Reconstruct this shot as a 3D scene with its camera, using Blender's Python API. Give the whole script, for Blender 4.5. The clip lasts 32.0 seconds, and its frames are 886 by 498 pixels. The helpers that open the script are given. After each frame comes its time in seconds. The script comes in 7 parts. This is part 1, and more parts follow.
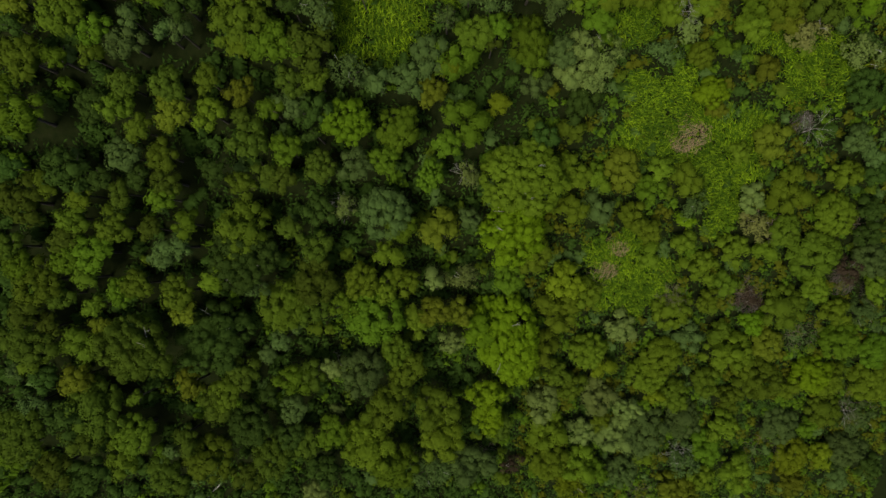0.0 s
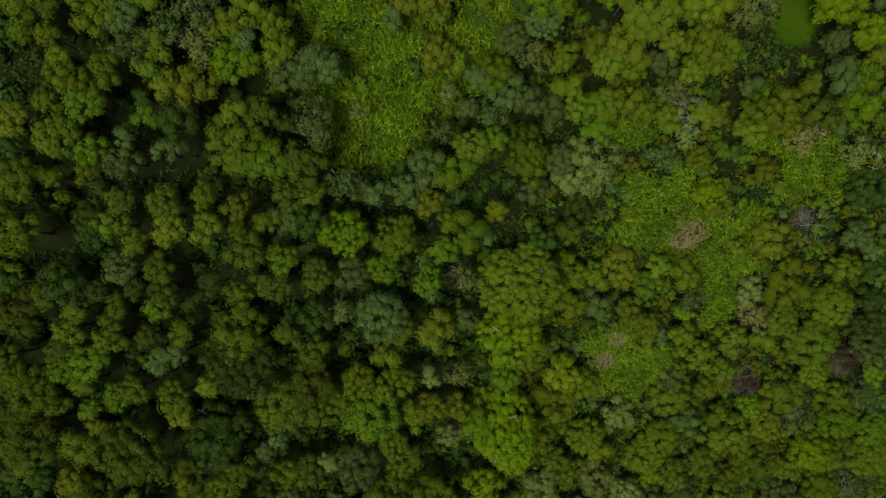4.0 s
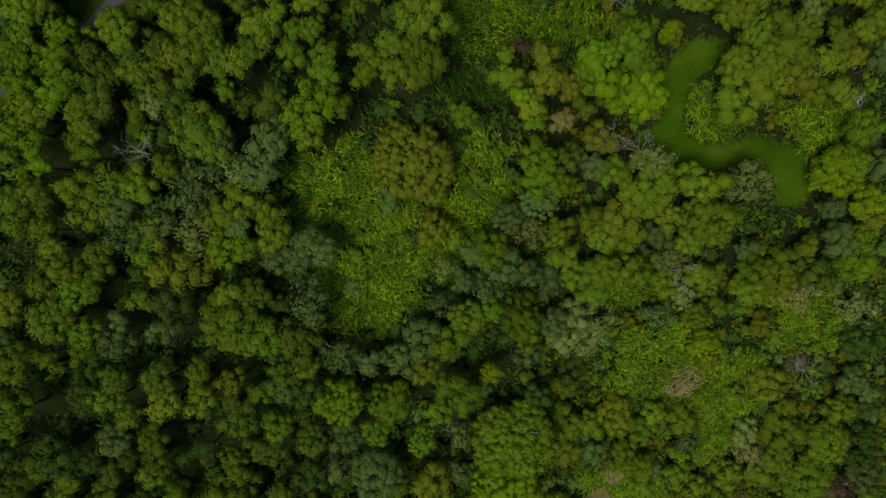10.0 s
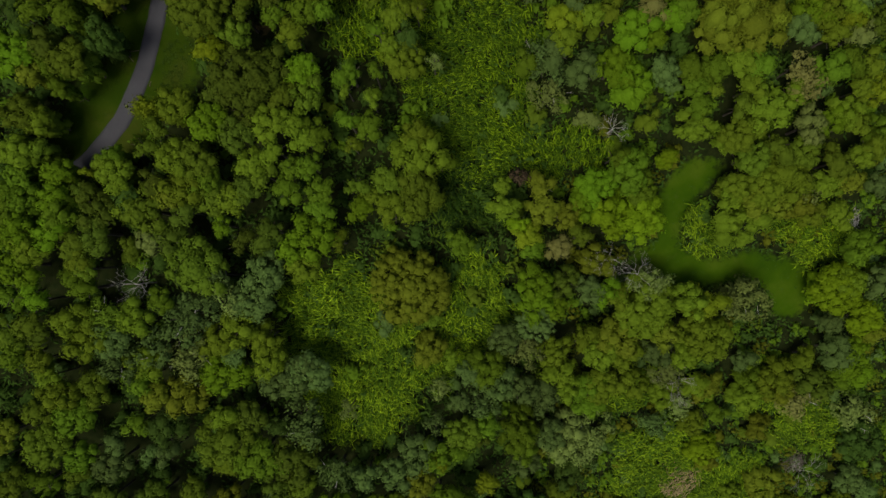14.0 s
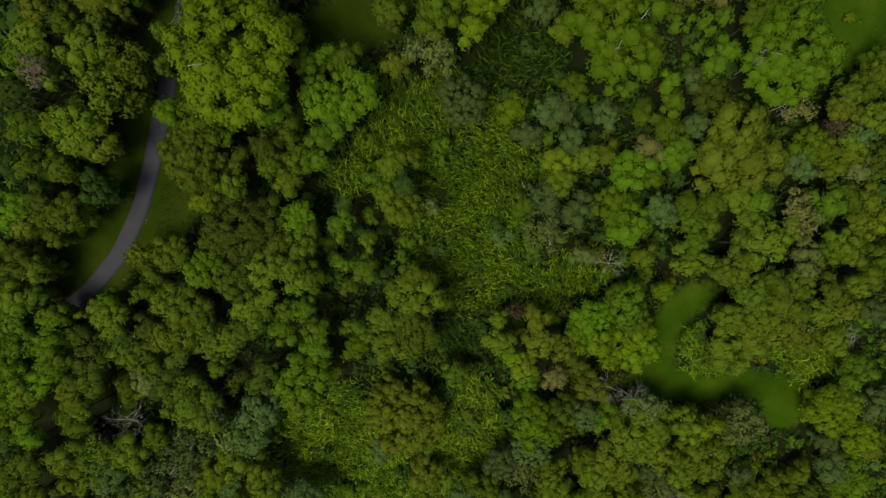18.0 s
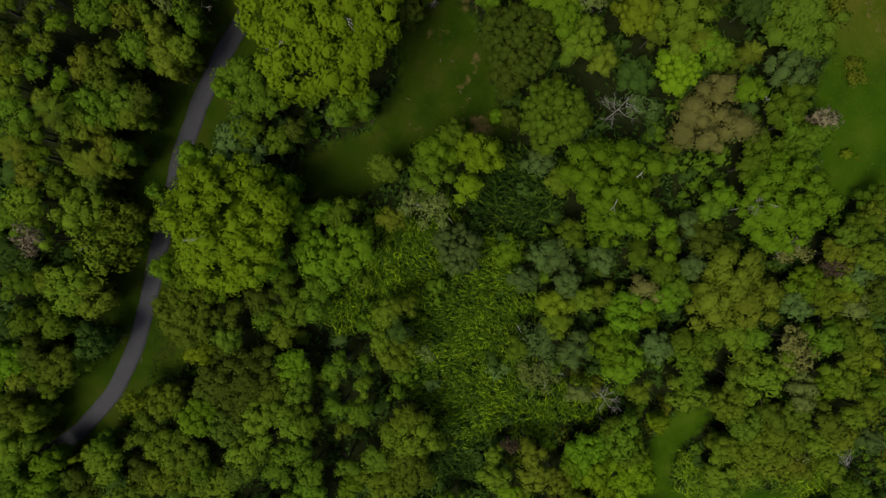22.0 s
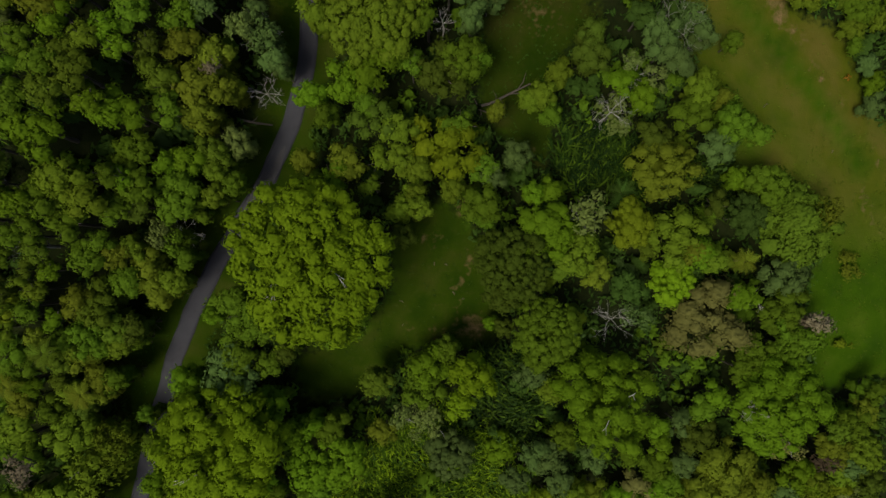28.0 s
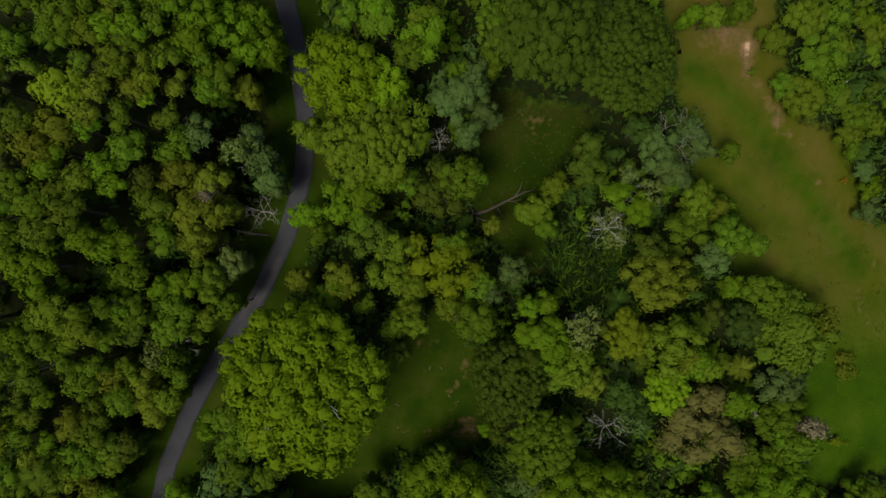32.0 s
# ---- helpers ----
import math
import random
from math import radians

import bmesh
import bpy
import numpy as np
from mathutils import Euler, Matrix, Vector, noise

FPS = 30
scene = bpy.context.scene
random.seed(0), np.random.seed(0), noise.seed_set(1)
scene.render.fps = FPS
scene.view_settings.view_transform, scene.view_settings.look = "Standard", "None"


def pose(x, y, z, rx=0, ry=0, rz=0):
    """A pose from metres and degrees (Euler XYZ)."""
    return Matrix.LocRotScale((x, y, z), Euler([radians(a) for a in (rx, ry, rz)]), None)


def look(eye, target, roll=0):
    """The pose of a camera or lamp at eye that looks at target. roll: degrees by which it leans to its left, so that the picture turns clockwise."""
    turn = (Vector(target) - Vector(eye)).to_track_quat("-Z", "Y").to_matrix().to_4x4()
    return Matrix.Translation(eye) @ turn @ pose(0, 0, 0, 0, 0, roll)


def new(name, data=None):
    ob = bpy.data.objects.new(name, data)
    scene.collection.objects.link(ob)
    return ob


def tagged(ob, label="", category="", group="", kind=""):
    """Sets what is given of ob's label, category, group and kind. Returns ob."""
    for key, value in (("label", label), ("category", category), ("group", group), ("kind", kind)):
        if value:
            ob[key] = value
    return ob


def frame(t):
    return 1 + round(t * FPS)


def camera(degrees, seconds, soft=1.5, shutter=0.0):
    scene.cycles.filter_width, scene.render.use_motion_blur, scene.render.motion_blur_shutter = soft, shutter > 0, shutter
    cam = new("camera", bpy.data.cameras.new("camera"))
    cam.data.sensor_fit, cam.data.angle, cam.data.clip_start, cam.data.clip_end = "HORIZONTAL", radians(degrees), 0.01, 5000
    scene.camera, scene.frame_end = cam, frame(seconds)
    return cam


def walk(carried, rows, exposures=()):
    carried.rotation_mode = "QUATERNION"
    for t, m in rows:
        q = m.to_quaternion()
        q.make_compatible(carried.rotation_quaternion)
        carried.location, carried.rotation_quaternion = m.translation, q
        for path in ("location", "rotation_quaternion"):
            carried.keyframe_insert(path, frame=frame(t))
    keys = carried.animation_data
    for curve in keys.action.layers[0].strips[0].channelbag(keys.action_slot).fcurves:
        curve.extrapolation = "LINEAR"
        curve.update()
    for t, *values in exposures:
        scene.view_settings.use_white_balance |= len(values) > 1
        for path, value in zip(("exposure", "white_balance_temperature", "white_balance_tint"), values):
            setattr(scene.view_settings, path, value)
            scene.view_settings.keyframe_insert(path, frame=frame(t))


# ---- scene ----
cam = camera(70.0, 32.0, 1.5)
# seconds, east, north, height, turn: a level flight, looking straight down
ROWS = [
    (0.0, -2.23, -60.96, 80.02, -0.756),
    (1.0, -2.09, -57.27, 80.02, -0.724),
    (2.0, -1.94, -53.54, 80.02, -0.690),
    (3.0, -1.79, -49.80, 80.01, -0.655),
    (4.0, -1.65, -46.03, 80.01, -0.617),
    (5.0, -1.50, -42.27, 80.01, -0.577),
    (6.0, -1.36, -38.49, 80.01, -0.535),
    (7.0, -1.22, -34.71, 80.01, -0.490),
    (8.0, -1.07, -30.93, 80.01, -0.444),
    (9.0, -0.93, -27.13, 80.01, -0.396),
    (10.0, -0.79, -23.32, 80.01, -0.346),
    (11.0, -0.65, -19.49, 80.01, -0.293),
    (12.0, -0.52, -15.64, 80.00, -0.239),
    (13.0, -0.39, -11.77, 80.00, -0.182),
    (14.0, -0.25, -7.87, 80.00, -0.124),
    (15.0, -0.13, -3.95, 80.00, -0.063),
    (16.0, 0.00, 0.00, 80.00, 0.000),
    (17.0, 0.12, 3.97, 80.00, 0.065),
    (18.0, 0.24, 7.96, 80.00, 0.132),
    (19.0, 0.36, 11.96, 80.00, 0.201),
    (20.0, 0.47, 15.95, 80.00, 0.272),
    (21.0, 0.58, 19.94, 79.99, 0.345),
    (22.0, 0.68, 23.89, 79.99, 0.420),
    (23.0, 0.78, 27.81, 79.99, 0.498),
    (24.0, 0.87, 31.65, 79.99, 0.577),
    (25.0, 0.96, 35.42, 79.99, 0.658),
    (26.0, 1.04, 39.07, 79.99, 0.742),
    (27.0, 1.12, 42.59, 79.99, 0.828),
    (28.0, 1.19, 45.95, 79.99, 0.915),
    (29.0, 1.26, 49.12, 79.99, 1.005),
    (30.0, 1.32, 52.08, 79.98, 1.097),
    (31.0, 1.38, 54.79, 79.98, 1.191),
    (32.0, 1.42, 57.23, 79.98, 1.287),
]
walk(cam, [(t, pose(x, y, z, 0, 0, turn)) for t, x, y, z, turn in ROWS], [(0.0, 0.41), (32.0, 0.41)])

# ---- daylight: a bright overcast with a soft sun from the south-west ----
SUN_HEIGHT, SUN_TURN = radians(64), radians(220)
world = bpy.data.worlds.new("overcast_sky")
scene.world = world
world.use_nodes = True
wn, wl = world.node_tree.nodes, world.node_tree.links
sky = wn.new("ShaderNodeTexSky")
sky.sky_type, sky.sun_disc = "NISHITA", False
sky.sun_elevation, sky.sun_rotation = SUN_HEIGHT, SUN_TURN
sky.air_density, sky.dust_density, sky.ozone_density = 1.0, 4.0, 0.6
wl.new(sky.outputs["Color"], wn["Background"].inputs["Color"])
wn["Background"].inputs["Strength"].default_value = 0.108
sun = new("sun", bpy.data.lights.new("sun", "SUN"))
sun.data.energy, sun.data.angle, sun.data.color = 2.68, radians(22), (1.0, 0.935, 0.80)
sun_way = Vector((math.sin(SUN_TURN) * math.cos(SUN_HEIGHT), math.cos(SUN_TURN) * math.cos(SUN_HEIGHT), math.sin(SUN_HEIGHT)))
sun.matrix_world = look(sun_way * 300, (0, 0, 0))

# ---- materials ----


def material(name, rough=0.8):
    m = bpy.data.materials.new(name)
    m.use_nodes = True
    n, l = m.node_tree.nodes, m.node_tree.links
    b = n["Principled BSDF"]
    b.inputs["Roughness"].default_value = rough
    return m, n, l, b


def noise_tex(n, l, scale, detail=4.0, coords="Object", vector=None):
    tex = n.new("ShaderNodeTexNoise")
    tex.inputs["Scale"].default_value, tex.inputs["Detail"].default_value = scale, detail
    if vector is None:
        vector = n.new("ShaderNodeTexCoord").outputs[coords]
    l.new(vector, tex.inputs["Vector"])
    return tex.outputs["Fac"]


def ramp(n, l, fac, *stops):
    r = n.new("ShaderNodeValToRGB")
    e = r.color_ramp.elements
    while len(e) < len(stops):
        e.new(0.5)
    for k, (at, col) in zip(e, stops):
        k.position, k.color = at, (*col, 1)
    l.new(fac, r.inputs["Fac"])
    return r.outputs["Color"]


def mixed(n, l, fac, a, b, how="MIX"):
    m = n.new("ShaderNodeMix")
    m.data_type, m.blend_type = "RGBA", how
    for value, slot in ((fac, m.inputs[0]), (a, m.inputs[6]), (b, m.inputs[7])):
        if isinstance(value, (int, float)):
            slot.default_value = value
        elif isinstance(value, tuple):
            slot.default_value = (*value, 1)
        else:
            l.new(value, slot)
    return m.outputs[2]


def spread(n, l, fac, low, high):
    r = n.new("ShaderNodeMapRange")
    r.inputs["To Min"].default_value, r.inputs["To Max"].default_value = low, high
    l.new(fac, r.inputs["Value"])
    return r.outputs["Result"]


def relief(n, l, b, height, strength, distance):
    k = n.new("ShaderNodeBump")
    k.inputs["Strength"].default_value, k.inputs["Distance"].default_value = strength, distance
    l.new(height, k.inputs["Height"])
    l.new(k.outputs["Normal"], b.inputs["Normal"])


def foliage(name, colour, tip, thin=0.25):
    """Leaves: base colour to the colour of young tips, varied leaf by leaf, patch by patch and tree by tree."""
    m, n, l, b = material(name, 0.85)
    b.inputs["Specular IOR Level"].default_value = 0.025
    geo, info = n.new("ShaderNodeNewGeometry"), n.new("ShaderNodeObjectInfo")
    col = mixed(n, l, spread(n, l, geo.outputs["Random Per Island"], 0.28, 0.46), colour, tip)
    patch = noise_tex(n, l, 0.9, 3.0)
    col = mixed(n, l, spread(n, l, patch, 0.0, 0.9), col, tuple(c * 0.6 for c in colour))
    # hollows of the bump are tinted towards near black, like shade between leaves
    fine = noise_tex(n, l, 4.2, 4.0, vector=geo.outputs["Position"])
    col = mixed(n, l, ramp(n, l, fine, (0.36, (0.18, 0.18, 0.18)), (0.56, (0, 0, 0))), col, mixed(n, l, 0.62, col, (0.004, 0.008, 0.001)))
    relief(n, l, b, fine, 0.25, 0.15)
    hsv = n.new("ShaderNodeHueSaturation")
    l.new(col, hsv.inputs["Color"])
    l.new(spread(n, l, info.outputs["Random"], 0.489, 0.508), hsv.inputs["Hue"])
    l.new(spread(n, l, info.outputs["Random"], 0.76, 1.22), hsv.inputs["Value"])
    l.new(hsv.outputs["Color"], b.inputs["Base Color"])
    trans = n.new("ShaderNodeBsdfTranslucent")
    l.new(hsv.outputs["Color"], trans.inputs["Color"])
    mix = n.new("ShaderNodeMixShader")
    mix.inputs[0].default_value = thin
    l.new(b.outputs[0], mix.inputs[1])
    l.new(trans.outputs[0], mix.inputs[2])
    l.new(mix.outputs[0], n["Material Output"].inputs["Surface"])
    return m


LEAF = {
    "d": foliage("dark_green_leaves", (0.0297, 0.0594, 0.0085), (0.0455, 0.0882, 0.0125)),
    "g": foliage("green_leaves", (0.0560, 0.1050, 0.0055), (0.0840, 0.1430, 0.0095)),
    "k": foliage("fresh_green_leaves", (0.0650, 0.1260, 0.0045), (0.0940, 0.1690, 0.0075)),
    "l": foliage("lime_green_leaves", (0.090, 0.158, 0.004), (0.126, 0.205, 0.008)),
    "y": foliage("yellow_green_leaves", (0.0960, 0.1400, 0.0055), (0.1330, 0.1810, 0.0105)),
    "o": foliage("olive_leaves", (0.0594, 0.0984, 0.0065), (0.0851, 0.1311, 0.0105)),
    # olive lightened as though in sun; also used for brighter olive crowns
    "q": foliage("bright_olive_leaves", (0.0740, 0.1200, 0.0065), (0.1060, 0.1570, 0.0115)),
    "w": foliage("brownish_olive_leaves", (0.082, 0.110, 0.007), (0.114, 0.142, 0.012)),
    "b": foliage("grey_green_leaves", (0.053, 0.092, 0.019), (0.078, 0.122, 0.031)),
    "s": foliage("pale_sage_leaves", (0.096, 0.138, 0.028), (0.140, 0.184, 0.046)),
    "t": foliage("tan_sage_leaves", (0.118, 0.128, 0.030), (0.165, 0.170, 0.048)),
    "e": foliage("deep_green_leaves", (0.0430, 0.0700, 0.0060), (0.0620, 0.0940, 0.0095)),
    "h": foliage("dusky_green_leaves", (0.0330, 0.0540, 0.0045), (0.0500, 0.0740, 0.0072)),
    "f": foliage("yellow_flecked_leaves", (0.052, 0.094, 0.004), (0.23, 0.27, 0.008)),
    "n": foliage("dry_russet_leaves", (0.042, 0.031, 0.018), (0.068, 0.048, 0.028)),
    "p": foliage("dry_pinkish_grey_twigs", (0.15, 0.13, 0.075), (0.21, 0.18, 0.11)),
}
LEAF_WORDS = {"d": "dark green", "g": "mid-green", "k": "fresh green", "l": "lime-green", "y": "yellow-green", "o": "olive-green", "q": "bright olive",
              "w": "brownish olive", "b": "grey-green", "s": "pale sage-green", "p": "dry pinkish-grey", "t": "tan-sage", "e": "deep green", "h": "dusky green", "f": "yellow-flecked green", "n": "dry russet"}


def blades(name, dark, bright, rare=2.0):
    """Strap leaves of tall grass, highlights and shade painted by blade: mostly dark, some bright yellow-green."""
    m, n, l, b = material(name, 0.7)
    b.inputs["Specular IOR Level"].default_value = 0.04
    island = n.new("ShaderNodeNewGeometry").outputs["Random Per Island"]
    power = n.new("ShaderNodeMath")
    power.operation = "POWER"
    l.new(island, power.inputs[0])
    power.inputs[1].default_value = rare
    col = mixed(n, l, power.outputs[0], dark, bright)
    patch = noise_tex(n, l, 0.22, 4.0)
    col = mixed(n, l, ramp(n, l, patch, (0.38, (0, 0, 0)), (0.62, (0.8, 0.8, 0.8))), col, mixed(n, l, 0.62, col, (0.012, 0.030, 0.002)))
    l.new(col, b.inputs["Base Color"])
    return m


# blades in three tones: the lower two carry shade in their colour
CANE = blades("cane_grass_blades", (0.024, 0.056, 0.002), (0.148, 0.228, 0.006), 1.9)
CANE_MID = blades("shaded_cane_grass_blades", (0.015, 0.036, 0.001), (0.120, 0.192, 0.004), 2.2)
CANE_DARK = blades("shaded_strap_leaf_blades", (0.004, 0.011, 0.0012), (0.042, 0.074, 0.004), 3.4)


def bark(name, colour):
    m, n, l, b = material(name, 0.9)
    f = noise_tex(n, l, 6.0, 6.0)
    l.new(ramp(n, l, f, (0.3, tuple(c * 0.55 for c in colour)), (0.7, colour)), b.inputs["Base Color"])
    relief(n, l, b, f, 0.5, 0.03)
    return m


BARK = bark("grey_brown_bark", (0.13, 0.10, 0.07))
STEM_BARK = bark("dark_brown_bark", (0.045, 0.036, 0.024))
DEADWOOD = bark("bleached_dead_wood", (0.30, 0.29, 0.25))
BROWNWOOD = bark("brown_dead_wood", (0.075, 0.06, 0.045))


def earth():
    """Forest floor with the gaps' shade in its near-black colour, turf where the mask 'turf' says so, and worn bare
    soil by the mask 'bare'.
    """
    m, n, l, b = material("ground_cover", 0.95)
    b.inputs["Specular IOR Level"].default_value = 0.0
    coarse, fine, grain = noise_tex(n, l, 0.25, 5), noise_tex(n, l, 1.6, 6), noise_tex(n, l, 9.0, 5)
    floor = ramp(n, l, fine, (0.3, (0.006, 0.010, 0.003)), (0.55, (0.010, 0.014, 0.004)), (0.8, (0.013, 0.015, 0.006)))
    lush = ramp(n, l, coarse, (0.25, (0.014, 0.036, 0.002)), (0.5, (0.023, 0.051, 0.002)), (0.75, (0.037, 0.064, 0.004)))
    dry = ramp(n, l, coarse, (0.25, (0.036, 0.052, 0.004)), (0.5, (0.053, 0.057, 0.005)), (0.75, (0.072, 0.058, 0.010)))
    turn, pull = n.new("ShaderNodeVectorRotate"), n.new("ShaderNodeVectorMath")
    turn.rotation_type, pull.operation = "Z_AXIS", "MULTIPLY"
    turn.inputs["Angle"].default_value, pull.inputs[1].default_value = 0.87, (0.05, 0.36, 1.0)
    l.new(n.new("ShaderNodeTexCoord").outputs["Object"], turn.inputs["Vector"])
    l.new(turn.outputs[0], pull.inputs[0])
    tracks = noise_tex(n, l, 1.0, 4.0, vector=pull.outputs[0])
    dry = mixed(n, l, ramp(n, l, tracks, (0.40, (0, 0, 0)), (0.64, (0.85, 0.85, 0.85))), dry, (0.074, 0.062, 0.012))
    kind = n.new("ShaderNodeAttribute")
    kind.attribute_name = "dry"
    turf = mixed(n, l, kind.outputs["Fac"], lush, dry)
    # darker turf: brown wear in the clearings, painted tree shade on the verges
    worn = n.new("ShaderNodeAttribute")
    worn.attribute_name = "worn"
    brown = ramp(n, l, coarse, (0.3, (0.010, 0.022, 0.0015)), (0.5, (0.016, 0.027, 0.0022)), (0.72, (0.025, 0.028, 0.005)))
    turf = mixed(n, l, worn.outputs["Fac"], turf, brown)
    turf = mixed(n, l, spread(n, l, grain, 0.0, 0.5), turf, mixed(n, l, 0.45, turf, (0, 0, 0)))
    turf = mixed(n, l, ramp(n, l, fine, (0.56, (0, 0, 0)), (0.8, (0.10, 0.10, 0.10))), turf, (0.075, 0.068, 0.024))
    soil = ramp(n, l, grain, (0.3, (0.066, 0.046, 0.018)), (0.7, (0.150, 0.098, 0.046)))
    masks = []
    for name, low, high in (("turf", 0.35, 0.65), ("bare", 0.48, 0.95)):
        a = n.new("ShaderNodeAttribute")
        a.attribute_name = name
        add = n.new("ShaderNodeMath")
        add.operation = "ADD"
        l.new(a.outputs["Fac"], add.inputs[0])
        l.new(spread(n, l, fine, -0.45, 0.45), add.inputs[1])
        masks.append(ramp(n, l, add.outputs[0], (low, (0, 0, 0)), (high, (1, 1, 1))))
    half = n.new("ShaderNodeMath")
    half.operation = "MULTIPLY"
    l.new(add.outputs[0], half.inputs[0])
    half.inputs[1].default_value = 0.5
    soil = mixed(n, l, ramp(n, l, half.outputs[0], (0.52, (0, 0, 0)), (0.68, (1, 1, 1))), soil, (0.34, 0.23, 0.14))
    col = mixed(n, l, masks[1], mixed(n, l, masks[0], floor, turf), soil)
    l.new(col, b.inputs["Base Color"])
    relief(n, l, b, grain, 0.7, 0.08)
    return m


def asphalt():
    m, n, l, b = material("worn_asphalt", 0.88)
    fine, coarse = noise_tex(n, l, 25.0, 4), noise_tex(n, l, 0.5, 5)
    col = ramp(n, l, coarse, (0.3, (0.0135, 0.014, 0.018)), (0.7, (0.021, 0.022, 0.027)))
    col = mixed(n, l, spread(n, l, fine, 0.0, 0.5), col, (0.016, 0.016, 0.020))
    streak = noise_tex(n, l, 1.3, 3)
    col = mixed(n, l, ramp(n, l, streak, (0.62, (0, 0, 0)), (0.72, (0.7, 0.7, 0.7))), col, (0.013, 0.012, 0.014))
    l.new(col, b.inputs["Base Color"])
    relief(n, l, b, fine, 0.4, 0.01)
    return m


EARTH, ASPHALT = earth(), asphalt()

# ---- the lie of the land ----
HILL = (0.900, -5.786, 23.798, 1.093, 0.309, -8.642, -0.101, -2.610)


def ground_z(x, y):
    u, v = np.clip(x, -105, 105) / 50, np.clip(y, -130, 115) / 80
    a, b, c, d, e, f, g, h = HILL
    bank = np.clip((-29.9 + 0.41 * (y - 25) - x - 3) / 12, 0, 1)
    bank = 6.0 * bank * bank * (3 - 2 * bank) * np.clip((y - 28) / 24, 0, 1)
    return a + b * u + c * v + d * u * v + e * u * u + f * v * v + g * v ** 3 + h * u * v * v + bank


def inside(poly, x, y):
    """Which of the points x, y lie inside the polygon."""
    hit = np.zeros(np.shape(x), bool)
    for (ax, ay), (bx, by) in zip(poly, poly[1:] + poly[:1]):
        if ay != by:
            hit ^= ((ay > y) != (by > y)) & (x < (bx - ax) * (y - ay) / (by - ay) + ax)
    return hit


def near_line(line, x, y):
    """The distance of points from a line of points."""
    best = np.full(np.shape(x), 1e9)
    for (ax, ay), (bx, by) in zip(line, line[1:]):
        dx, dy = bx - ax, by - ay
        s = np.clip(((x - ax) * dx + (y - ay) * dy) / (dx * dx + dy * dy), 0, 1)
        best = np.minimum(best, np.hypot(x - ax - s * dx, y - ay - s * dy))
    return best


# polygons of mown or grazed turf, and of tall cane grass
LAWNS = [
    [(33.4, 4.1), (30.4, 3.0), (28.1, 0.4), (27.2, -2.6), (28.8, -5.7), (27.8, -8.0), (24.3, -8.0), (23.8, -10.4), (27.6, -12.5), (34.1, -13.5), (40.5, -12.3), (44.4, -12.8), (45.5, -16.7), (49.3, -18.4), (51.8, -16.0), (51.1, -10.9), (47.3, -9.0), (43.1, -8.3), (36.7, -8.8), (31.8, -8.3), (31.3, -6.5), (31.8, -3.6), (32.9, -1.0), (34.8, 0.9), (37.3, 3.0), (36.0, 4.4)],
    [(-14.1, 34.6), (-7.5, 36.6), (-4.4, 41.5), (-4.4, 47.9), (-0.2, 52.1), (3.5, 50.0), (6.0, 45.3), (6.2, 40.5), (8.7, 38.7), (7.6, 35.0), (2.5, 35.2), (-3.2, 34.8), (-4.4, 31.7), (-8.2, 29.7), (-13.1, 28.4), (-16.1, 31.5)],
    [(23.2, 88.8), (25.5, 78.4), (26.7, 72.5), (28.5, 68.3), (27.8, 64.7), (32.8, 63.0), (36.5, 58.7), (33.3, 56.1), (34.1, 54.3), (41.0, 53.8), (44.4, 47.9), (47.4, 45.9), (44.3, 42.5), (43.7, 38.4), (46.1, 34.2), (43.8, 30.2), (48.3, 29.1), (51.6, 31.6), (57.6, 35.5), (57.9, 53.4), (54.6, 57.3), (50.3, 61.0), (48.3, 64.8), (45.7, 71.6), (38.8, 72.8), (39.3, 76.8), (37.0, 82.8), (36.8, 90.1)],
    [(33.6, 59.7), (54.9, 60.9), (58.5, 32.3), (45.7, 29.4), (45.5, 36.2), (47.2, 40.2), (43.9, 44.0), (47.6, 48.6), (45.8, 52.9), (33.4, 53.6)],
    [(5.3, 73.8), (17.5, 72.8), (17.6, 69.9), (14.0, 66.8), (11.6, 64.3), (13.1, 59.6), (12.0, 54.8), (10.2, 54.1), (8.2, 56.5), (4.5, 60.5), (5.0, 65.2), (4.9, 69.2)],
    [(-35.9, 21.9), (-32.3, 22.0), (-32.9, 16.0), (-35.5, 10.4), (-42.5, 3.3), (-48.5, 0.1), (-41.6, 9.7), (-36.8, 14.1)],
    [(-31.6, 15.4), (-27.9, 16.1), (-28.5, 9.9), (-32.9, 8.9)],
    [(-34.3, 29.6), (-32.0, 35.5), (-27.0, 42.0), (-22.2, 48.3), (-20.5, 49.5), (-23.1, 42.7), (-28.2, 33.8), (-29.2, 29.0)],
    [(-16.7, 63.7), (-15.5, 73.0), (-13.9, 73.1), (-13.9, 63.8), (-16.3, 58.1), (-20.9, 51.1), (-22.0, 51.7), (-17.9, 58.1)],
]
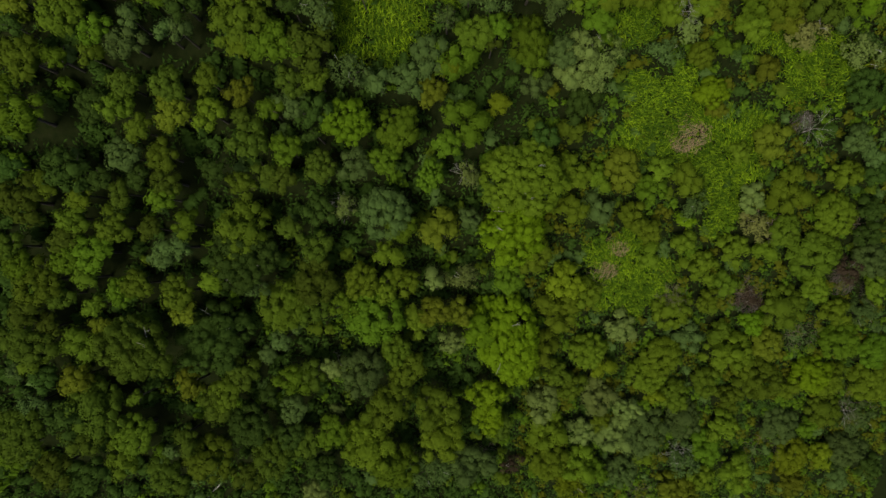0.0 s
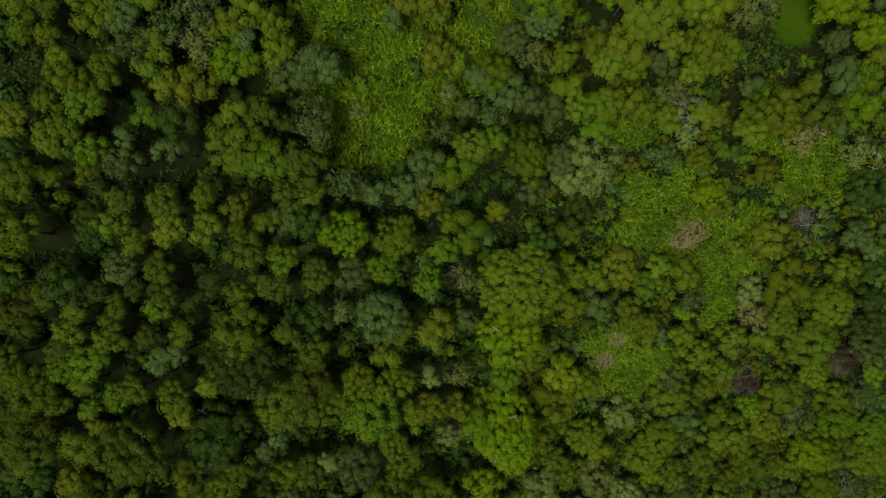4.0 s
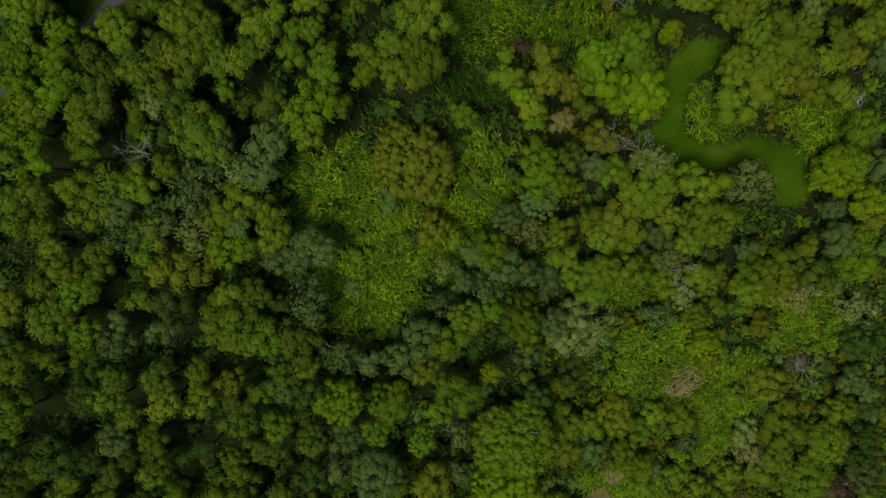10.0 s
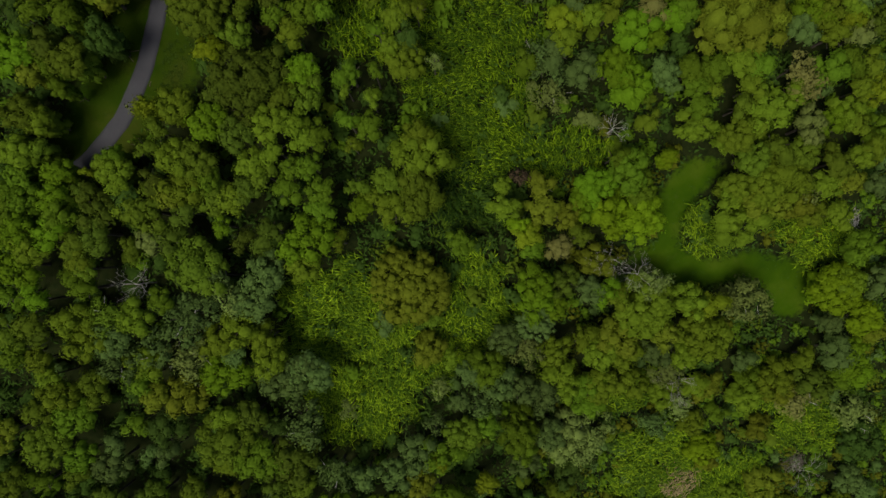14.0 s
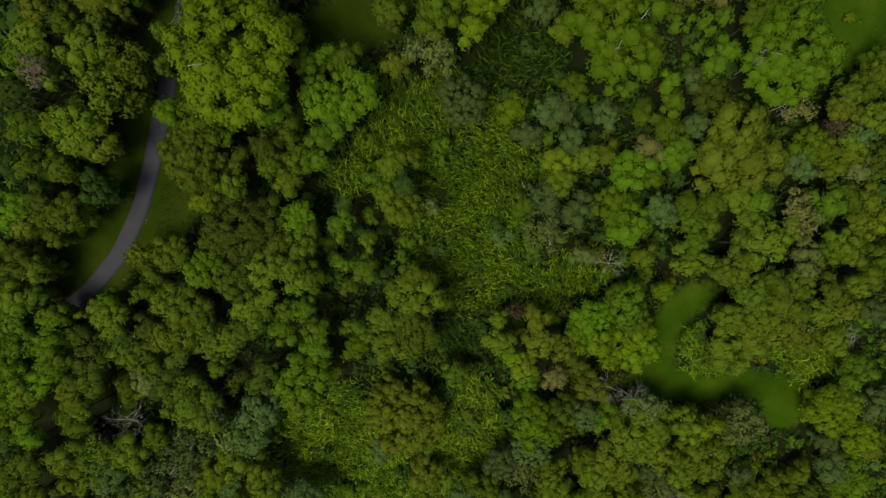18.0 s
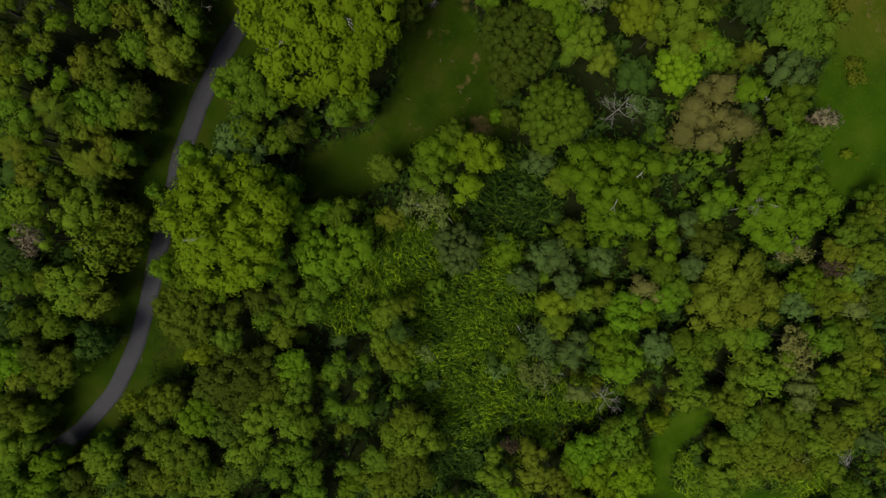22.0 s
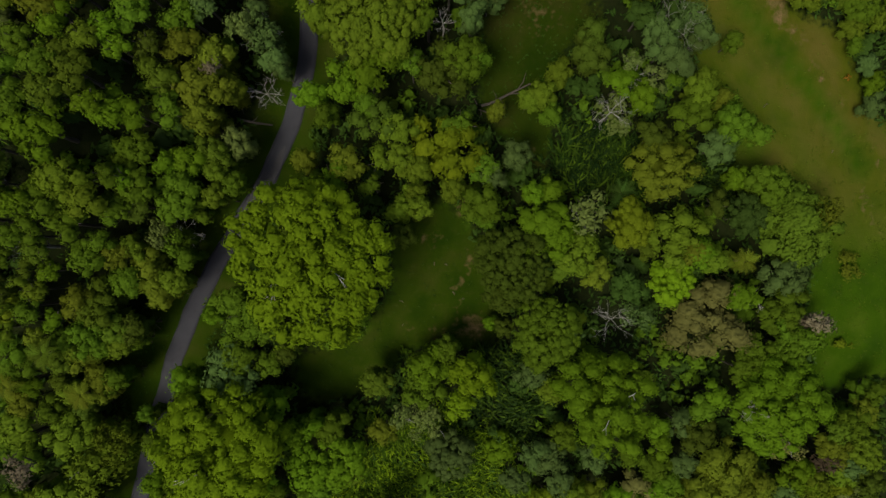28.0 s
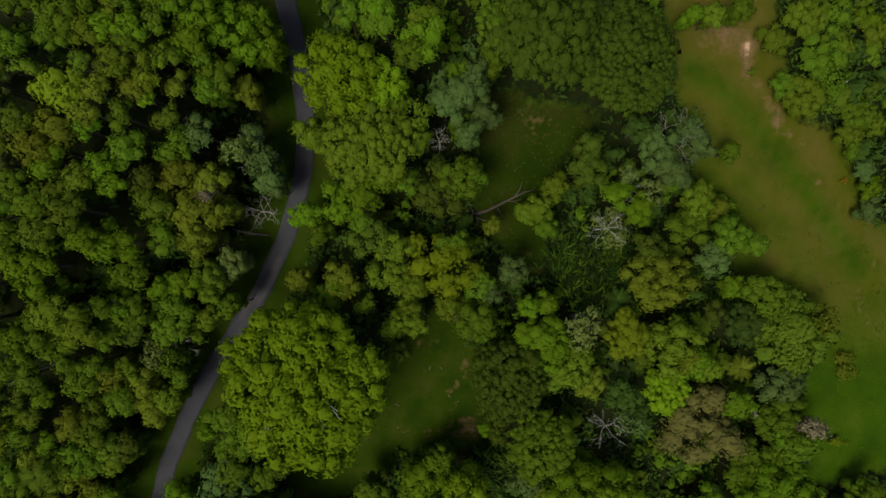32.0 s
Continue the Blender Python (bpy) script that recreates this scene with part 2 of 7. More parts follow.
CANES = [
    [(-19.4, -10.8), (-11.0, -10.3), (-7.6, -12.6), (-2.6, -16.0), (0.3, -16.0), (0.3, -9.1), (7.6, -9.0), (9.3, -15.9), (7.3, -24.0), (-1.2, -26.3), (-4.4, -30.1), (-7.6, -34.9), (-15.3, -34.0), (-18.0, -29.2), (-20.7, -19.0)],
    [(-6.4, 26.5), (0.5, 27.9), (6.2, 26.1), (10.9, 21.7), (9.7, 17.9), (11.2, 13.4), (8.0, 6.8), (19.3, 6.8), (19.7, 1.9), (10.3, 1.3), (1.2, -0.1), (-1.5, 5.4), (-5.4, 13.2), (-8.6, 15.0), (-14.9, 15.5), (-12.2, 19.8), (-7.1, 22.4)],
    [(23.4, -24.4), (30.4, -24.2), (31.7, -30.6), (24.5, -31.1)],
    [(27.1, -35.2), (35.9, -35.0), (39.6, -40.8), (34.0, -46.2), (25.4, -47.1), (26.3, -39.8)],
    [(39.3, -41.6), (47.3, -39.9), (49.8, -50.4), (43.0, -60.1), (39.0, -50.4), (33.2, -46.6)],
    [(43.0, -25.6), (49.2, -24.0), (50.7, -30.6), (44.8, -32.6)],
    [(22.1, -60.3), (30.2, -59.0), (36.8, -65.4), (39.1, -71.6), (29.2, -72.9), (23.3, -71.1)],
    [(11.1, 57.7), (17.7, 59.0), (20.9, 57.9), (21.9, 51.9), (14.3, 52.4)],
    [(4.9, 34.2), (11.6, 35.0), (13.7, 29.9), (13.3, 25.4), (4.5, 25.0)],
    [(14.0, 59.2), (20.8, 59.6), (20.5, 52.6), (14.3, 52.3)],
    [(49.9, -30.9), (60.5, -29.6), (62.9, -37.7), (54.2, -39.0), (49.3, -36.3)],
    [(30.7, -5.5), (32.1, -3.0), (35.4, -3.0), (37.8, -6.1), (37.7, -9.1), (33.9, -9.2)],
    [(44.6, -4.2), (55.5, -2.6), (58.2, -10.3), (46.8, -11.5)],
    [(-5.6, 1.3), (6.8, 1.3), (7.0, -4.5), (1.3, -7.4)],
    [(29.2, 56.5), (33.8, 55.6), (33.7, 48.4), (29.1, 48.8)],
]
# beds whose blades are coloured near black for deep shade
SHADED_CANES = (7, 8, 9, 13, 14)
# dark hollows without bushes: east, north, radius
HOLLOWS = [(-53.4, -23.9, 2.1), (-54.7, -44.6, 3.3), (-36.3, -36.0, 2.6), (-50.4, -42.3, 1.9), (6.8, -41.5, 3.0), (20.0, 41.5, 2.9), (21.8, 38.1, 2.6), (17.6, 55.0, 3.4), (21.6, 53.4, 1.9), (15.1, 41.4, 1.8), (31.4, 49.3, 1.7), (36.8, 45.4, 1.6)]
DRY_LAWNS = (2, 3)
# clearings 1 and 4 are worn; verges 5 to 8 coloured for shade
WORN_SHADED_LAWNS = (1, 4, 5, 6, 7, 8)
ROAD = [(-55.9, -5.7), (-51.6, -3.8), (-47.6, -1.7), (-44.0, 0.5), (-40.8, 3.0), (-37.8, 6.2), (-35.2, 10.2), (-33.1, 15.0), (-31.4, 20.2), (-29.9, 25.5), (-28.3, 30.3), (-26.8, 34.7), (-25.1, 38.7), (-23.3, 42.3), (-21.3, 45.8), (-19.2, 49.2), (-17.1, 52.7), (-15.4, 56.3), (-14.0, 59.9), (-13.1, 63.6), (-12.6, 67.2), (-12.7, 70.7), (-13.0, 74.3), (-13.6, 77.8), (-14.2, 81.2), (-14.6, 84.4)]
# bare soil: east, north, radius, strength
BARE = [(4.7, 37.3, 2.8, 0.76), (0.6, 36.7, 2.0, 0.60), (-0.2, 47.3, 2.2, 0.58), (3.4, 50.4, 2.0, 0.62), (31.5, 81.5, 3.2, 0.85), (34.3, 80.2, 1.1, 1.7), (37.7, 72.3, 1.5, 1.00), (34.5, 78.9, 0.8, 1.4), (37.7, 72.7, 1.6, 0.85), (31.8, 83.0, 2.4, 0.47), (45.5, 65.3, 1.2, 0.28), (30.1, 75.7, 2.2, 0.44), (32.3, 70.9, 2.2, 0.44), (34.6, 66.1, 2.0, 0.44), (35.8, 79.0, 2.6, 0.47), (38.4, 74.9, 2.8, 0.47), (40.3, 70.1, 2.4, 0.47), (42.6, 66.5, 2.2, 0.39), (46.3, 62.8, 2.2, 0.44), (49.5, 58.4, 2.2, 0.41), (3.0, 39.8, 2.4, 0.48), (1.1, 44.6, 2.6, 0.37), (43.4, 56.5, 3.0, 0.39), (-10.6, 32.8, 2.6, 0.32), (41.6, 39.4, 2.0, 0.22), (46.4, 46.6, 2.6, 0.36), (10.8, 70.7, 4.0, 0.56), (6.3, 59.4, 2.2, 0.40), (10.1, 56.6, 2.0, 0.50), (-20.7, 17.5, 2.5, 0.64)]

# worn tracks and greener strips in the turf: line, half width, strength
TRACKS = [
    ([(33.2, 80.1), (35.1, 76.0), (37.3, 72.4), (41.3, 67.6), (46.2, 61.5), (50.9, 56.5)], 1.1, 1.0),
    ([(28.6, 81.0), (31.1, 77.0), (32.9, 72.8)], 1.5, 0.8),
    ([(30.0, 71.8), (32.5, 68.5), (35.4, 64.9), (38.8, 60.7), (40.7, 57.5)], 1.0, 0.6),
    ([(51.8, 49.3), (49.3, 53.1), (46.8, 56.7), (44.5, 59.7)], 1.3, 0.75),
    ([(3.0, 39.8), (3.6, 44.1), (1.7, 47.6)], 0.9, 0.45),
    ([(-4.4, 36.3), (-0.7, 38.3), (2.1, 40.8), (4.2, 44.3), (4.9, 47.1)], 0.6, 0.9),
    ([(8.0, 70.7), (10.9, 71.4), (14.6, 71.3)], 1.5, 0.5),
]
GREENER = [
    ([(27.8, 77.4), (32.8, 74.0), (36.8, 69.9), (41.4, 65.2), (45.6, 60.4), (49.0, 56.0)], 1.4, 1.0),
    ([(29.5, 65.3), (33.0, 61.1), (36.0, 57.4)], 1.8, 0.8),
    ([(27.4, 72.4), (31.4, 69.4), (35.4, 64.9), (39.4, 60.4), (42.6, 56.4)], 2.2, 0.5),
]


def smooth_line(points, step=0.8):
    """A smooth curve through the points, as rows of x, y."""
    p = [np.array(q, float) for q in points]
    p = [2 * p[0] - p[1]] + p + [2 * p[-1] - p[-2]]
    out = []
    for a, b, c, d in zip(p, p[1:], p[2:], p[3:]):
        k = max(2, int(np.hypot(*(c - b)) / step))
        for s in np.arange(k) / k:
            out.append(tuple(0.5 * (2 * b + (c - a) * s + (2 * a - 5 * b + 4 * c - d) * s * s + (3 * b - a - 3 * c + d) * s ** 3)))
    return out + [tuple(p[-2])]


ROAD_LINE = smooth_line(ROAD)
ROAD_WIDE = 1.78


def mesh_of(name, verts, faces, mat=None, smooth=False):
    me = bpy.data.meshes.new(name)
    verts, faces = np.asarray(verts, np.float32), np.asarray(faces, np.int32)
    k = faces.shape[1]
    me.vertices.add(len(verts))
    me.vertices.foreach_set("co", verts.ravel())
    me.loops.add(faces.size)
    me.loops.foreach_set("vertex_index", faces.ravel())
    me.polygons.add(len(faces))
    me.polygons.foreach_set("loop_start", np.arange(len(faces), dtype=np.int32) * k)
    me.polygons.foreach_set("use_smooth", np.full(len(faces), smooth))
    me.update(calc_edges=True)
    if mat:
        me.materials.append(mat)
    return me


def part(name, me, parent, mat=None, label=""):
    ob = new(name, me)
    ob.parent = parent
    if mat:
        if not me.materials:
            me.materials.append(mat)
        ob.material_slots[0].link = "OBJECT"
        ob.material_slots[0].material = mat
    return tagged(ob, label)


def make_ground():
    far = [140, 220, 400, 800, 1600, 3000]
    xs = np.array([-v for v in far[::-1]] + list(np.arange(-105, 105.5, 1.3)) + far, float)
    ys = np.array([-v for v in far[::-1]] + list(np.arange(-132, 118.5, 1.3)) + far, float)
    x, y = np.meshgrid(xs, ys)
    z = ground_z(x, y)
    lump = 0.12 * np.sin(x * 0.9 + 1.3 * np.sin(y * 0.41)) * np.cos(y * 0.77 + 0.9 * np.sin(x * 0.33))
    road = near_line(ROAD_LINE[::3], x, y)
    z = z + lump * np.clip((road - 1.5) / 3, 0, 1)
    w, h = len(xs), len(ys)
    idx = np.arange(w * h).reshape(h, w)
    faces = np.stack([idx[:-1, :-1], idx[:-1, 1:], idx[1:, 1:], idx[1:, :-1]], -1).reshape(-1, 4)
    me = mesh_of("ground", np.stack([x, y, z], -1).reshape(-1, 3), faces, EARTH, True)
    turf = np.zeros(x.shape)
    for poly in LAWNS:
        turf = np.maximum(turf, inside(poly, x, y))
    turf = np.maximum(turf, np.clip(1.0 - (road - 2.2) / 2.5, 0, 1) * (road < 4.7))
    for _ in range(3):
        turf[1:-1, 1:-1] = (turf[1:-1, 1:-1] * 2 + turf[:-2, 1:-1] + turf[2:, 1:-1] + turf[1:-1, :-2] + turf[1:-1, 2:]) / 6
    dry = np.zeros(x.shape)
    for k, much in ((2, 1.0), (3, 0.3), (0, 0.0)):
        dry = np.maximum(dry, much * inside(LAWNS[k], x, y))
    dry *= np.clip((y - 44) / 14, 0, 1)
    for _ in range(4):
        dry[1:-1, 1:-1] = (dry[1:-1, 1:-1] * 2 + dry[:-2, 1:-1] + dry[2:, 1:-1] + dry[1:-1, :-2] + dry[1:-1, 2:]) / 6
    # this mask also paints the shade of overhanging trees along the road
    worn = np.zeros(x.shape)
    for k in WORN_SHADED_LAWNS:
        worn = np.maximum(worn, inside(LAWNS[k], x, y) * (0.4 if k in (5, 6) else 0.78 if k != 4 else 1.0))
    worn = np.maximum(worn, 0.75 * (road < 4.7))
    bare = np.zeros(x.shape)
    for bx, by, br, force in BARE:
        bare = np.maximum(bare, force * np.exp(-((x - bx) ** 2 + (y - by) ** 2) / (br * br)))
    ragged = 0.75 + 0.25 * np.sin(x * 1.7 + 2 * np.sin(y * 0.9)) * np.cos(y * 1.3)
    for line, wide, force in TRACKS:
        bare = np.maximum(bare, force * ragged * np.exp(-(near_line(line, x, y) / wide) ** 2))
    for line, wide, force in GREENER:
        strip = force * np.exp(-(near_line(line, x, y) / wide) ** 2)
        dry, bare = dry * (1 - strip), bare * (1 - strip)
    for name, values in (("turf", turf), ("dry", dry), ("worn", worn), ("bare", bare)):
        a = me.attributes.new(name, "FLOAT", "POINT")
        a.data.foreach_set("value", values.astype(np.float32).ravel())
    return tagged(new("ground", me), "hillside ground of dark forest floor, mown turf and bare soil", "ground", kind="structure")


make_ground()


def make_road():
    p = np.array(ROAD_LINE)
    t = np.gradient(p, axis=0)
    t /= np.linalg.norm(t, axis=1)[:, None]
    side = np.stack([-t[:, 1], t[:, 0]], 1)
    rng = np.random.default_rng(5)
    rows = []
    for k, (q, s) in enumerate(zip(p, side)):
        ragged = 0.05 * math.sin(k * 0.9) + rng.normal(0, 0.035)
        for off, up in ((-0.5 * ROAD_WIDE - 0.02 + ragged, -0.15), (-0.5 * ROAD_WIDE + ragged, 0.05), (-0.6, 0.09), (0, 0.10), (0.6, 0.09),
                        (0.5 * ROAD_WIDE + ragged, 0.05), (0.5 * ROAD_WIDE + 0.02 + ragged, -0.15)):
            x, y = q + s * off
            rows.append((x, y, float(ground_z(x, y)) + up))
    n = len(p)
    idx = np.arange(n * 7).reshape(n, 7)
    faces = np.stack([idx[:-1, :-1], idx[:-1, 1:], idx[1:, 1:], idx[1:, :-1]], -1).reshape(-1, 4)[:, ::-1]
    return tagged(new("road", mesh_of("road", rows, faces, ASPHALT, True)), "narrow winding strip of worn grey asphalt", "road", kind="structure")


make_road()

# ---- builders of trees ----


def ico(level):
    bm = bmesh.new()
    bmesh.ops.create_icosphere(bm, subdivisions=level, radius=1)
    v = np.array([x.co[:] for x in bm.verts])
    f = np.array([[w.index for w in x.verts] for x in bm.faces])
    bm.free()
    return v, f


BALL = ico(1)


def leaves(rng, centres, normals, size, narrow=0.55, fold=0.25):
    """Folded leaf sprays, two triangles each, at the centres, roughly facing along the normals."""
    k = len(centres)
    a = rng.normal(size=(k, 3))
    a -= normals * np.sum(a * normals, 1)[:, None]
    a /= np.linalg.norm(a, axis=1)[:, None] + 1e-9
    b = np.cross(normals, a)
    s = (size * rng.uniform(0.6, 1.35, k))[:, None]
    droop = -normals * s * fold
    v = np.stack([centres - a * s, centres + b * s * narrow + droop, centres + a * s, centres - b * s * narrow + droop], 1).reshape(-1, 3)
    i = np.arange(k)[:, None] * 4
    return v, np.concatenate([i + [0, 2, 1], i + [0, 3, 2]], 0)


def joined(pieces):
    vs, fs, at = [], [], 0
    for v, f, *_ in pieces:
        vs.append(v)
        fs.append(f + at)
        at += len(v)
    return np.concatenate(vs), np.concatenate(fs)


def crown_parts(rng, form, lumps, count, leaf, ball=BALL, core=0.80, loose=1.0):
    """A crown about one metre in radius, its base at z = 0: uneven foliage lobes at different heights, each with a core and many leaf sprays."""
    flat = {"c": 0.64, "u": 0.70, "r": 0.62}[form]
    swing = {"c": loose, "u": 0.3, "r": 1.2}[form]
    p = rng.uniform(0, 6.28, 3)

    def rim(a):
        return 1 + swing * (0.15 * math.sin(2 * a + p[0]) + 0.12 * math.sin(3 * a + p[1]) + 0.07 * math.sin(5 * a + p[2]))

    spots = []
    for k in range(lumps):
        best, room = None, -1.0
        for _ in range(7 if form != "r" else 3):
            a, r = rng.uniform(0, 6.28), math.sqrt(rng.uniform(0, 1)) * 0.84
            q = np.array([math.cos(a), math.sin(a)]) * r * rim(a)
            gap = min((np.hypot(*(q - s[0][:2])) for s in spots), default=1.0)
            if gap > room:
                best, room, out = q, gap, r
        big = {"c": 1.12, "u": 1.15, "r": 0.95}[form] / math.sqrt(lumps) * min(1.7, max(0.55, math.exp(rng.normal(0, 0.32 * loose if form != "u" else 0.30))))
        up = flat * (0.22 + 0.62 * math.sqrt(max(0.0, 1 - 0.95 * out * out))) + rng.normal(0, 0.10 * loose if form != "u" else 0.045)
        dome = np.array([best[0] * 0.8, best[1] * 0.8, 0.75])
        spots.append((np.array([best[0], best[1], up]), big, dome / np.linalg.norm(dome)))
    area = np.array([b * b for _, b, _ in spots])
    share = np.maximum(8, (count * area / area.sum()).astype(int))
    v, f = ball
    middle = {"c": 0.50, "u": 0.66, "r": 0.30}[form]
    pieces = [(v * np.array([middle, middle, middle * 0.5 * flat + 0.05]) + np.array([0, 0, 0.16 * flat]), f, v)]
    squash = np.array([1, 1, 0.82])
    for (c, big, dome), k in zip(spots, share):
        if form != "r":
            wob = 1 + rng.normal(0, 0.12, len(v))
            pieces.append((c + v * wob[:, None] * big * core * squash, f, v * 0.6 + dome * 0.5))
        d = rng.normal(size=(k, 3))
        d[:, 2] = np.abs(d[:, 2]) - 0.32
        d /= np.linalg.norm(d, axis=1)[:, None]
        far = rng.uniform(0.82, 1.08, k) if form != "r" else rng.uniform(0.25, 1.25, k)
        knobs = 1 + 0.17 * np.sin(d @ rng.normal(0, 3.2, 3) + rng.uniform(0, 6)) + 0.13 * np.sin(d @ rng.normal(0, 6.5, 3) + rng.uniform(0, 6))
        n = d + dome * 0.3 + rng.normal(0, 0.36 if form != "r" else 0.5, (k, 3)) + np.array([0, 0, 0.2])
        n /= np.linalg.norm(n, axis=1)[:, None]
        lv, lf = leaves(rng, c + d * (far * knobs)[:, None] * big * squash, n, leaf)
        soft = d * 0.54 + dome * 0.36 + n * 0.12 + np.array([0, 0, 0.06]) + rng.normal(0, 0.06, (k, 3))
        pieces.append((lv, lf, np.repeat(soft, 4, 0)))
    verts, faces = joined(pieces)
    verts[:, 2] *= 0.86 / np.percentile(verts[:, 2], 99.3)
    verts[:, :2] *= 0.90 / np.percentile(np.hypot(verts[:, 0], verts[:, 1]), 92)
    soft = np.concatenate([q[2] for q in pieces])
    return verts, faces, soft / np.linalg.norm(soft, axis=1)[:, None]


def soft_mesh(name, verts, faces, normals, mat=None):
    """A mesh of leaf sprays whose shading follows the rounded foliage lumps."""
    me = mesh_of(name, verts, faces, mat or LEAF["g"], True)
    me.normals_split_custom_set_from_vertices(normals.tolist())
    return me


def tube(points, radii, sides=6):
    """A tapered tube along points."""
    p = np.asarray(points, float)
    t = np.gradient(p, axis=0)
    t /= np.linalg.norm(t, axis=1)[:, None] + 1e-9
    ref = np.where(np.abs(t[:, 2:3]) > 0.9, np.array([[1.0, 0, 0]]), np.array([[0, 0, 1.0]]))
    u = np.cross(t, ref)
    u /= np.linalg.norm(u, axis=1)[:, None] + 1e-9
    w = np.cross(t, u)
    a = np.arange(sides) / sides * 2 * math.pi
    ring = np.cos(a)[None, :, None] * u[:, None] + np.sin(a)[None, :, None] * w[:, None]
    v = (p[:, None] + ring * np.asarray(radii, float)[:, None, None]).reshape(-1, 3)
    idx = np.arange(len(p) * sides).reshape(len(p), sides)
    nxt = np.roll(idx, -1, 1)
    f = np.stack([idx[:-1], nxt[:-1], nxt[1:], idx[1:]], -1).reshape(-1, 4)
    return v, np.concatenate([f[:, [0, 1, 2]], f[:, [0, 2, 3]]])


def trunk_mesh(rng, name):
    """A trunk one metre high to the crown's base, with limbs that spread into a crown one metre wide."""
    bend = rng.normal(0, 0.06, 2)
    pieces = [tube([(0, 0, -0.12), (bend[0] * 0.3, bend[1] * 0.3, 0.3), (*bend, 0.75), (0, 0, 1.0), (0, 0, 1.25)], [0.085, 0.06, 0.05, 0.042, 0.02], 6)]
    for k in range(6):
        a = k * 1.05 + rng.uniform(-0.3, 0.3)
        r = rng.uniform(0.45, 0.7)
        z = rng.uniform(0.72, 1.0)
        pieces.append(tube([(bend[0], bend[1], z), (math.cos(a) * r * 0.5, math.sin(a) * r * 0.5, z + 0.14), (math.cos(a) * r, math.sin(a) * r, z + 0.25)],
                           [0.034, 0.022, 0.008], 4))
    v, f = joined(pieces)
    stem = len(pieces[0][0])
    roots = np.cumsum([len(q[0]) for q in pieces])[:-1]
    grown = [(int(np.argmin(np.linalg.norm(v[:stem] - v[k], axis=1))), k, k + 1) for k in roots]
    return mesh_of(name, v, np.concatenate([f, grown]), STEM_BARK, True)


shapes = np.random.default_rng(11)
# class: lumps, leaf sprays, leaf size relative to the crown's radius
CLASSES = {"small": (6, 480, 0.097), "middle": (10, 900, 0.070), "large": (26, 2400, 0.045), "huge": (85, 7400, 0.027)}
VARIANTS = {}
for size_name, (lump_count, spray_count, spray_size) in CLASSES.items():
    for form_name, many in (("c", 7), ("u", 3), ("r", 4)):
        for number in range(many):
            loose = (1.2, 0.4, 0.9, 0.55, 1.05, 0.7, 0.35)[number]
            lum = int(lump_count * {"c": 2.0 - 0.95 * loose if size_name in ("small", "middle") else 1.3 - 0.3 * loose, "u": 4.4, "r": 1.3}[form_name])
            cnt = int(spray_count * {"c": 1.0, "u": 1.35, "r": 1.15}[form_name])
            cv, cf, cn = crown_parts(shapes, form_name, lum, cnt, spray_size * (1.0 if form_name != "u" else 0.72), BALL, loose=loose)
            VARIANTS.setdefault((size_name, form_name), []).append(soft_mesh("crown", cv, cf, cn))
TRUNKS = [trunk_mesh(shapes, "trunk") for _ in range(5)]


def bare_branch_mesh(rng):
    """A forked dead branch that breaks through the top of a crown one metre in radius."""
    a, r = rng.uniform(0, 6.28), rng.uniform(0.15, 0.75)
    start = np.array([math.cos(a) * r, math.sin(a) * r, 0.62 - 0.45 * r * r])
    way = np.array([math.cos(a + rng.normal(0, 0.9)), math.sin(a + rng.normal(0, 0.9)), 0.35])
    mid = start + way * 0.12 + rng.normal(0, 0.015, 3)
    end = mid + way * 0.10 + rng.normal(0, 0.03, 3)
    pieces = [tube([start, mid, end], [0.007, 0.006, 0.002], 4)]
    for _ in range(2):
        pieces.append(tube([mid, mid + way * 0.06 + rng.normal(0, 0.05, 3)], [0.005, 0.002], 4))
    v, f = joined(pieces)
    return mesh_of("bare_branch", v, f, DEADWOOD, True)


BARE_BRANCHES = [bare_branch_mesh(shapes) for _ in range(9)]
FORM_WORDS = {"c": "lumpy spreading crown", "u": "dense rounded crown", "r": "loose airy crown"}
PLACED = []
spin = random.Random(3)


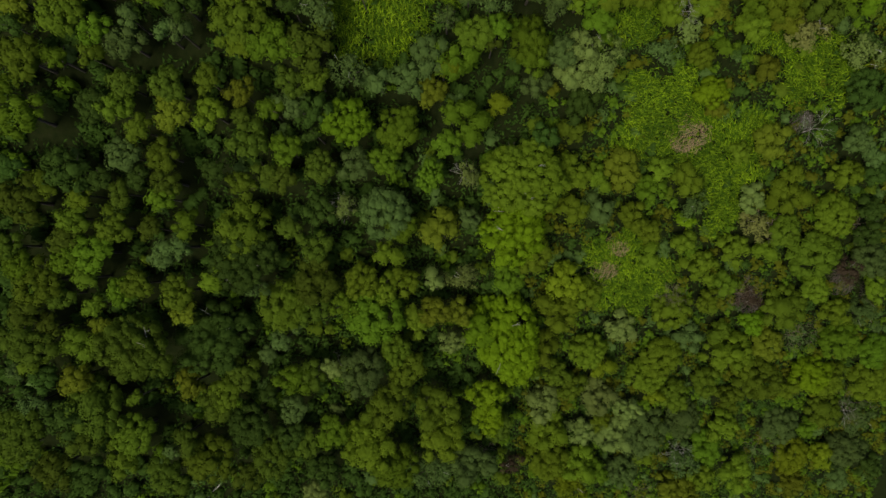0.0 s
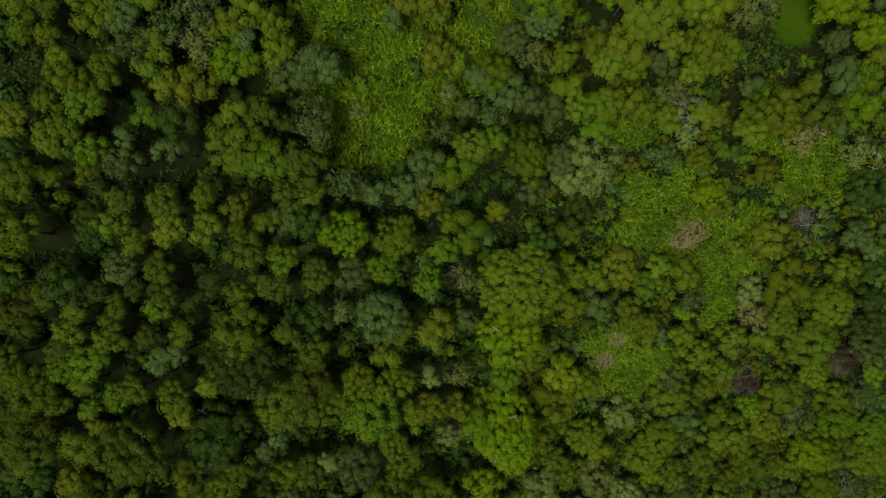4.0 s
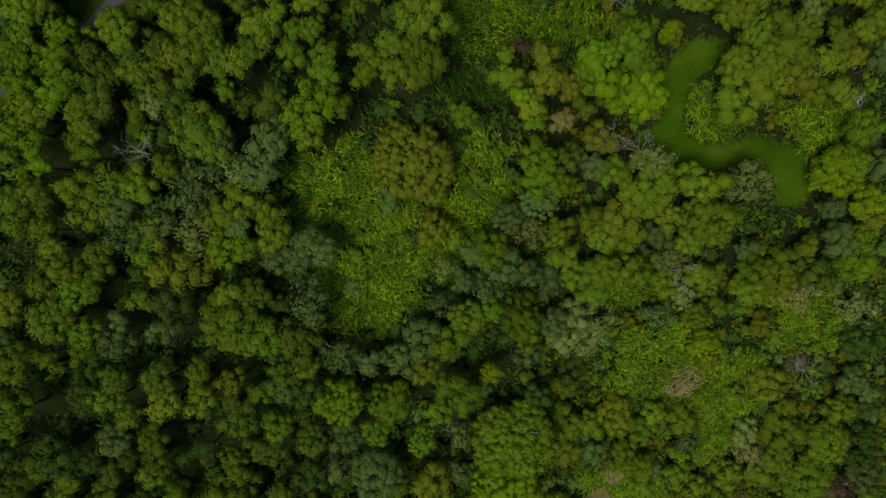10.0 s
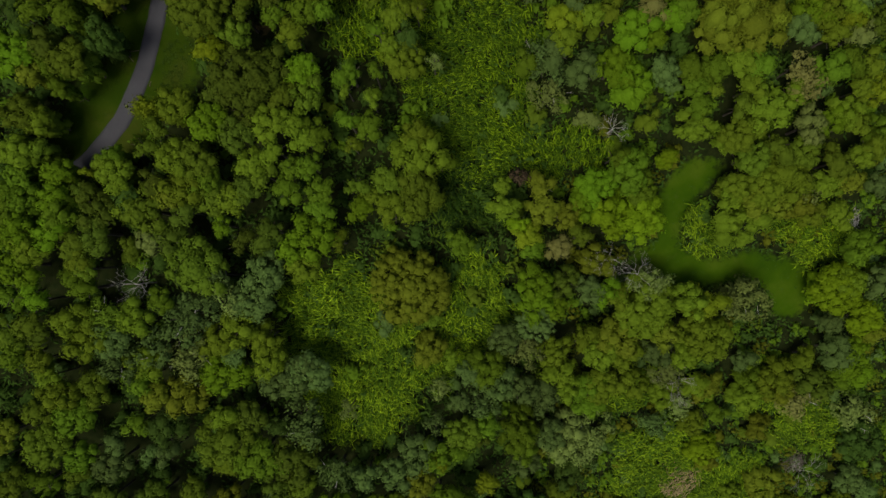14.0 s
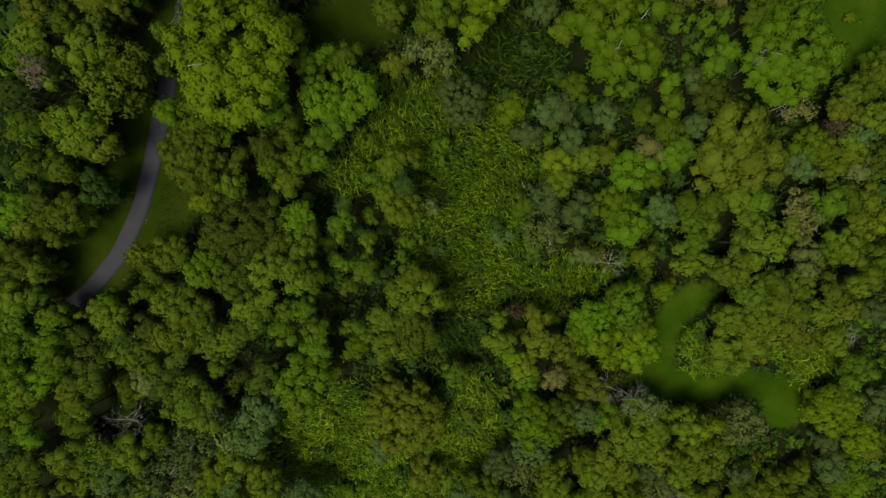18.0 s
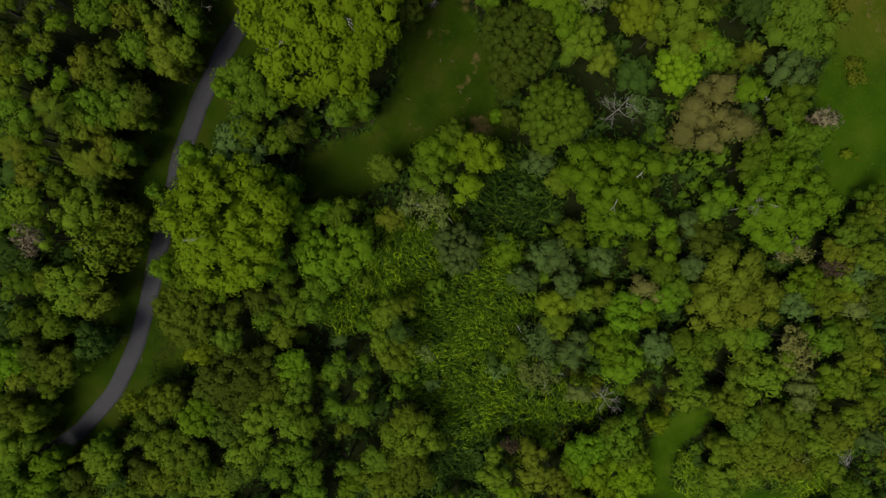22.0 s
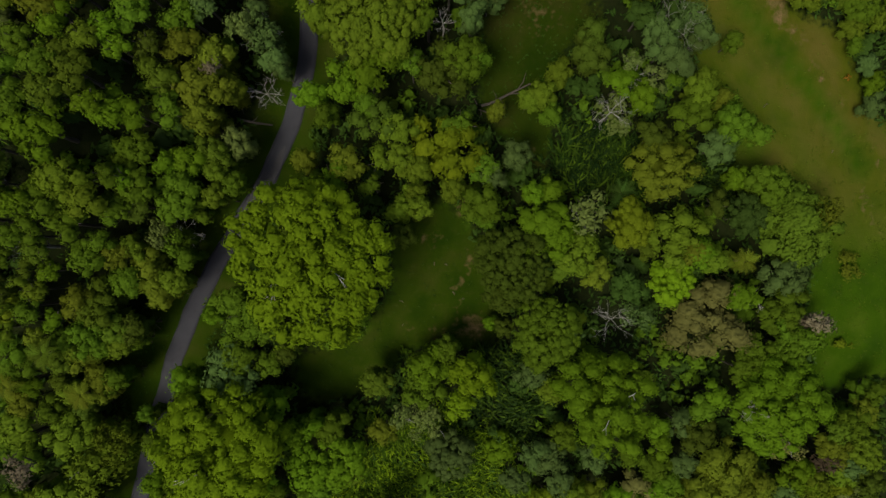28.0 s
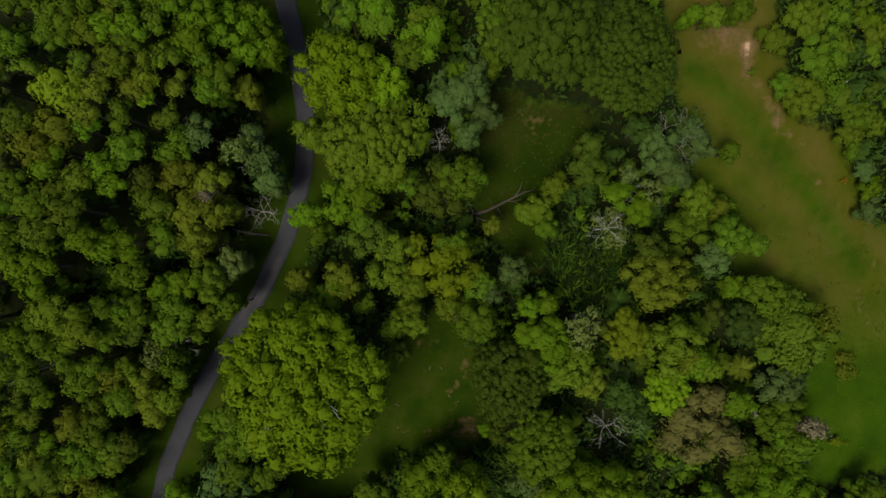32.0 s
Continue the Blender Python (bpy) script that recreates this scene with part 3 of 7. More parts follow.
def tree(x, y, radius, height, colour, form):
    """A tree or, when low, a shrub: trunk with limbs, and a crown of leaf sprays."""
    size_name = "small" if radius < 2.1 else "middle" if radius < 3.5 else "large" if radius < 5.2 else "huge"
    options = VARIANTS[size_name, form]
    shrub = height < 3.6
    ring = np.arange(8) * math.pi / 4
    edge = near_line(ROAD_LINE[::3], x, y) < 5.5 or any(inside(p, x + 3 * np.cos(ring), y + 3 * np.sin(ring)).any() for p in LAWNS)
    radius *= (1.06 if edge else 1.16) - (0.05 if edge else 0.10) * min(1.0, max(0.0, (radius - 2.2) / 2.5))
    kind_name = ("shrub" if shrub else "feathery_tree" if form == "r" else "round_crowned_tree" if form == "u" else "sapling" if radius < 1.6 else "young_tree" if radius < 1.95
                 else "small_tree" if radius < 2.35 else "spreading_tree" if radius < 3.2 else "broad_tree")
    root = new(kind_name)
    z = float(ground_z(x, y))
    root.matrix_world = pose(x, y, z, 0, 0, spin.uniform(0, 360))
    depth = min(0.80 * height, 1.0 * radius + 0.25)
    base = height - depth
    crown = part("crown", spin.choice(options), root, LEAF[colour])
    crown.matrix_basis = Matrix.Translation((0, 0, base)) @ Matrix.Diagonal((radius, radius * spin.uniform(0.8, 1.14), depth / 0.86, 1))
    wide = 0.84
    while base > 1.9 and radius < 4 and edge and wide > 0.5:
        base -= min(0.55 * depth, base - 0.4)
        skirt = part("lower_crown", spin.choice(VARIANTS["small", form]), root, LEAF[colour])
        skirt.matrix_basis = pose(0, 0, base, 0, 0, 140 * wide / 0.84) @ Matrix.Diagonal((radius * wide, radius * wide * 1.05, depth, 1))
        wide *= 0.88
    stem = part("trunk", spin.choice(TRUNKS), root)
    thick = min(radius, height * 0.42)
    stem.matrix_basis = Matrix.Diagonal((thick, thick, base + 0.12 * depth, 1))
    if (size_name == "huge" and form != "u") or (form == "r" and radius > 2.6):
        for branch in spin.sample(BARE_BRANCHES, 2):
            twig = part("bare_branch", branch, root, label="grey dead branch")
            twig.matrix_basis = crown.matrix_basis @ Matrix.Translation((0, 0, 0.13))
    what = "shrub" if shrub else "tall tree" if height > 9 else "tree" if height > 5 else "sapling" if radius < 1.45 else "young tree"
    tagged(root, f"{what} with a {FORM_WORDS[form]} of {LEAF_WORDS[colour]} leaves".replace("pinkish-grey leaves", "pinkish-grey twigs"),
           "shrub" if shrub else "tree", f"{LEAF_WORDS[colour]} {'shrubs' if shrub else 'trees'} of the wood")
    PLACED.append((x, y, radius))
    return root


def dead_tree(x, y, radius, height, wood=DEADWOOD, lean=0.0):
    """A leafless tree of bleached, forking branches."""
    rng = np.random.default_rng(int(abs(x * 131 + y * 17)) + 7)
    pieces = []

    def grow(start, way, length, thick, level):
        mid = start + way * length * 0.5 + rng.normal(0, 0.06, 3) * length
        end = start + way * length + rng.normal(0, 0.08, 3) * length
        pieces.append(tube([start, mid, end], [thick, thick * 0.8, thick * 0.5], 4))
        if level:
            for _ in range(3 if level > 1 else 2):
                w = way + rng.normal(0, 0.62, 3)
                w[2] = abs(w[2]) * 0.6 + 0.1
                grow(end if rng.random() < 0.7 else mid, w / np.linalg.norm(w), length * rng.uniform(0.6, 0.85), thick * 0.6, level - 1)

    pieces.append(tube([(0, 0, -0.3), (0.1, 0.05, height * 0.35), (0, 0, height * 0.65)], [0.08, 0.055, 0.035], 7))
    for k in range(6):
        a = k * 1.05 + rng.uniform(-0.3, 0.3)
        w = np.array([math.cos(a) + lean, math.sin(a), rng.uniform(0.2, 0.8)])
        grow(np.array([0, 0, height * rng.uniform(0.5, 0.66)]), w / np.linalg.norm(w), radius * 0.50, 0.023, 3)
    v, f = joined(pieces)
    ob = new("dead_tree", mesh_of("dead_tree", v, f, wood, True))
    ob.matrix_world = pose(x, y, float(ground_z(x, y)))
    return tagged(ob, "leafless dead tree with bleached grey forking branches" if wood is DEADWOOD else "leafless dead shrub of bare brown twigs", "dead tree", "dead trees of the wood")


# ---- the trees, from south to north ----
tree(89.6, -116.0, 3.3, 6.6, "b", "c")
tree(76.6, -114.8, 3.9, 7.2, "w", "c")
tree(48.0, -114.1, 4.9, 7.4, "w", "c")
tree(97.5, -113.4, 3.3, 6.4, "d", "c")
tree(52.5, -110.6, 3.0, 7.1, "q", "c")
tree(23.1, -109.5, 4.6, 6.3, "y", "r")
tree(59.7, -109.5, 4.2, 8.3, "q", "c")
tree(80.8, -107.8, 3.1, 6.5, "y", "c")
tree(33.8, -106.9, 3.5, 6.3, "b", "c")
tree(72.9, -106.7, 3.7, 7.0, "y", "c")
tree(87.0, -106.6, 5.0, 7.2, "b", "c")
tree(27.5, -106.1, 2.8, 6.3, "g", "c")
tree(47.3, -105.4, 4.1, 6.4, "b", "r")
tree(23.7, -104.1, 3.9, 6.4, "q", "c")
tree(-25.3, -103.8, 2.2, 8.4, "s", "c")
tree(51.8, -103.0, 4.1, 6.1, "g", "c")
tree(38.0, -102.9, 2.9, 6.2, "q", "c")
tree(10.5, -102.8, 2.4, 5.6, "n", "r")
tree(17.6, -102.0, 4.4, 6.5, "q", "c")
tree(-5.2, -101.0, 3.6, 9.3, "b", "r")
tree(2.1, -100.7, 4.7, 9.1, "b", "c")
tree(74.6, -99.4, 2.6, 5.5, "g", "c")
tree(-23.3, -99.1, 3.0, 8.6, "d", "c")
tree(67.5, -98.8, 4.1, 5.6, "b", "c")
tree(-11.0, -98.6, 4.5, 10.8, "g", "c")
tree(-35.3, -98.4, 2.8, 10.1, "e", "c")
tree(31.1, -98.0, 3.9, 6.0, "s", "c")
tree(54.2, -97.5, 3.4, 5.7, "q", "c")
tree(85.7, -97.4, 3.6, 5.8, "b", "r")
tree(36.8, -97.2, 5.0, 6.2, "b", "c")
tree(-46.7, -96.7, 3.6, 11.1, "e", "c")
tree(23.9, -96.0, 3.2, 6.0, "s", "c")
tree(44.9, -95.3, 3.9, 5.6, "b", "c")
tree(17.1, -95.3, 4.2, 6.3, "q", "c")
tree(76.6, -95.2, 3.5, 5.7, "o", "c")
tree(-58.0, -95.1, 3.1, 10.1, "d", "c")
tree(-15.6, -94.6, 4.3, 10.6, "q", "c")
tree(-31.1, -94.3, 4.2, 9.9, "e", "c")
tree(-40.5, -94.3, 4.1, 10.5, "o", "c")
tree(-62.5, -94.1, 3.1, 9.8, "e", "c")
tree(27.0, -93.7, 2.1, 5.8, "q", "c")
tree(-3.0, -93.4, 3.9, 10.8, "q", "c")
tree(-25.9, -93.0, 2.7, 8.3, "e", "c")
tree(-52.7, -93.0, 3.1, 10.1, "o", "c")
tree(7.1, -92.6, 2.5, 8.5, "e", "c")
tree(-45.6, -92.5, 1.3, 9.0, "b", "c")
tree(-22.8, -92.4, 1.4, 3.2, "n", "r")
tree(87.2, -91.8, 2.3, 5.2, "y", "c")
tree(-28.0, -91.7, 2.4, 8.2, "d", "c")
tree(-16.5, -91.6, 2.4, 8.4, "q", "c")
tree(32.3, -91.6, 2.7, 5.9, "s", "c")
tree(-21.1, -91.3, 2.7, 8.3, "g", "c")
tree(53.4, -90.7, 3.1, 5.6, "o", "c")
tree(-67.4, -90.7, 2.6, 9.5, "g", "c")
tree(5.0, -90.3, 2.8, 9.7, "l", "c")
tree(-43.3, -89.9, 2.7, 9.6, "e", "c")
tree(41.3, -89.8, 3.2, 5.5, "o", "c")
tree(-57.5, -89.5, 3.0, 9.8, "e", "c")
tree(37.7, -89.5, 3.2, 5.8, "y", "c")
tree(15.5, -89.0, 3.6, 6.1, "s", "c")
tree(66.4, -89.0, 2.8, 5.4, "q", "c")
tree(84.3, -88.8, 4.6, 5.7, "q", "c")
tree(-33.4, -88.7, 3.8, 9.8, "d", "c")
tree(-50.3, -88.7, 3.5, 10.0, "o", "c")
tree(26.3, -88.7, 3.7, 5.8, "s", "c")
tree(-20.4, -88.3, 1.5, 4.4, "s", "c")
tree(74.4, -88.0, 3.9, 6.2, "q", "c")
tree(-65.4, -87.8, 3.8, 10.0, "e", "c")
tree(-14.3, -87.7, 2.4, 9.1, "o", "c")
tree(-3.9, -87.5, 3.8, 11.2, "o", "c")
tree(58.1, -87.1, 4.9, 6.1, "o", "c")
tree(70.1, -86.5, 3.9, 6.0, "l", "c")
tree(47.5, -86.5, 3.2, 5.4, "o", "c")
tree(-26.9, -86.4, 2.3, 8.4, "b", "c")
tree(-11.2, -86.2, 4.6, 12.2, "o", "c")
tree(4.8, -86.2, 3.4, 10.2, "l", "c")
tree(7.9, -86.2, 2.5, 8.6, "g", "c")
tree(20.6, -85.9, 3.1, 5.7, "o", "c")
tree(-59.3, -85.5, 3.4, 9.7, "d", "c")
tree(-38.3, -84.7, 3.1, 9.5, "e", "c")
tree(35.6, -84.4, 4.2, 5.8, "q", "c")
tree(-30.0, -84.0, 1.8, 8.6, "d", "c")
tree(-54.6, -83.8, 5.1, 10.0, "e", "c")
tree(17.7, -83.4, 2.5, 5.8, "o", "c")
tree(53.5, -83.1, 3.2, 5.6, "q", "c")
tree(-63.5, -83.1, 2.1, 8.0, "b", "r")
tree(-36.4, -82.9, 2.5, 9.4, "o", "c")
tree(11.9, -82.8, 2.8, 7.2, "g", "c")
tree(25.6, -82.8, 3.1, 5.4, "y", "c")
tree(-48.7, -82.7, 1.6, 8.6, "o", "c")
tree(82.3, -82.2, 3.9, 5.2, "g", "c")
tree(-26.2, -81.2, 3.1, 8.8, "g", "c")
tree(-41.0, -81.1, 2.6, 9.2, "w", "c")
tree(37.2, -81.1, 3.6, 5.6, "q", "c")
tree(50.4, -80.6, 4.7, 5.9, "q", "c")
tree(-15.4, -80.4, 4.0, 11.2, "b", "c")
tree(-23.5, -80.4, 2.5, 8.6, "e", "c")
tree(-8.4, -80.2, 2.8, 8.9, "o", "c")
tree(58.4, -79.9, 3.2, 5.3, "w", "c")
tree(-33.1, -79.7, 2.5, 9.2, "e", "c")
tree(-20.0, -79.7, 1.6, 8.1, "s", "c")
tree(73.7, -79.4, 3.8, 5.2, "g", "c")
tree(-56.4, -79.3, 2.5, 8.7, "w", "c")
tree(23.1, -79.2, 3.5, 5.5, "q", "c")
tree(9.5, -79.1, 4.3, 9.0, "l", "c")
tree(-60.6, -79.1, 2.1, 8.3, "d", "c")
tree(14.6, -78.6, 3.4, 6.9, "q", "c")
tree(-64.3, -78.1, 1.5, 7.6, "b", "c")
tree(-10.0, -77.1, 2.7, 8.8, "o", "c")
tree(41.9, -76.9, 3.0, 5.0, "b", "c")
tree(-29.0, -76.6, 1.6, 8.7, "b", "c")
tree(-61.7, -76.3, 2.0, 8.4, "o", "c")
tree(-0.9, -76.1, 2.3, 8.2, "s", "c")
tree(48.4, -76.1, 2.9, 4.7, "o", "c")
tree(28.9, -75.2, 3.0, 4.9, "s", "c")
tree(53.9, -75.2, 2.6, 4.5, "k", "c")
tree(7.5, -74.9, 7.0, 8.7, "l", "c")
tree(-46.5, -74.7, 5.7, 12.9, "e", "c")
tree(-27.1, -74.6, 1.5, 8.5, "b", "c")
tree(-55.1, -73.9, 2.9, 8.8, "o", "c")
tree(-37.0, -73.8, 6.1, 9.2, "d", "c")
tree(2.8, -73.8, 3.2, 8.6, "k", "c")
tree(76.0, -73.7, 3.7, 5.1, "b", "r")
tree(-61.0, -73.5, 3.6, 10.1, "e", "c")
tree(70.0, -73.5, 3.1, 5.2, "q", "c")
tree(-6.3, -73.4, 2.0, 8.3, "q", "c")
tree(-24.4, -72.7, 1.0, 8.4, "b", "c")
tree(37.8, -72.4, 3.5, 4.9, "q", "c")
tree(59.0, -72.0, 4.0, 5.8, "o", "c")
tree(-51.9, -71.6, 1.7, 7.0, "w", "c")
tree(-7.1, -71.4, 2.0, 8.5, "q", "c")
tree(-58.5, -71.2, 2.0, 8.0, "e", "c")
tree(0.0, -70.8, 2.3, 8.4, "w", "c")
tree(-3.6, -70.6, 2.7, 8.7, "w", "c")
tree(-13.1, -70.6, 4.8, 10.1, "g", "c")
tree(44.0, -70.5, 2.2, 4.3, "q", "c")
tree(17.0, -70.5, 4.2, 6.5, "q", "c")
tree(52.4, -70.2, 2.4, 2.2, "n", "r")
tree(-22.4, -69.9, 3.0, 9.0, "e", "c")
tree(-39.9, -69.7, 1.8, 8.9, "w", "c")
tree(-60.9, -69.3, 3.1, 9.6, "e", "c")
tree(76.4, -69.3, 2.6, 5.1, "q", "c")
tree(-17.3, -69.2, 2.2, 9.1, "g", "c")
tree(63.7, -68.9, 2.5, 5.4, "q", "c")
tree(-26.3, -68.9, 3.8, 9.0, "o", "c")
tree(21.8, -68.8, 2.6, 5.7, "q", "c")
tree(-52.4, -68.6, 1.6, 7.0, "o", "c")
tree(46.4, -67.5, 2.7, 4.4, "o", "c")
tree(-55.9, -66.7, 2.2, 8.2, "e", "c")
tree(-40.1, -66.7, 2.4, 9.3, "o", "c")
tree(17.7, -66.7, 3.2, 6.3, "y", "c")
tree(-11.2, -66.6, 2.6, 9.5, "q", "c")
tree(-47.8, -66.5, 2.3, 8.2, "g", "c")
tree(-30.0, -66.1, 2.3, 9.0, "b", "r")
tree(-3.5, -66.0, 2.2, 9.0, "s", "c")
tree(69.0, -65.9, 2.5, 5.8, "n", "r")
tree(-7.8, -65.9, 2.4, 9.3, "q", "c")
tree(-14.5, -65.7, 3.0, 9.7, "q", "c")
tree(-21.0, -65.5, 3.8, 9.8, "e", "c")
tree(8.1, -65.4, 2.5, 8.6, "g", "c")
tree(-45.3, -65.3, 2.3, 8.6, "o", "c")
tree(0.9, -65.2, 2.6, 8.9, "s", "r")
tree(-35.2, -65.1, 2.0, 9.2, "q", "c")
tree(-57.7, -64.5, 3.5, 9.5, "o", "c")
tree(41.5, -64.4, 3.4, 4.5, "q", "c")
tree(-51.9, -64.3, 2.8, 9.0, "o", "c")
tree(72.7, -63.9, 3.5, 5.8, "b", "c")
tree(32.1, -63.2, 2.8, 4.8, "q", "c")
tree(61.3, -62.7, 4.4, 6.0, "o", "c")
tree(-59.5, -62.2, 2.3, 8.7, "g", "c")
tree(11.6, -61.9, 3.1, 7.7, "q", "c")
tree(-41.6, -61.7, 1.8, 8.7, "b", "c")
tree(52.1, -61.6, 2.9, 4.6, "q", "c")
tree(46.9, -61.6, 2.9, 4.6, "q", "c")
tree(-30.9, -61.5, 5.3, 9.1, "d", "c")
tree(-53.9, -61.5, 2.3, 8.6, "g", "c")
tree(-10.9, -61.4, 2.9, 9.4, "q", "c")
tree(-50.0, -60.8, 2.7, 9.0, "g", "c")
tree(37.6, -60.5, 2.3, 4.8, "q", "c")
tree(-20.6, -60.4, 2.5, 9.1, "e", "c")
tree(-39.0, -60.1, 2.8, 9.0, "b", "c")
tree(-60.4, -59.8, 2.3, 8.7, "e", "c")
tree(70.8, -59.0, 2.9, 5.5, "d", "c")
tree(55.4, -58.8, 2.7, 4.8, "o", "c")
tree(-53.4, -58.8, 1.9, 8.3, "e", "c")
tree(31.3, -58.5, 2.0, 4.9, "q", "c")
tree(8.6, -58.3, 6.0, 9.2, "l", "c")
tree(-2.9, -58.2, 3.2, 9.0, "w", "c")
tree(-23.9, -57.9, 1.8, 8.7, "e", "c")
tree(-30.8, -57.9, 4.9, 9.0, "o", "c")
tree(50.0, -57.8, 2.8, 4.7, "t", "r")
tree(-42.4, -57.7, 1.7, 8.5, "e", "c")
tree(-46.9, -57.3, 2.7, 8.8, "o", "c")
tree(-8.3, -57.3, 2.5, 9.1, "g", "c")
tree(37.4, -57.2, 2.0, 4.9, "l", "c")
tree(-37.9, -57.0, 2.0, 8.5, "g", "c")
tree(1.8, -56.5, 1.9, 8.0, "b", "c")
tree(-51.7, -56.1, 2.3, 8.6, "o", "c")
tree(63.6, -56.1, 3.8, 5.3, "q", "c")
tree(28.1, -55.8, 2.7, 4.9, "q", "c")
tree(-10.6, -55.7, 4.1, 9.4, "b", "c")
tree(70.1, -55.2, 2.7, 5.2, "d", "c")
tree(-19.4, -55.2, 2.3, 8.8, "d", "c")
tree(22.4, -54.9, 3.1, 4.9, "b", "c")
tree(17.8, -54.9, 2.5, 5.0, "q", "c")
tree(-16.2, -54.8, 2.3, 9.0, "s", "r")
tree(38.3, -54.1, 2.5, 4.8, "b", "r")
tree(-57.5, -53.9, 3.4, 8.8, "e", "c")
tree(-40.2, -53.5, 1.9, 8.5, "g", "c")
tree(47.9, -53.3, 2.3, 4.5, "s", "c")
tree(-50.1, -53.1, 1.9, 8.4, "q", "c")
tree(-45.4, -52.8, 2.1, 8.5, "e", "c")
tree(54.5, -52.4, 4.1, 5.2, "q", "c")
tree(-54.0, -52.4, 2.1, 8.4, "o", "c")
tree(-29.7, -51.7, 2.3, 8.4, "o", "c")
tree(30.3, -51.5, 2.2, 4.7, "g", "c")
tree(-39.1, -51.3, 2.1, 8.5, "e", "c")
tree(-47.6, -51.3, 1.7, 8.3, "d", "c")
tree(9.5, -51.0, 5.7, 10.1, "q", "c")
tree(-42.6, -50.9, 1.5, 8.4, "d", "c")
tree(-24.4, -50.9, 2.0, 8.4, "e", "c")
tree(22.0, -50.6, 2.2, 4.8, "q", "c")
tree(-4.0, -50.5, 2.4, 8.3, "g", "u")
tree(36.2, -50.2, 3.1, 4.7, "q", "c")
tree(-33.1, -50.2, 1.9, 8.5, "d", "c")
tree(-26.5, -50.1, 2.0, 8.3, "e", "c")
tree(1.3, -50.1, 2.0, 8.1, "s", "r")
tree(-51.2, -49.9, 3.3, 8.8, "d", "c")
tree(17.3, -49.9, 3.0, 5.6, "q", "c")
tree(21.0, -49.8, 1.7, 4.8, "q", "c")
tree(63.7, -49.8, 2.9, 4.8, "q", "c")
tree(68.8, -49.8, 2.3, 4.8, "d", "c")
tree(-58.1, -49.5, 1.8, 8.2, "d", "c")
tree(-14.2, -49.4, 2.4, 9.2, "b", "c")
tree(-18.8, -49.4, 2.2, 8.8, "e", "c")
tree(25.4, -49.0, 3.0, 4.8, "w", "c")
tree(31.8, -48.9, 1.9, 4.6, "q", "c")
tree(-10.3, -48.6, 2.2, 8.8, "g", "c")
tree(-43.8, -48.0, 2.4, 8.5, "b", "c")
tree(-39.2, -48.0, 2.1, 8.6, "o", "c")
tree(68.3, -47.2, 2.7, 4.8, "b", "c")
tree(-23.2, -47.2, 2.2, 8.4, "g", "c")
tree(7.9, -46.9, 1.6, 7.5, "o", "c")
tree(44.6, -46.4, 1.8, 4.1, "q", "c")
tree(-1.5, -46.2, 2.0, 8.1, "g", "c")
tree(-28.2, -46.1, 2.9, 8.4, "e", "c")
tree(-19.3, -45.3, 1.7, 8.6, "d", "c")
tree(-41.5, -44.8, 1.9, 8.4, "o", "c")
tree(12.5, -44.8, 2.1, 6.6, "d", "c")
tree(1.7, -44.8, 3.2, 9.0, "g", "c")
tree(64.0, -44.7, 2.5, 4.9, "b", "c")
tree(49.6, -44.3, 3.1, 4.5, "w", "c")
tree(-8.1, -44.1, 3.3, 8.6, "g", "u")
tree(-14.9, -43.9, 3.2, 9.3, "k", "u")
tree(17.7, -43.9, 2.9, 5.5, "o", "c")
tree(-54.9, -43.4, 3.2, 9.2, "g", "c")
tree(-28.6, -43.3, 1.5, 8.4, "e", "c")
tree(-36.9, -42.7, 2.2, 8.7, "w", "c")
tree(-32.4, -42.7, 2.4, 8.6, "q", "c")
tree(-43.8, -42.4, 2.3, 8.3, "o", "c")
tree(-0.7, -42.2, 2.7, 8.5, "g", "c")
tree(-24.8, -42.2, 1.9, 8.5, "g", "c")
tree(-19.3, -42.1, 2.3, 8.8, "d", "c")
tree(-47.2, -42.0, 2.1, 7.1, "d", "c")
tree(-21.8, -41.4, 2.1, 8.6, "b", "c")
tree(5.8, -40.7, 1.9, 6.9, "y", "c")
tree(-56.6, -40.3, 1.8, 8.2, "g", "c")
tree(39.7, -40.3, 1.7, 3.8, "w", "c")
tree(-28.2, -40.2, 2.1, 8.6, "w", "c")
tree(18.3, -40.0, 3.3, 5.3, "d", "c")
tree(-37.1, -39.7, 2.2, 8.6, "e", "c")
tree(-3.4, -39.7, 2.3, 8.2, "w", "c")
tree(-42.6, -39.4, 2.0, 8.2, "e", "c")
tree(-21.9, -39.1, 2.1, 8.8, "e", "c")
tree(-32.2, -38.9, 2.0, 8.7, "o", "c")
tree(-10.6, -38.4, 1.9, 7.9, "b", "c")
tree(-18.6, -38.3, 2.1, 8.8, "o", "c")
tree(11.3, -38.1, 2.2, 6.8, "b", "c")
tree(38.4, -38.0, 2.7, 3.9, "l", "u")
tree(-6.8, -38.0, 2.7, 8.1, "b", "c")
tree(63.4, -37.4, 3.5, 5.1, "d", "c")
tree(-14.2, -37.2, 2.6, 8.6, "b", "r")
tree(19.4, -36.9, 1.6, 4.8, "s", "c")
tree(-53.4, -36.8, 2.9, 8.5, "o", "c")
tree(-49.8, -36.6, 2.1, 7.9, "g", "c")
tree(-1.8, -36.5, 2.1, 8.0, "y", "c")
tree(16.3, -36.4, 2.3, 5.4, "s", "c")
tree(-46.1, -36.1, 1.8, 7.8, "o", "c")
tree(-0.6, -35.4, 3.4, 8.3, "g", "c")
tree(10.7, -35.0, 2.3, 7.0, "g", "c")
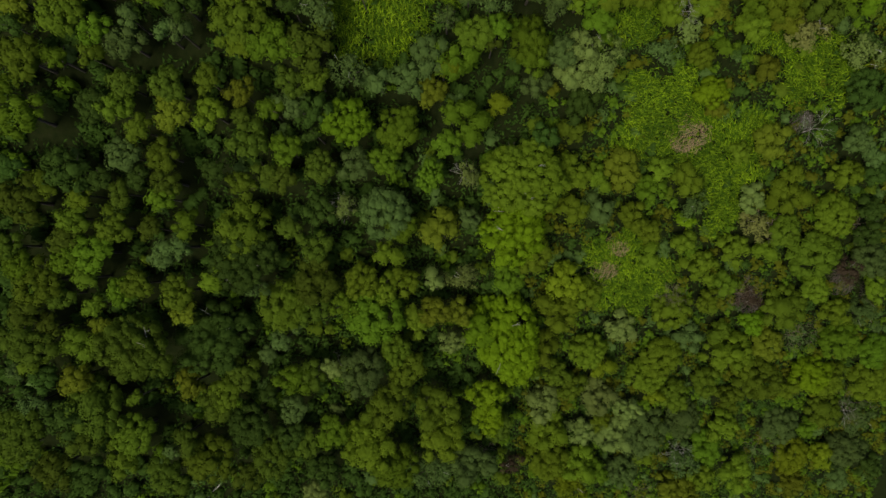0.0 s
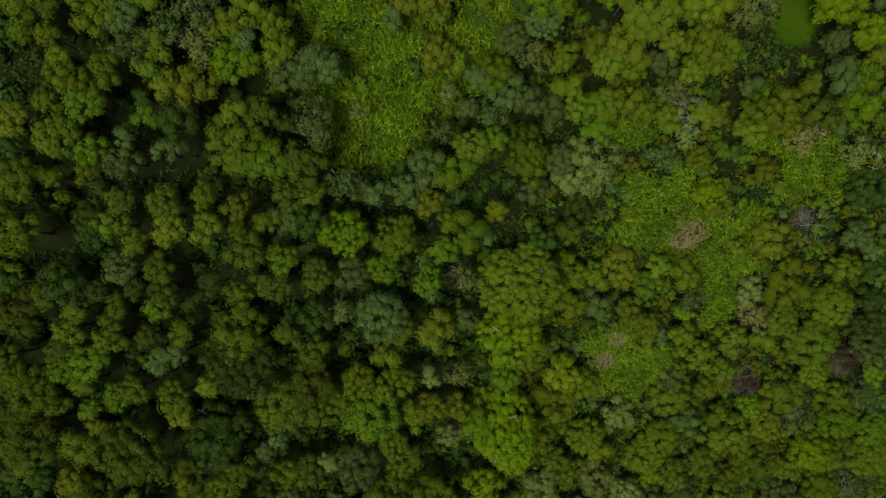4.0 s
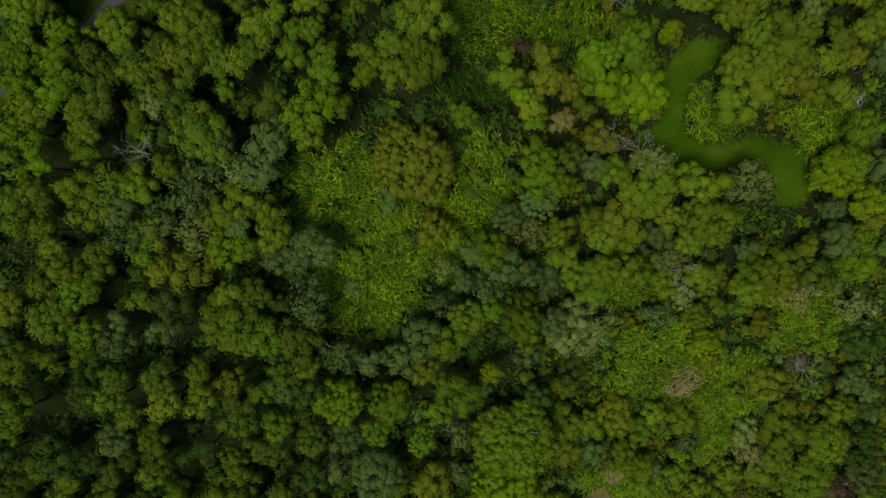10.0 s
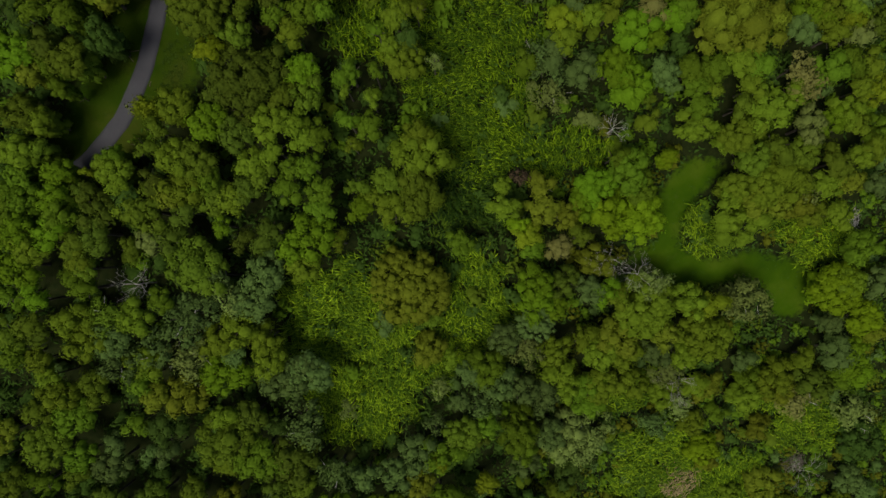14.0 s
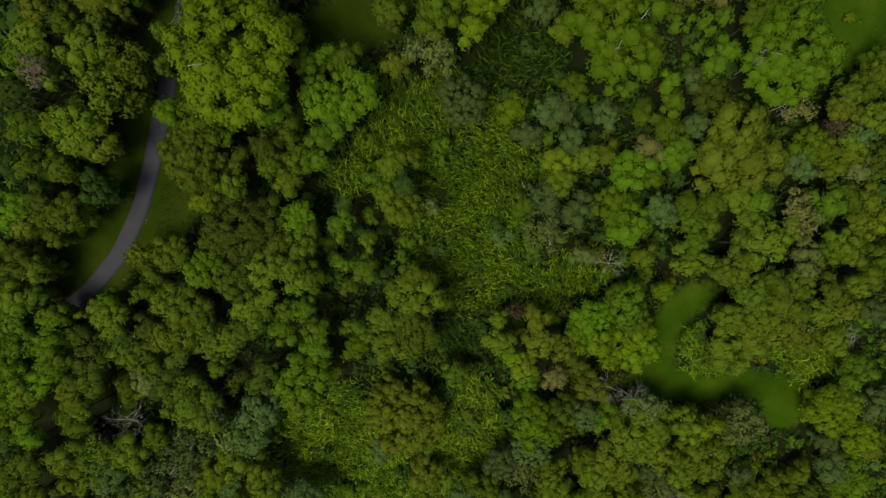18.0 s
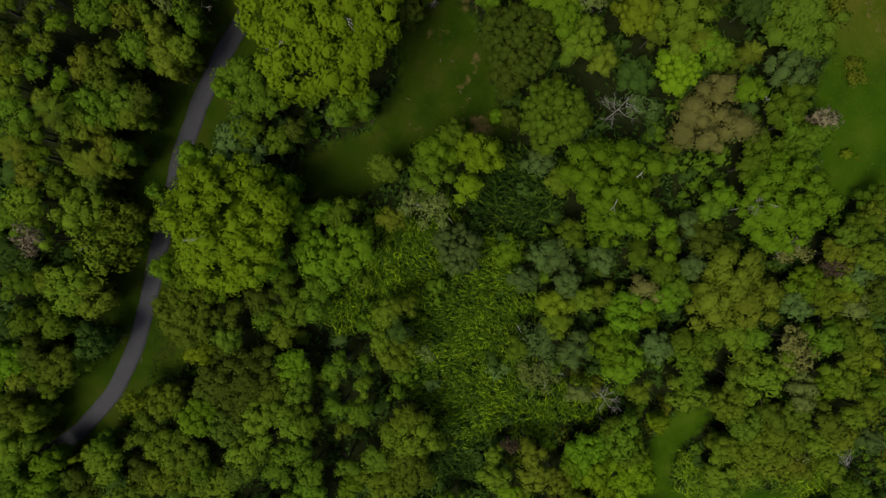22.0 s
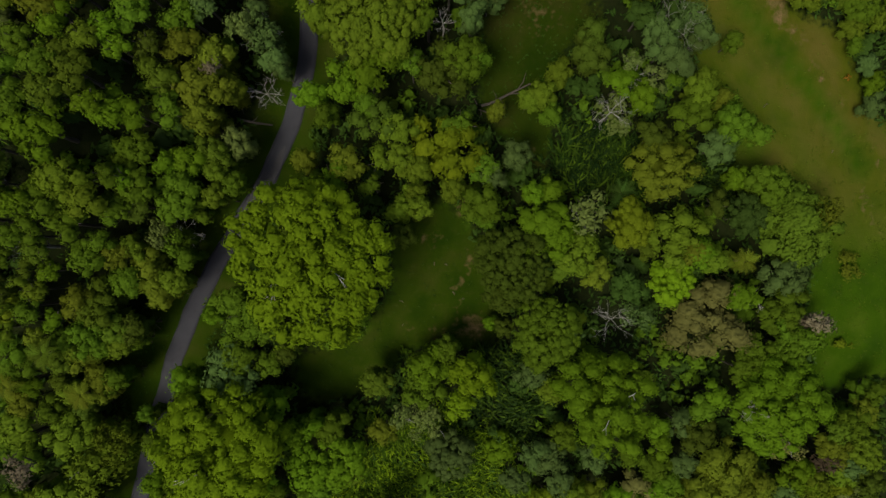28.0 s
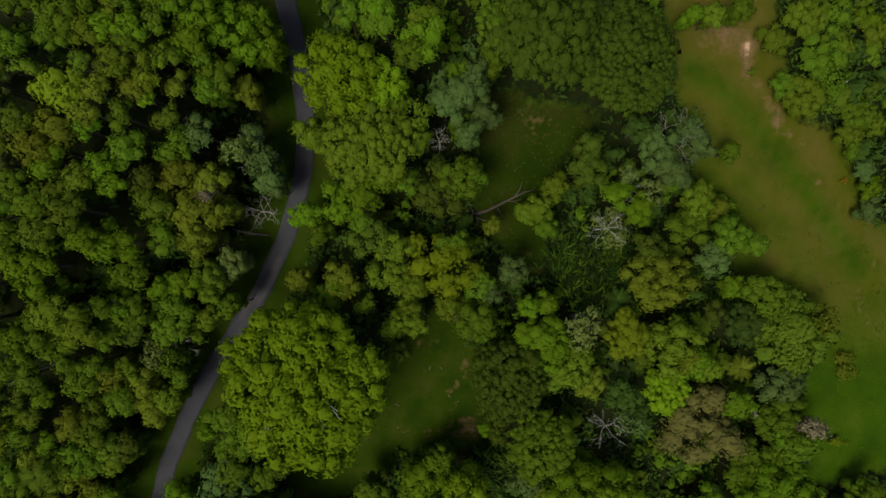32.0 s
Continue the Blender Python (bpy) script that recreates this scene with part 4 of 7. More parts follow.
tree(46.6, -34.8, 2.1, 4.1, "w", "c")
tree(-19.2, -34.8, 3.3, 9.7, "e", "c")
tree(-3.7, -34.8, 3.0, 8.1, "b", "c")
tree(-27.5, -34.8, 1.8, 8.5, "q", "c")
tree(-20.4, -34.7, 1.8, 8.8, "g", "c")
tree(-41.4, -34.5, 2.5, 8.2, "b", "c")
tree(20.3, -34.4, 3.6, 5.1, "s", "r")
tree(-23.8, -34.2, 2.9, 9.1, "g", "c")
tree(14.4, -34.0, 2.4, 5.9, "b", "c")
tree(4.8, -33.5, 1.4, 7.5, "e", "c")
tree(-36.9, -33.4, 1.8, 8.2, "b", "c")
tree(-34.9, -33.3, 1.8, 8.4, "b", "c")
tree(-44.9, -33.2, 2.1, 7.8, "g", "c")
tree(35.7, -33.2, 2.1, 4.1, "q", "c")
tree(-54.0, -33.1, 1.5, 7.6, "d", "c")
tree(17.7, -33.1, 2.8, 5.4, "s", "c")
tree(30.3, -33.1, 2.3, 4.9, "b", "r")
tree(10.2, -32.6, 3.7, 7.4, "g", "c")
tree(2.4, -32.2, 2.3, 7.9, "o", "c")
tree(60.7, -32.2, 3.4, 5.4, "s", "r")
tree(40.0, -32.1, 1.8, 4.0, "g", "c")
tree(-48.4, -31.8, 2.9, 8.0, "o", "c")
tree(-40.8, -31.8, 1.5, 7.7, "b", "c")
tree(51.7, -31.8, 1.5, 4.1, "q", "c")
tree(-27.7, -31.6, 3.6, 8.8, "o", "c")
tree(5.5, -31.4, 1.7, 7.5, "g", "c")
tree(-1.3, -30.6, 1.6, 7.6, "b", "r")
tree(51.2, -30.2, 3.3, 5.5, "t", "r")
tree(-53.2, -30.1, 2.2, 7.8, "w", "c")
tree(-21.1, -30.0, 1.6, 8.3, "d", "c")
tree(-34.3, -29.9, 2.5, 8.4, "d", "c")
tree(19.9, -29.5, 2.0, 5.3, "g", "c")
tree(-17.8, -29.5, 2.9, 9.1, "b", "r")
tree(33.2, -29.4, 2.0, 4.7, "s", "r")
tree(-38.0, -29.3, 1.7, 7.9, "g", "c")
tree(43.4, -29.1, 2.4, 4.3, "q", "c")
tree(-27.9, -28.7, 2.1, 8.2, "q", "c")
tree(-24.1, -28.5, 1.8, 8.1, "e", "c")
tree(56.5, -28.4, 1.6, 4.5, "b", "c")
tree(4.7, -28.4, 2.2, 7.5, "b", "r")
tree(-12.2, -28.3, 1.3, 7.7, "s", "r")
tree(48.4, -28.3, 2.3, 4.4, "w", "c")
tree(13.6, -28.2, 2.1, 6.2, "b", "r")
tree(30.2, -27.9, 2.2, 5.6, "q", "c")
tree(-44.5, -27.9, 2.7, 8.1, "g", "c")
tree(1.7, -27.8, 1.5, 7.4, "b", "c")
tree(-49.5, -27.7, 1.8, 6.4, "o", "c")
tree(36.8, -27.5, 2.0, 4.4, "w", "c")
tree(16.8, -27.3, 2.2, 5.9, "q", "c")
tree(56.4, -27.3, 2.8, 5.8, "g", "c")
tree(52.6, -27.3, 3.2, 6.0, "e", "c")
tree(35.2, -27.0, 2.0, 4.7, "q", "c")
tree(19.6, -26.9, 2.3, 5.8, "g", "c")
tree(13.1, -26.8, 1.9, 6.3, "b", "c")
tree(43.0, -26.6, 2.4, 4.5, "g", "c")
tree(38.1, -26.6, 1.4, 3.9, "w", "c")
tree(9.9, -26.6, 2.3, 6.9, "b", "c")
tree(24.9, -26.4, 2.7, 6.2, "q", "c")
tree(21.0, -26.3, 2.3, 5.9, "q", "c")
tree(-0.6, -26.2, 1.5, 7.1, "s", "r")
tree(46.9, -26.0, 2.8, 5.1, "q", "c")
tree(-31.7, -25.7, 3.1, 8.3, "w", "c")
tree(59.7, -25.7, 2.0, 5.4, "k", "c")
tree(-35.1, -25.7, 1.9, 7.9, "w", "c")
tree(6.9, -25.7, 2.6, 7.2, "b", "c")
tree(-45.9, -25.3, 2.4, 7.8, "q", "c")
tree(30.3, -24.9, 2.3, 6.3, "s", "r")
tree(57.5, -24.9, 2.0, 5.4, "k", "c")
tree(16.0, -24.4, 3.4, 6.5, "q", "c")
tree(3.1, -24.0, 1.6, 7.0, "b", "c")
tree(-41.5, -24.0, 2.4, 8.0, "o", "c")
tree(-20.2, -23.9, 2.8, 8.1, "b", "c")
tree(41.3, -23.7, 2.2, 4.9, "b", "c")
tree(-36.4, -23.4, 2.0, 7.9, "g", "c")
tree(5.3, -23.3, 2.6, 7.0, "g", "c")
tree(-16.8, -23.2, 2.5, 8.0, "b", "c")
tree(50.9, -23.0, 2.4, 5.5, "q", "c")
tree(-26.8, -23.0, 2.8, 7.9, "k", "c")
tree(-46.5, -22.8, 1.5, 7.4, "q", "c")
tree(-17.4, -22.5, 1.8, 7.8, "b", "c")
tree(32.4, -22.4, 2.1, 6.3, "q", "c")
tree(57.1, -22.2, 2.4, 6.3, "k", "c")
tree(54.4, -22.1, 2.8, 6.6, "b", "c")
tree(0.9, -21.7, 1.8, 6.4, "q", "c")
tree(-21.4, -21.6, 2.4, 7.9, "q", "c")
tree(28.1, -21.4, 2.3, 6.9, "b", "c")
tree(24.2, -21.4, 2.3, 6.8, "q", "c")
tree(20.4, -21.3, 2.6, 6.6, "q", "c")
tree(-35.7, -21.2, 2.4, 7.9, "q", "c")
tree(-38.2, -21.2, 2.4, 8.0, "b", "r")
tree(14.2, -21.1, 2.6, 6.8, "q", "c")
tree(10.4, -21.0, 2.6, 7.1, "s", "r")
tree(-2.0, -20.9, 2.6, 5.7, "w", "c")
tree(-47.3, -20.6, 1.7, 7.6, "q", "c")
tree(-30.5, -20.3, 2.7, 7.9, "s", "r")
tree(-49.9, -20.2, 2.0, 7.6, "g", "c")
tree(-25.2, -20.1, 1.7, 7.8, "b", "c")
tree(35.8, -20.0, 2.7, 6.8, "q", "c")
tree(-34.2, -19.9, 2.4, 7.9, "b", "r")
tree(59.7, -19.7, 2.0, 6.6, "w", "c")
tree(17.9, -19.7, 2.6, 6.7, "q", "c")
tree(7.4, -19.4, 2.2, 7.1, "b", "c")
tree(33.2, -19.1, 3.0, 7.4, "q", "c")
tree(28.5, -19.0, 2.2, 7.2, "w", "c")
tree(22.4, -19.0, 3.0, 6.9, "w", "c")
tree(-21.7, -18.7, 2.4, 8.1, "q", "c")
tree(-27.0, -18.6, 2.4, 7.9, "q", "c")
tree(-39.0, -18.3, 2.3, 8.0, "b", "c")
tree(-41.4, -18.3, 2.6, 8.0, "q", "c")
tree(52.6, -17.9, 1.9, 6.5, "b", "c")
tree(-46.0, -17.5, 1.6, 7.7, "e", "c")
tree(-49.9, -17.4, 1.9, 7.7, "o", "c")
tree(11.7, -17.2, 2.5, 7.3, "b", "u")
tree(56.6, -17.1, 2.7, 7.3, "l", "c")
tree(-7.6, -17.0, 1.8, 6.1, "b", "c")
tree(-47.4, -16.8, 2.0, 7.8, "o", "c")
tree(-24.1, -16.5, 2.7, 8.2, "q", "c")
tree(-2.0, -16.4, 1.8, 5.7, "o", "c")
tree(-42.9, -16.2, 2.6, 8.0, "q", "c")
tree(-30.5, -15.7, 3.7, 8.1, "b", "r")
tree(-36.1, -15.6, 2.3, 8.0, "q", "c")
tree(-38.6, -15.6, 2.3, 8.0, "o", "r")
tree(34.1, -15.2, 2.6, 7.6, "y", "c")
tree(25.7, -15.1, 4.0, 7.4, "q", "c")
tree(13.5, -15.0, 1.8, 6.9, "k", "c")
tree(39.3, -14.5, 3.3, 7.8, "s", "r")
tree(31.7, -14.5, 2.6, 7.5, "q", "c")
tree(22.0, -14.4, 1.8, 6.5, "q", "c")
tree(11.2, -14.2, 2.8, 7.5, "k", "c")
tree(-22.5, -13.8, 2.3, 8.4, "b", "c")
tree(-25.1, -13.7, 2.0, 8.1, "s", "r")
tree(-32.8, -13.7, 1.6, 7.8, "g", "c")
tree(20.4, -13.6, 2.2, 6.6, "k", "c")
tree(-46.1, -13.5, 2.2, 7.9, "k", "c")
tree(51.9, -13.2, 3.7, 7.3, "l", "c")
tree(18.2, -12.9, 2.0, 6.6, "b", "c")
tree(-48.9, -12.8, 1.9, 7.8, "g", "c")
tree(-4.4, -12.5, 5.0, 6.7, "w", "u")
tree(58.2, -12.4, 2.6, 7.2, "b", "c")
tree(53.5, -12.4, 2.3, 7.0, "q", "c")
tree(-41.0, -12.2, 2.6, 8.1, "g", "c")
tree(26.2, -12.2, 2.5, 7.0, "s", "r")
tree(15.1, -12.1, 2.1, 6.9, "e", "c")
tree(11.4, -12.1, 2.5, 7.4, "k", "c")
tree(-25.6, -11.0, 1.2, 7.8, "b", "r")
tree(-20.6, -10.4, 2.8, 8.7, "b", "c")
tree(-40.2, -10.0, 1.3, 7.7, "o", "c")
tree(-16.4, -9.8, 2.0, 8.4, "q", "c")
tree(-28.7, -9.7, 3.9, 8.3, "o", "c")
tree(-47.6, -9.6, 2.8, 8.1, "k", "c")
tree(18.9, -9.3, 2.6, 5.9, "w", "c")
tree(-40.6, -9.0, 1.6, 7.8, "q", "c")
tree(13.8, -7.8, 1.7, 7.1, "t", "c")
tree(10.5, -7.8, 1.5, 7.3, "g", "c")
tree(-17.5, -7.8, 1.8, 8.3, "k", "c")
tree(-45.6, -7.7, 2.2, 7.9, "q", "c")
tree(54.0, -7.6, 2.6, 7.4, "g", "c")
tree(-35.0, -7.4, 1.9, 7.8, "o", "c")
tree(-12.4, -7.1, 1.7, 8.1, "q", "c")
tree(-23.2, -7.1, 1.9, 8.2, "e", "c")
tree(1.7, -7.1, 1.8, 6.4, "g", "c")
tree(-31.3, -6.8, 1.9, 7.8, "e", "c")
tree(-33.1, -6.8, 1.6, 7.7, "s", "c")
tree(-41.4, -6.8, 1.9, 7.7, "o", "c")
tree(-14.8, -6.5, 2.9, 8.9, "k", "c")
tree(16.9, -6.4, 2.1, 6.8, "o", "c")
tree(-38.9, -6.1, 2.5, 7.9, "e", "c")
tree(9.8, -6.1, 1.7, 7.4, "y", "c")
tree(-43.5, -5.8, 2.5, 7.9, "k", "c")
tree(-19.9, -5.8, 2.3, 8.5, "e", "c")
tree(20.6, -5.7, 1.4, 6.1, "l", "c")
tree(-46.9, -5.2, 2.2, 7.7, "k", "c")
tree(-25.0, -5.2, 1.2, 7.7, "k", "c")
tree(9.0, -5.1, 1.7, 7.4, "l", "c")
tree(25.5, -4.3, 2.5, 6.3, "l", "c")
tree(37.1, -4.3, 3.6, 7.0, "q", "c")
tree(14.6, -3.7, 2.1, 7.1, "w", "c")
tree(-42.1, -3.7, 2.8, 7.7, "g", "c")
tree(-33.2, -3.6, 2.8, 8.0, "o", "c")
tree(-29.1, -3.6, 1.9, 7.8, "e", "c")
tree(46.2, -3.6, 2.2, 6.7, "q", "c")
tree(50.1, -3.6, 1.8, 6.6, "q", "c")
tree(-38.3, -3.4, 2.8, 7.7, "e", "c")
tree(-35.1, -3.3, 1.8, 7.5, "q", "c")
tree(23.6, -3.3, 3.5, 6.5, "l", "c")
tree(-47.9, -3.3, 2.1, 7.5, "g", "c")
tree(-14.1, -3.2, 1.6, 8.1, "g", "c")
tree(-5.7, -3.2, 2.6, 8.6, "q", "c")
tree(-9.7, -3.2, 1.6, 7.9, "k", "c")
tree(6.9, -3.1, 1.7, 7.3, "q", "c")
tree(11.7, -3.1, 2.0, 7.3, "w", "c")
tree(18.8, -3.0, 2.8, 6.7, "l", "c")
tree(16.6, -2.3, 2.1, 6.8, "k", "c")
tree(-45.7, -2.3, 2.1, 7.4, "g", "c")
tree(39.8, -2.2, 2.8, 7.0, "w", "c")
tree(44.4, -2.2, 2.5, 6.8, "w", "c")
tree(-35.3, -2.1, 1.6, 7.2, "d", "c")
tree(-29.5, -2.1, 1.9, 7.7, "q", "c")
tree(-30.8, -2.1, 1.6, 7.5, "w", "c")
tree(-25.5, -2.1, 1.9, 8.0, "o", "c")
tree(-23.4, -2.0, 1.9, 8.1, "q", "c")
tree(-3.1, -1.9, 2.6, 8.5, "o", "c")
tree(-8.3, -1.9, 1.3, 7.7, "q", "c")
tree(-42.8, -1.8, 2.2, 7.3, "k", "c")
tree(-47.2, -1.6, 1.5, 7.0, "g", "c")
tree(-17.7, -1.4, 1.8, 8.2, "g", "c")
tree(-39.9, -1.3, 1.1, 6.5, "e", "c")
tree(-14.0, -1.3, 1.6, 8.0, "g", "c")
tree(-22.0, -1.1, 1.8, 8.1, "e", "c")
tree(17.3, -1.0, 1.9, 6.7, "k", "c")
tree(-28.7, -0.9, 2.5, 8.0, "q", "c")
tree(44.9, -0.8, 1.8, 6.7, "s", "r")
tree(-10.2, -0.7, 1.8, 7.9, "o", "c")
tree(-3.1, -0.7, 3.2, 8.8, "o", "c")
tree(11.7, -0.4, 1.7, 6.9, "w", "c")
tree(6.9, -0.4, 1.2, 6.0, "q", "c")
tree(18.3, -0.3, 2.1, 6.6, "k", "c")
tree(23.7, -0.3, 2.1, 6.3, "g", "c")
tree(-32.1, -0.2, 1.6, 7.3, "e", "c")
tree(-26.2, -0.2, 2.2, 8.0, "g", "c")
tree(35.8, -0.2, 2.0, 6.9, "q", "c")
tree(39.4, -0.2, 2.5, 7.1, "q", "c")
tree(47.4, -0.1, 2.0, 6.7, "q", "c")
tree(54.8, -0.0, 1.8, 6.5, "b", "c")
tree(-6.3, -0.0, 1.8, 7.9, "o", "c")
tree(-45.7, 0.2, 1.8, 7.1, "g", "c")
tree(-35.8, 0.3, 2.2, 7.3, "q", "c")
tree(-20.1, 0.4, 1.9, 8.2, "o", "c")
tree(-41.7, 0.6, 1.7, 6.9, "k", "c")
tree(50.7, 0.6, 2.0, 6.6, "w", "c")
tree(8.6, 0.6, 1.2, 5.7, "n", "r")
tree(-39.2, 0.7, 0.7, 5.9, "y", "c")
tree(-17.0, 1.1, 1.3, 7.9, "g", "c")
tree(42.1, 1.2, 3.5, 7.1, "q", "c")
tree(-15.1, 1.4, 1.6, 7.9, "g", "c")
tree(-37.1, 1.6, 1.2, 6.6, "q", "c")
tree(-27.2, 1.6, 2.2, 7.9, "o", "c")
tree(-21.2, 1.6, 1.9, 8.2, "q", "c")
tree(22.0, 1.7, 3.1, 6.5, "g", "c")
tree(-0.5, 1.9, 1.8, 7.9, "g", "c")
tree(-29.6, 2.2, 2.2, 7.7, "q", "c")
tree(-36.3, 2.5, 1.5, 6.8, "g", "c")
tree(-5.0, 2.5, 1.9, 8.0, "q", "c")
tree(-45.2, 2.6, 2.4, 7.2, "q", "c")
tree(48.8, 2.7, 2.0, 6.7, "o", "c")
tree(-18.7, 2.9, 1.8, 8.1, "q", "c")
tree(-43.4, 2.9, 1.5, 6.8, "o", "c")
tree(20.5, 3.0, 1.7, 6.3, "g", "c")
tree(-32.6, 3.1, 1.5, 7.0, "o", "c")
tree(-2.7, 3.1, 2.9, 8.5, "q", "c")
tree(27.0, 3.1, 1.4, 6.0, "l", "c")
tree(37.4, 3.1, 2.4, 7.2, "o", "c")
tree(51.7, 3.4, 1.8, 6.6, "q", "c")
tree(-10.4, 3.7, 1.1, 7.4, "q", "c")
tree(44.0, 3.9, 2.1, 6.9, "o", "c")
tree(-15.6, 4.2, 1.6, 7.8, "q", "c")
tree(40.1, 4.5, 2.4, 7.1, "o", "c")
tree(-22.7, 4.6, 2.2, 8.2, "e", "c")
tree(53.0, 4.7, 1.8, 6.5, "q", "c")
tree(-30.9, 4.9, 1.8, 7.3, "o", "c")
tree(-3.0, 5.0, 1.9, 7.9, "q", "c")
tree(-14.3, 5.1, 1.9, 7.8, "g", "c")
tree(-25.3, 5.7, 2.1, 8.1, "k", "c")
tree(34.9, 5.7, 2.4, 7.0, "q", "c")
tree(-42.8, 5.8, 1.8, 7.0, "q", "c")
tree(-8.4, 5.8, 1.9, 7.7, "g", "c")
tree(-19.0, 5.8, 2.2, 8.2, "q", "c")
tree(-16.7, 5.9, 1.7, 7.8, "q", "c")
tree(-10.6, 6.1, 1.6, 7.5, "g", "c")
tree(37.7, 6.4, 2.4, 7.0, "q", "c")
tree(-44.5, 6.6, 2.4, 7.3, "o", "c")
tree(30.0, 6.7, 2.7, 6.5, "q", "c")
tree(44.2, 6.9, 2.4, 6.9, "s", "c")
tree(54.4, 6.9, 2.5, 6.0, "g", "c")
tree(-21.3, 7.0, 1.8, 8.1, "e", "c")
tree(24.4, 7.3, 1.7, 6.1, "q", "c")
tree(50.1, 7.3, 1.7, 6.6, "q", "c")
tree(16.1, 7.4, 1.9, 6.5, "s", "c")
tree(-29.0, 7.4, 2.1, 7.7, "q", "c")
tree(-31.8, 7.5, 1.5, 7.0, "y", "r")
tree(47.0, 7.9, 2.1, 6.7, "k", "c")
tree(-27.9, 8.1, 1.3, 7.2, "q", "c")
tree(-8.0, 8.6, 1.3, 7.4, "q", "c")
tree(48.4, 8.6, 2.1, 6.7, "q", "c")
tree(-17.7, 8.8, 1.8, 7.8, "o", "c")
tree(-15.0, 8.9, 2.2, 7.8, "o", "c")
tree(-40.3, 9.0, 1.2, 7.0, "g", "c")
tree(30.2, 9.0, 1.7, 6.0, "g", "c")
tree(38.8, 9.0, 3.0, 6.9, "q", "c")
tree(35.4, 9.0, 1.9, 6.4, "o", "c")
tree(-24.1, 9.2, 1.8, 8.1, "e", "c")
tree(11.9, 9.7, 2.3, 7.0, "s", "r")
tree(-10.8, 9.7, 1.1, 7.2, "q", "c")
tree(-21.5, 10.3, 3.7, 9.0, "e", "c")
tree(41.6, 10.4, 1.9, 6.6, "q", "c")
tree(-42.8, 10.5, 1.5, 7.3, "w", "c")
tree(31.8, 10.9, 1.0, 5.9, "q", "c")
tree(29.6, 11.2, 1.7, 6.0, "g", "c")
tree(-7.6, 11.2, 1.2, 7.4, "g", "c")
tree(-15.8, 11.2, 1.8, 7.6, "k", "c")
tree(50.2, 11.3, 1.7, 6.5, "q", "c")
tree(36.5, 11.3, 2.0, 6.4, "q", "c")
tree(52.3, 11.3, 2.1, 6.5, "y", "c")
tree(-10.3, 11.4, 2.2, 7.7, "g", "c")
tree(-41.0, 11.4, 1.5, 7.3, "g", "c")
tree(21.5, 11.5, 2.8, 6.5, "k", "c")
tree(-14.9, 11.6, 1.5, 7.4, "k", "c")
tree(-38.3, 11.6, 2.1, 8.0, "o", "c")
tree(-18.6, 11.6, 2.1, 8.0, "e", "c")
tree(43.5, 11.7, 2.0, 6.6, "t", "r")
tree(-44.3, 12.0, 2.3, 7.5, "k", "c")
tree(15.7, 12.3, 2.3, 6.7, "b", "c")
tree(-1.1, 12.6, 1.1, 7.4, "s", "r")
tree(25.6, 12.6, 2.0, 6.1, "b", "u")
tree(-4.2, 12.6, 2.5, 7.9, "q", "c")
tree(19.4, 13.0, 2.3, 6.5, "k", "c")
tree(29.1, 13.0, 1.9, 6.0, "g", "c")
tree(-24.6, 13.1, 1.7, 8.0, "f", "c")
tree(-41.1, 13.2, 2.0, 7.5, "e", "c")
tree(9.1, 13.2, 1.6, 7.0, "g", "c")
tree(11.1, 13.3, 2.9, 7.0, "b", "r")
tree(31.8, 13.4, 1.9, 6.0, "g", "c")
tree(41.8, 13.6, 2.0, 6.5, "t", "r")
tree(46.0, 13.7, 2.7, 6.7, "g", "c")
tree(-6.0, 13.8, 1.4, 7.5, "q", "c")
tree(-35.4, 14.0, 2.2, 7.5, "d", "c")
tree(34.8, 14.1, 2.0, 6.1, "q", "c")
tree(37.3, 14.1, 2.0, 6.2, "g", "c")
tree(51.0, 14.4, 2.0, 6.5, "q", "c")
tree(12.3, 14.5, 2.2, 6.8, "b", "c")
tree(-21.8, 14.8, 2.1, 8.3, "o", "c")
tree(48.0, 15.0, 2.4, 6.6, "g", "c")
tree(-16.1, 15.1, 1.8, 7.6, "q", "c")
tree(-4.1, 15.3, 1.8, 7.7, "d", "c")
tree(-7.2, 15.5, 1.2, 7.4, "g", "c")
tree(13.6, 15.8, 1.8, 6.5, "q", "c")
tree(24.3, 16.0, 1.3, 6.0, "k", "c")
tree(-38.5, 16.2, 1.7, 7.6, "g", "c")
tree(-43.8, 16.3, 1.7, 7.6, "d", "c")
tree(-41.4, 16.4, 1.7, 7.6, "g", "c")
tree(-17.8, 16.8, 1.5, 7.5, "g", "c")
tree(-21.2, 16.8, 1.8, 8.0, "o", "c")
tree(-5.3, 17.0, 1.5, 7.5, "q", "c")
tree(21.8, 17.3, 2.6, 6.3, "k", "c")
tree(46.1, 17.4, 2.7, 6.7, "q", "c")
tree(-14.8, 17.4, 1.8, 7.7, "g", "c")
tree(-13.1, 17.5, 1.5, 7.4, "g", "c")
tree(-25.0, 17.5, 3.5, 9.0, "o", "u")
tree(49.5, 17.6, 1.7, 6.3, "s", "c")
tree(-2.9, 17.6, 1.2, 7.3, "q", "c")
tree(-4.4, 17.6, 1.2, 7.3, "q", "c")
tree(42.0, 17.6, 1.9, 6.3, "b", "c")
tree(31.6, 17.7, 2.9, 6.1, "w", "c")
tree(13.5, 17.9, 2.4, 6.4, "y", "c")
tree(35.5, 18.2, 3.6, 6.8, "w", "c")
tree(16.2, 18.3, 1.6, 6.1, "q", "c")
tree(-18.2, 18.5, 1.8, 7.8, "e", "c")
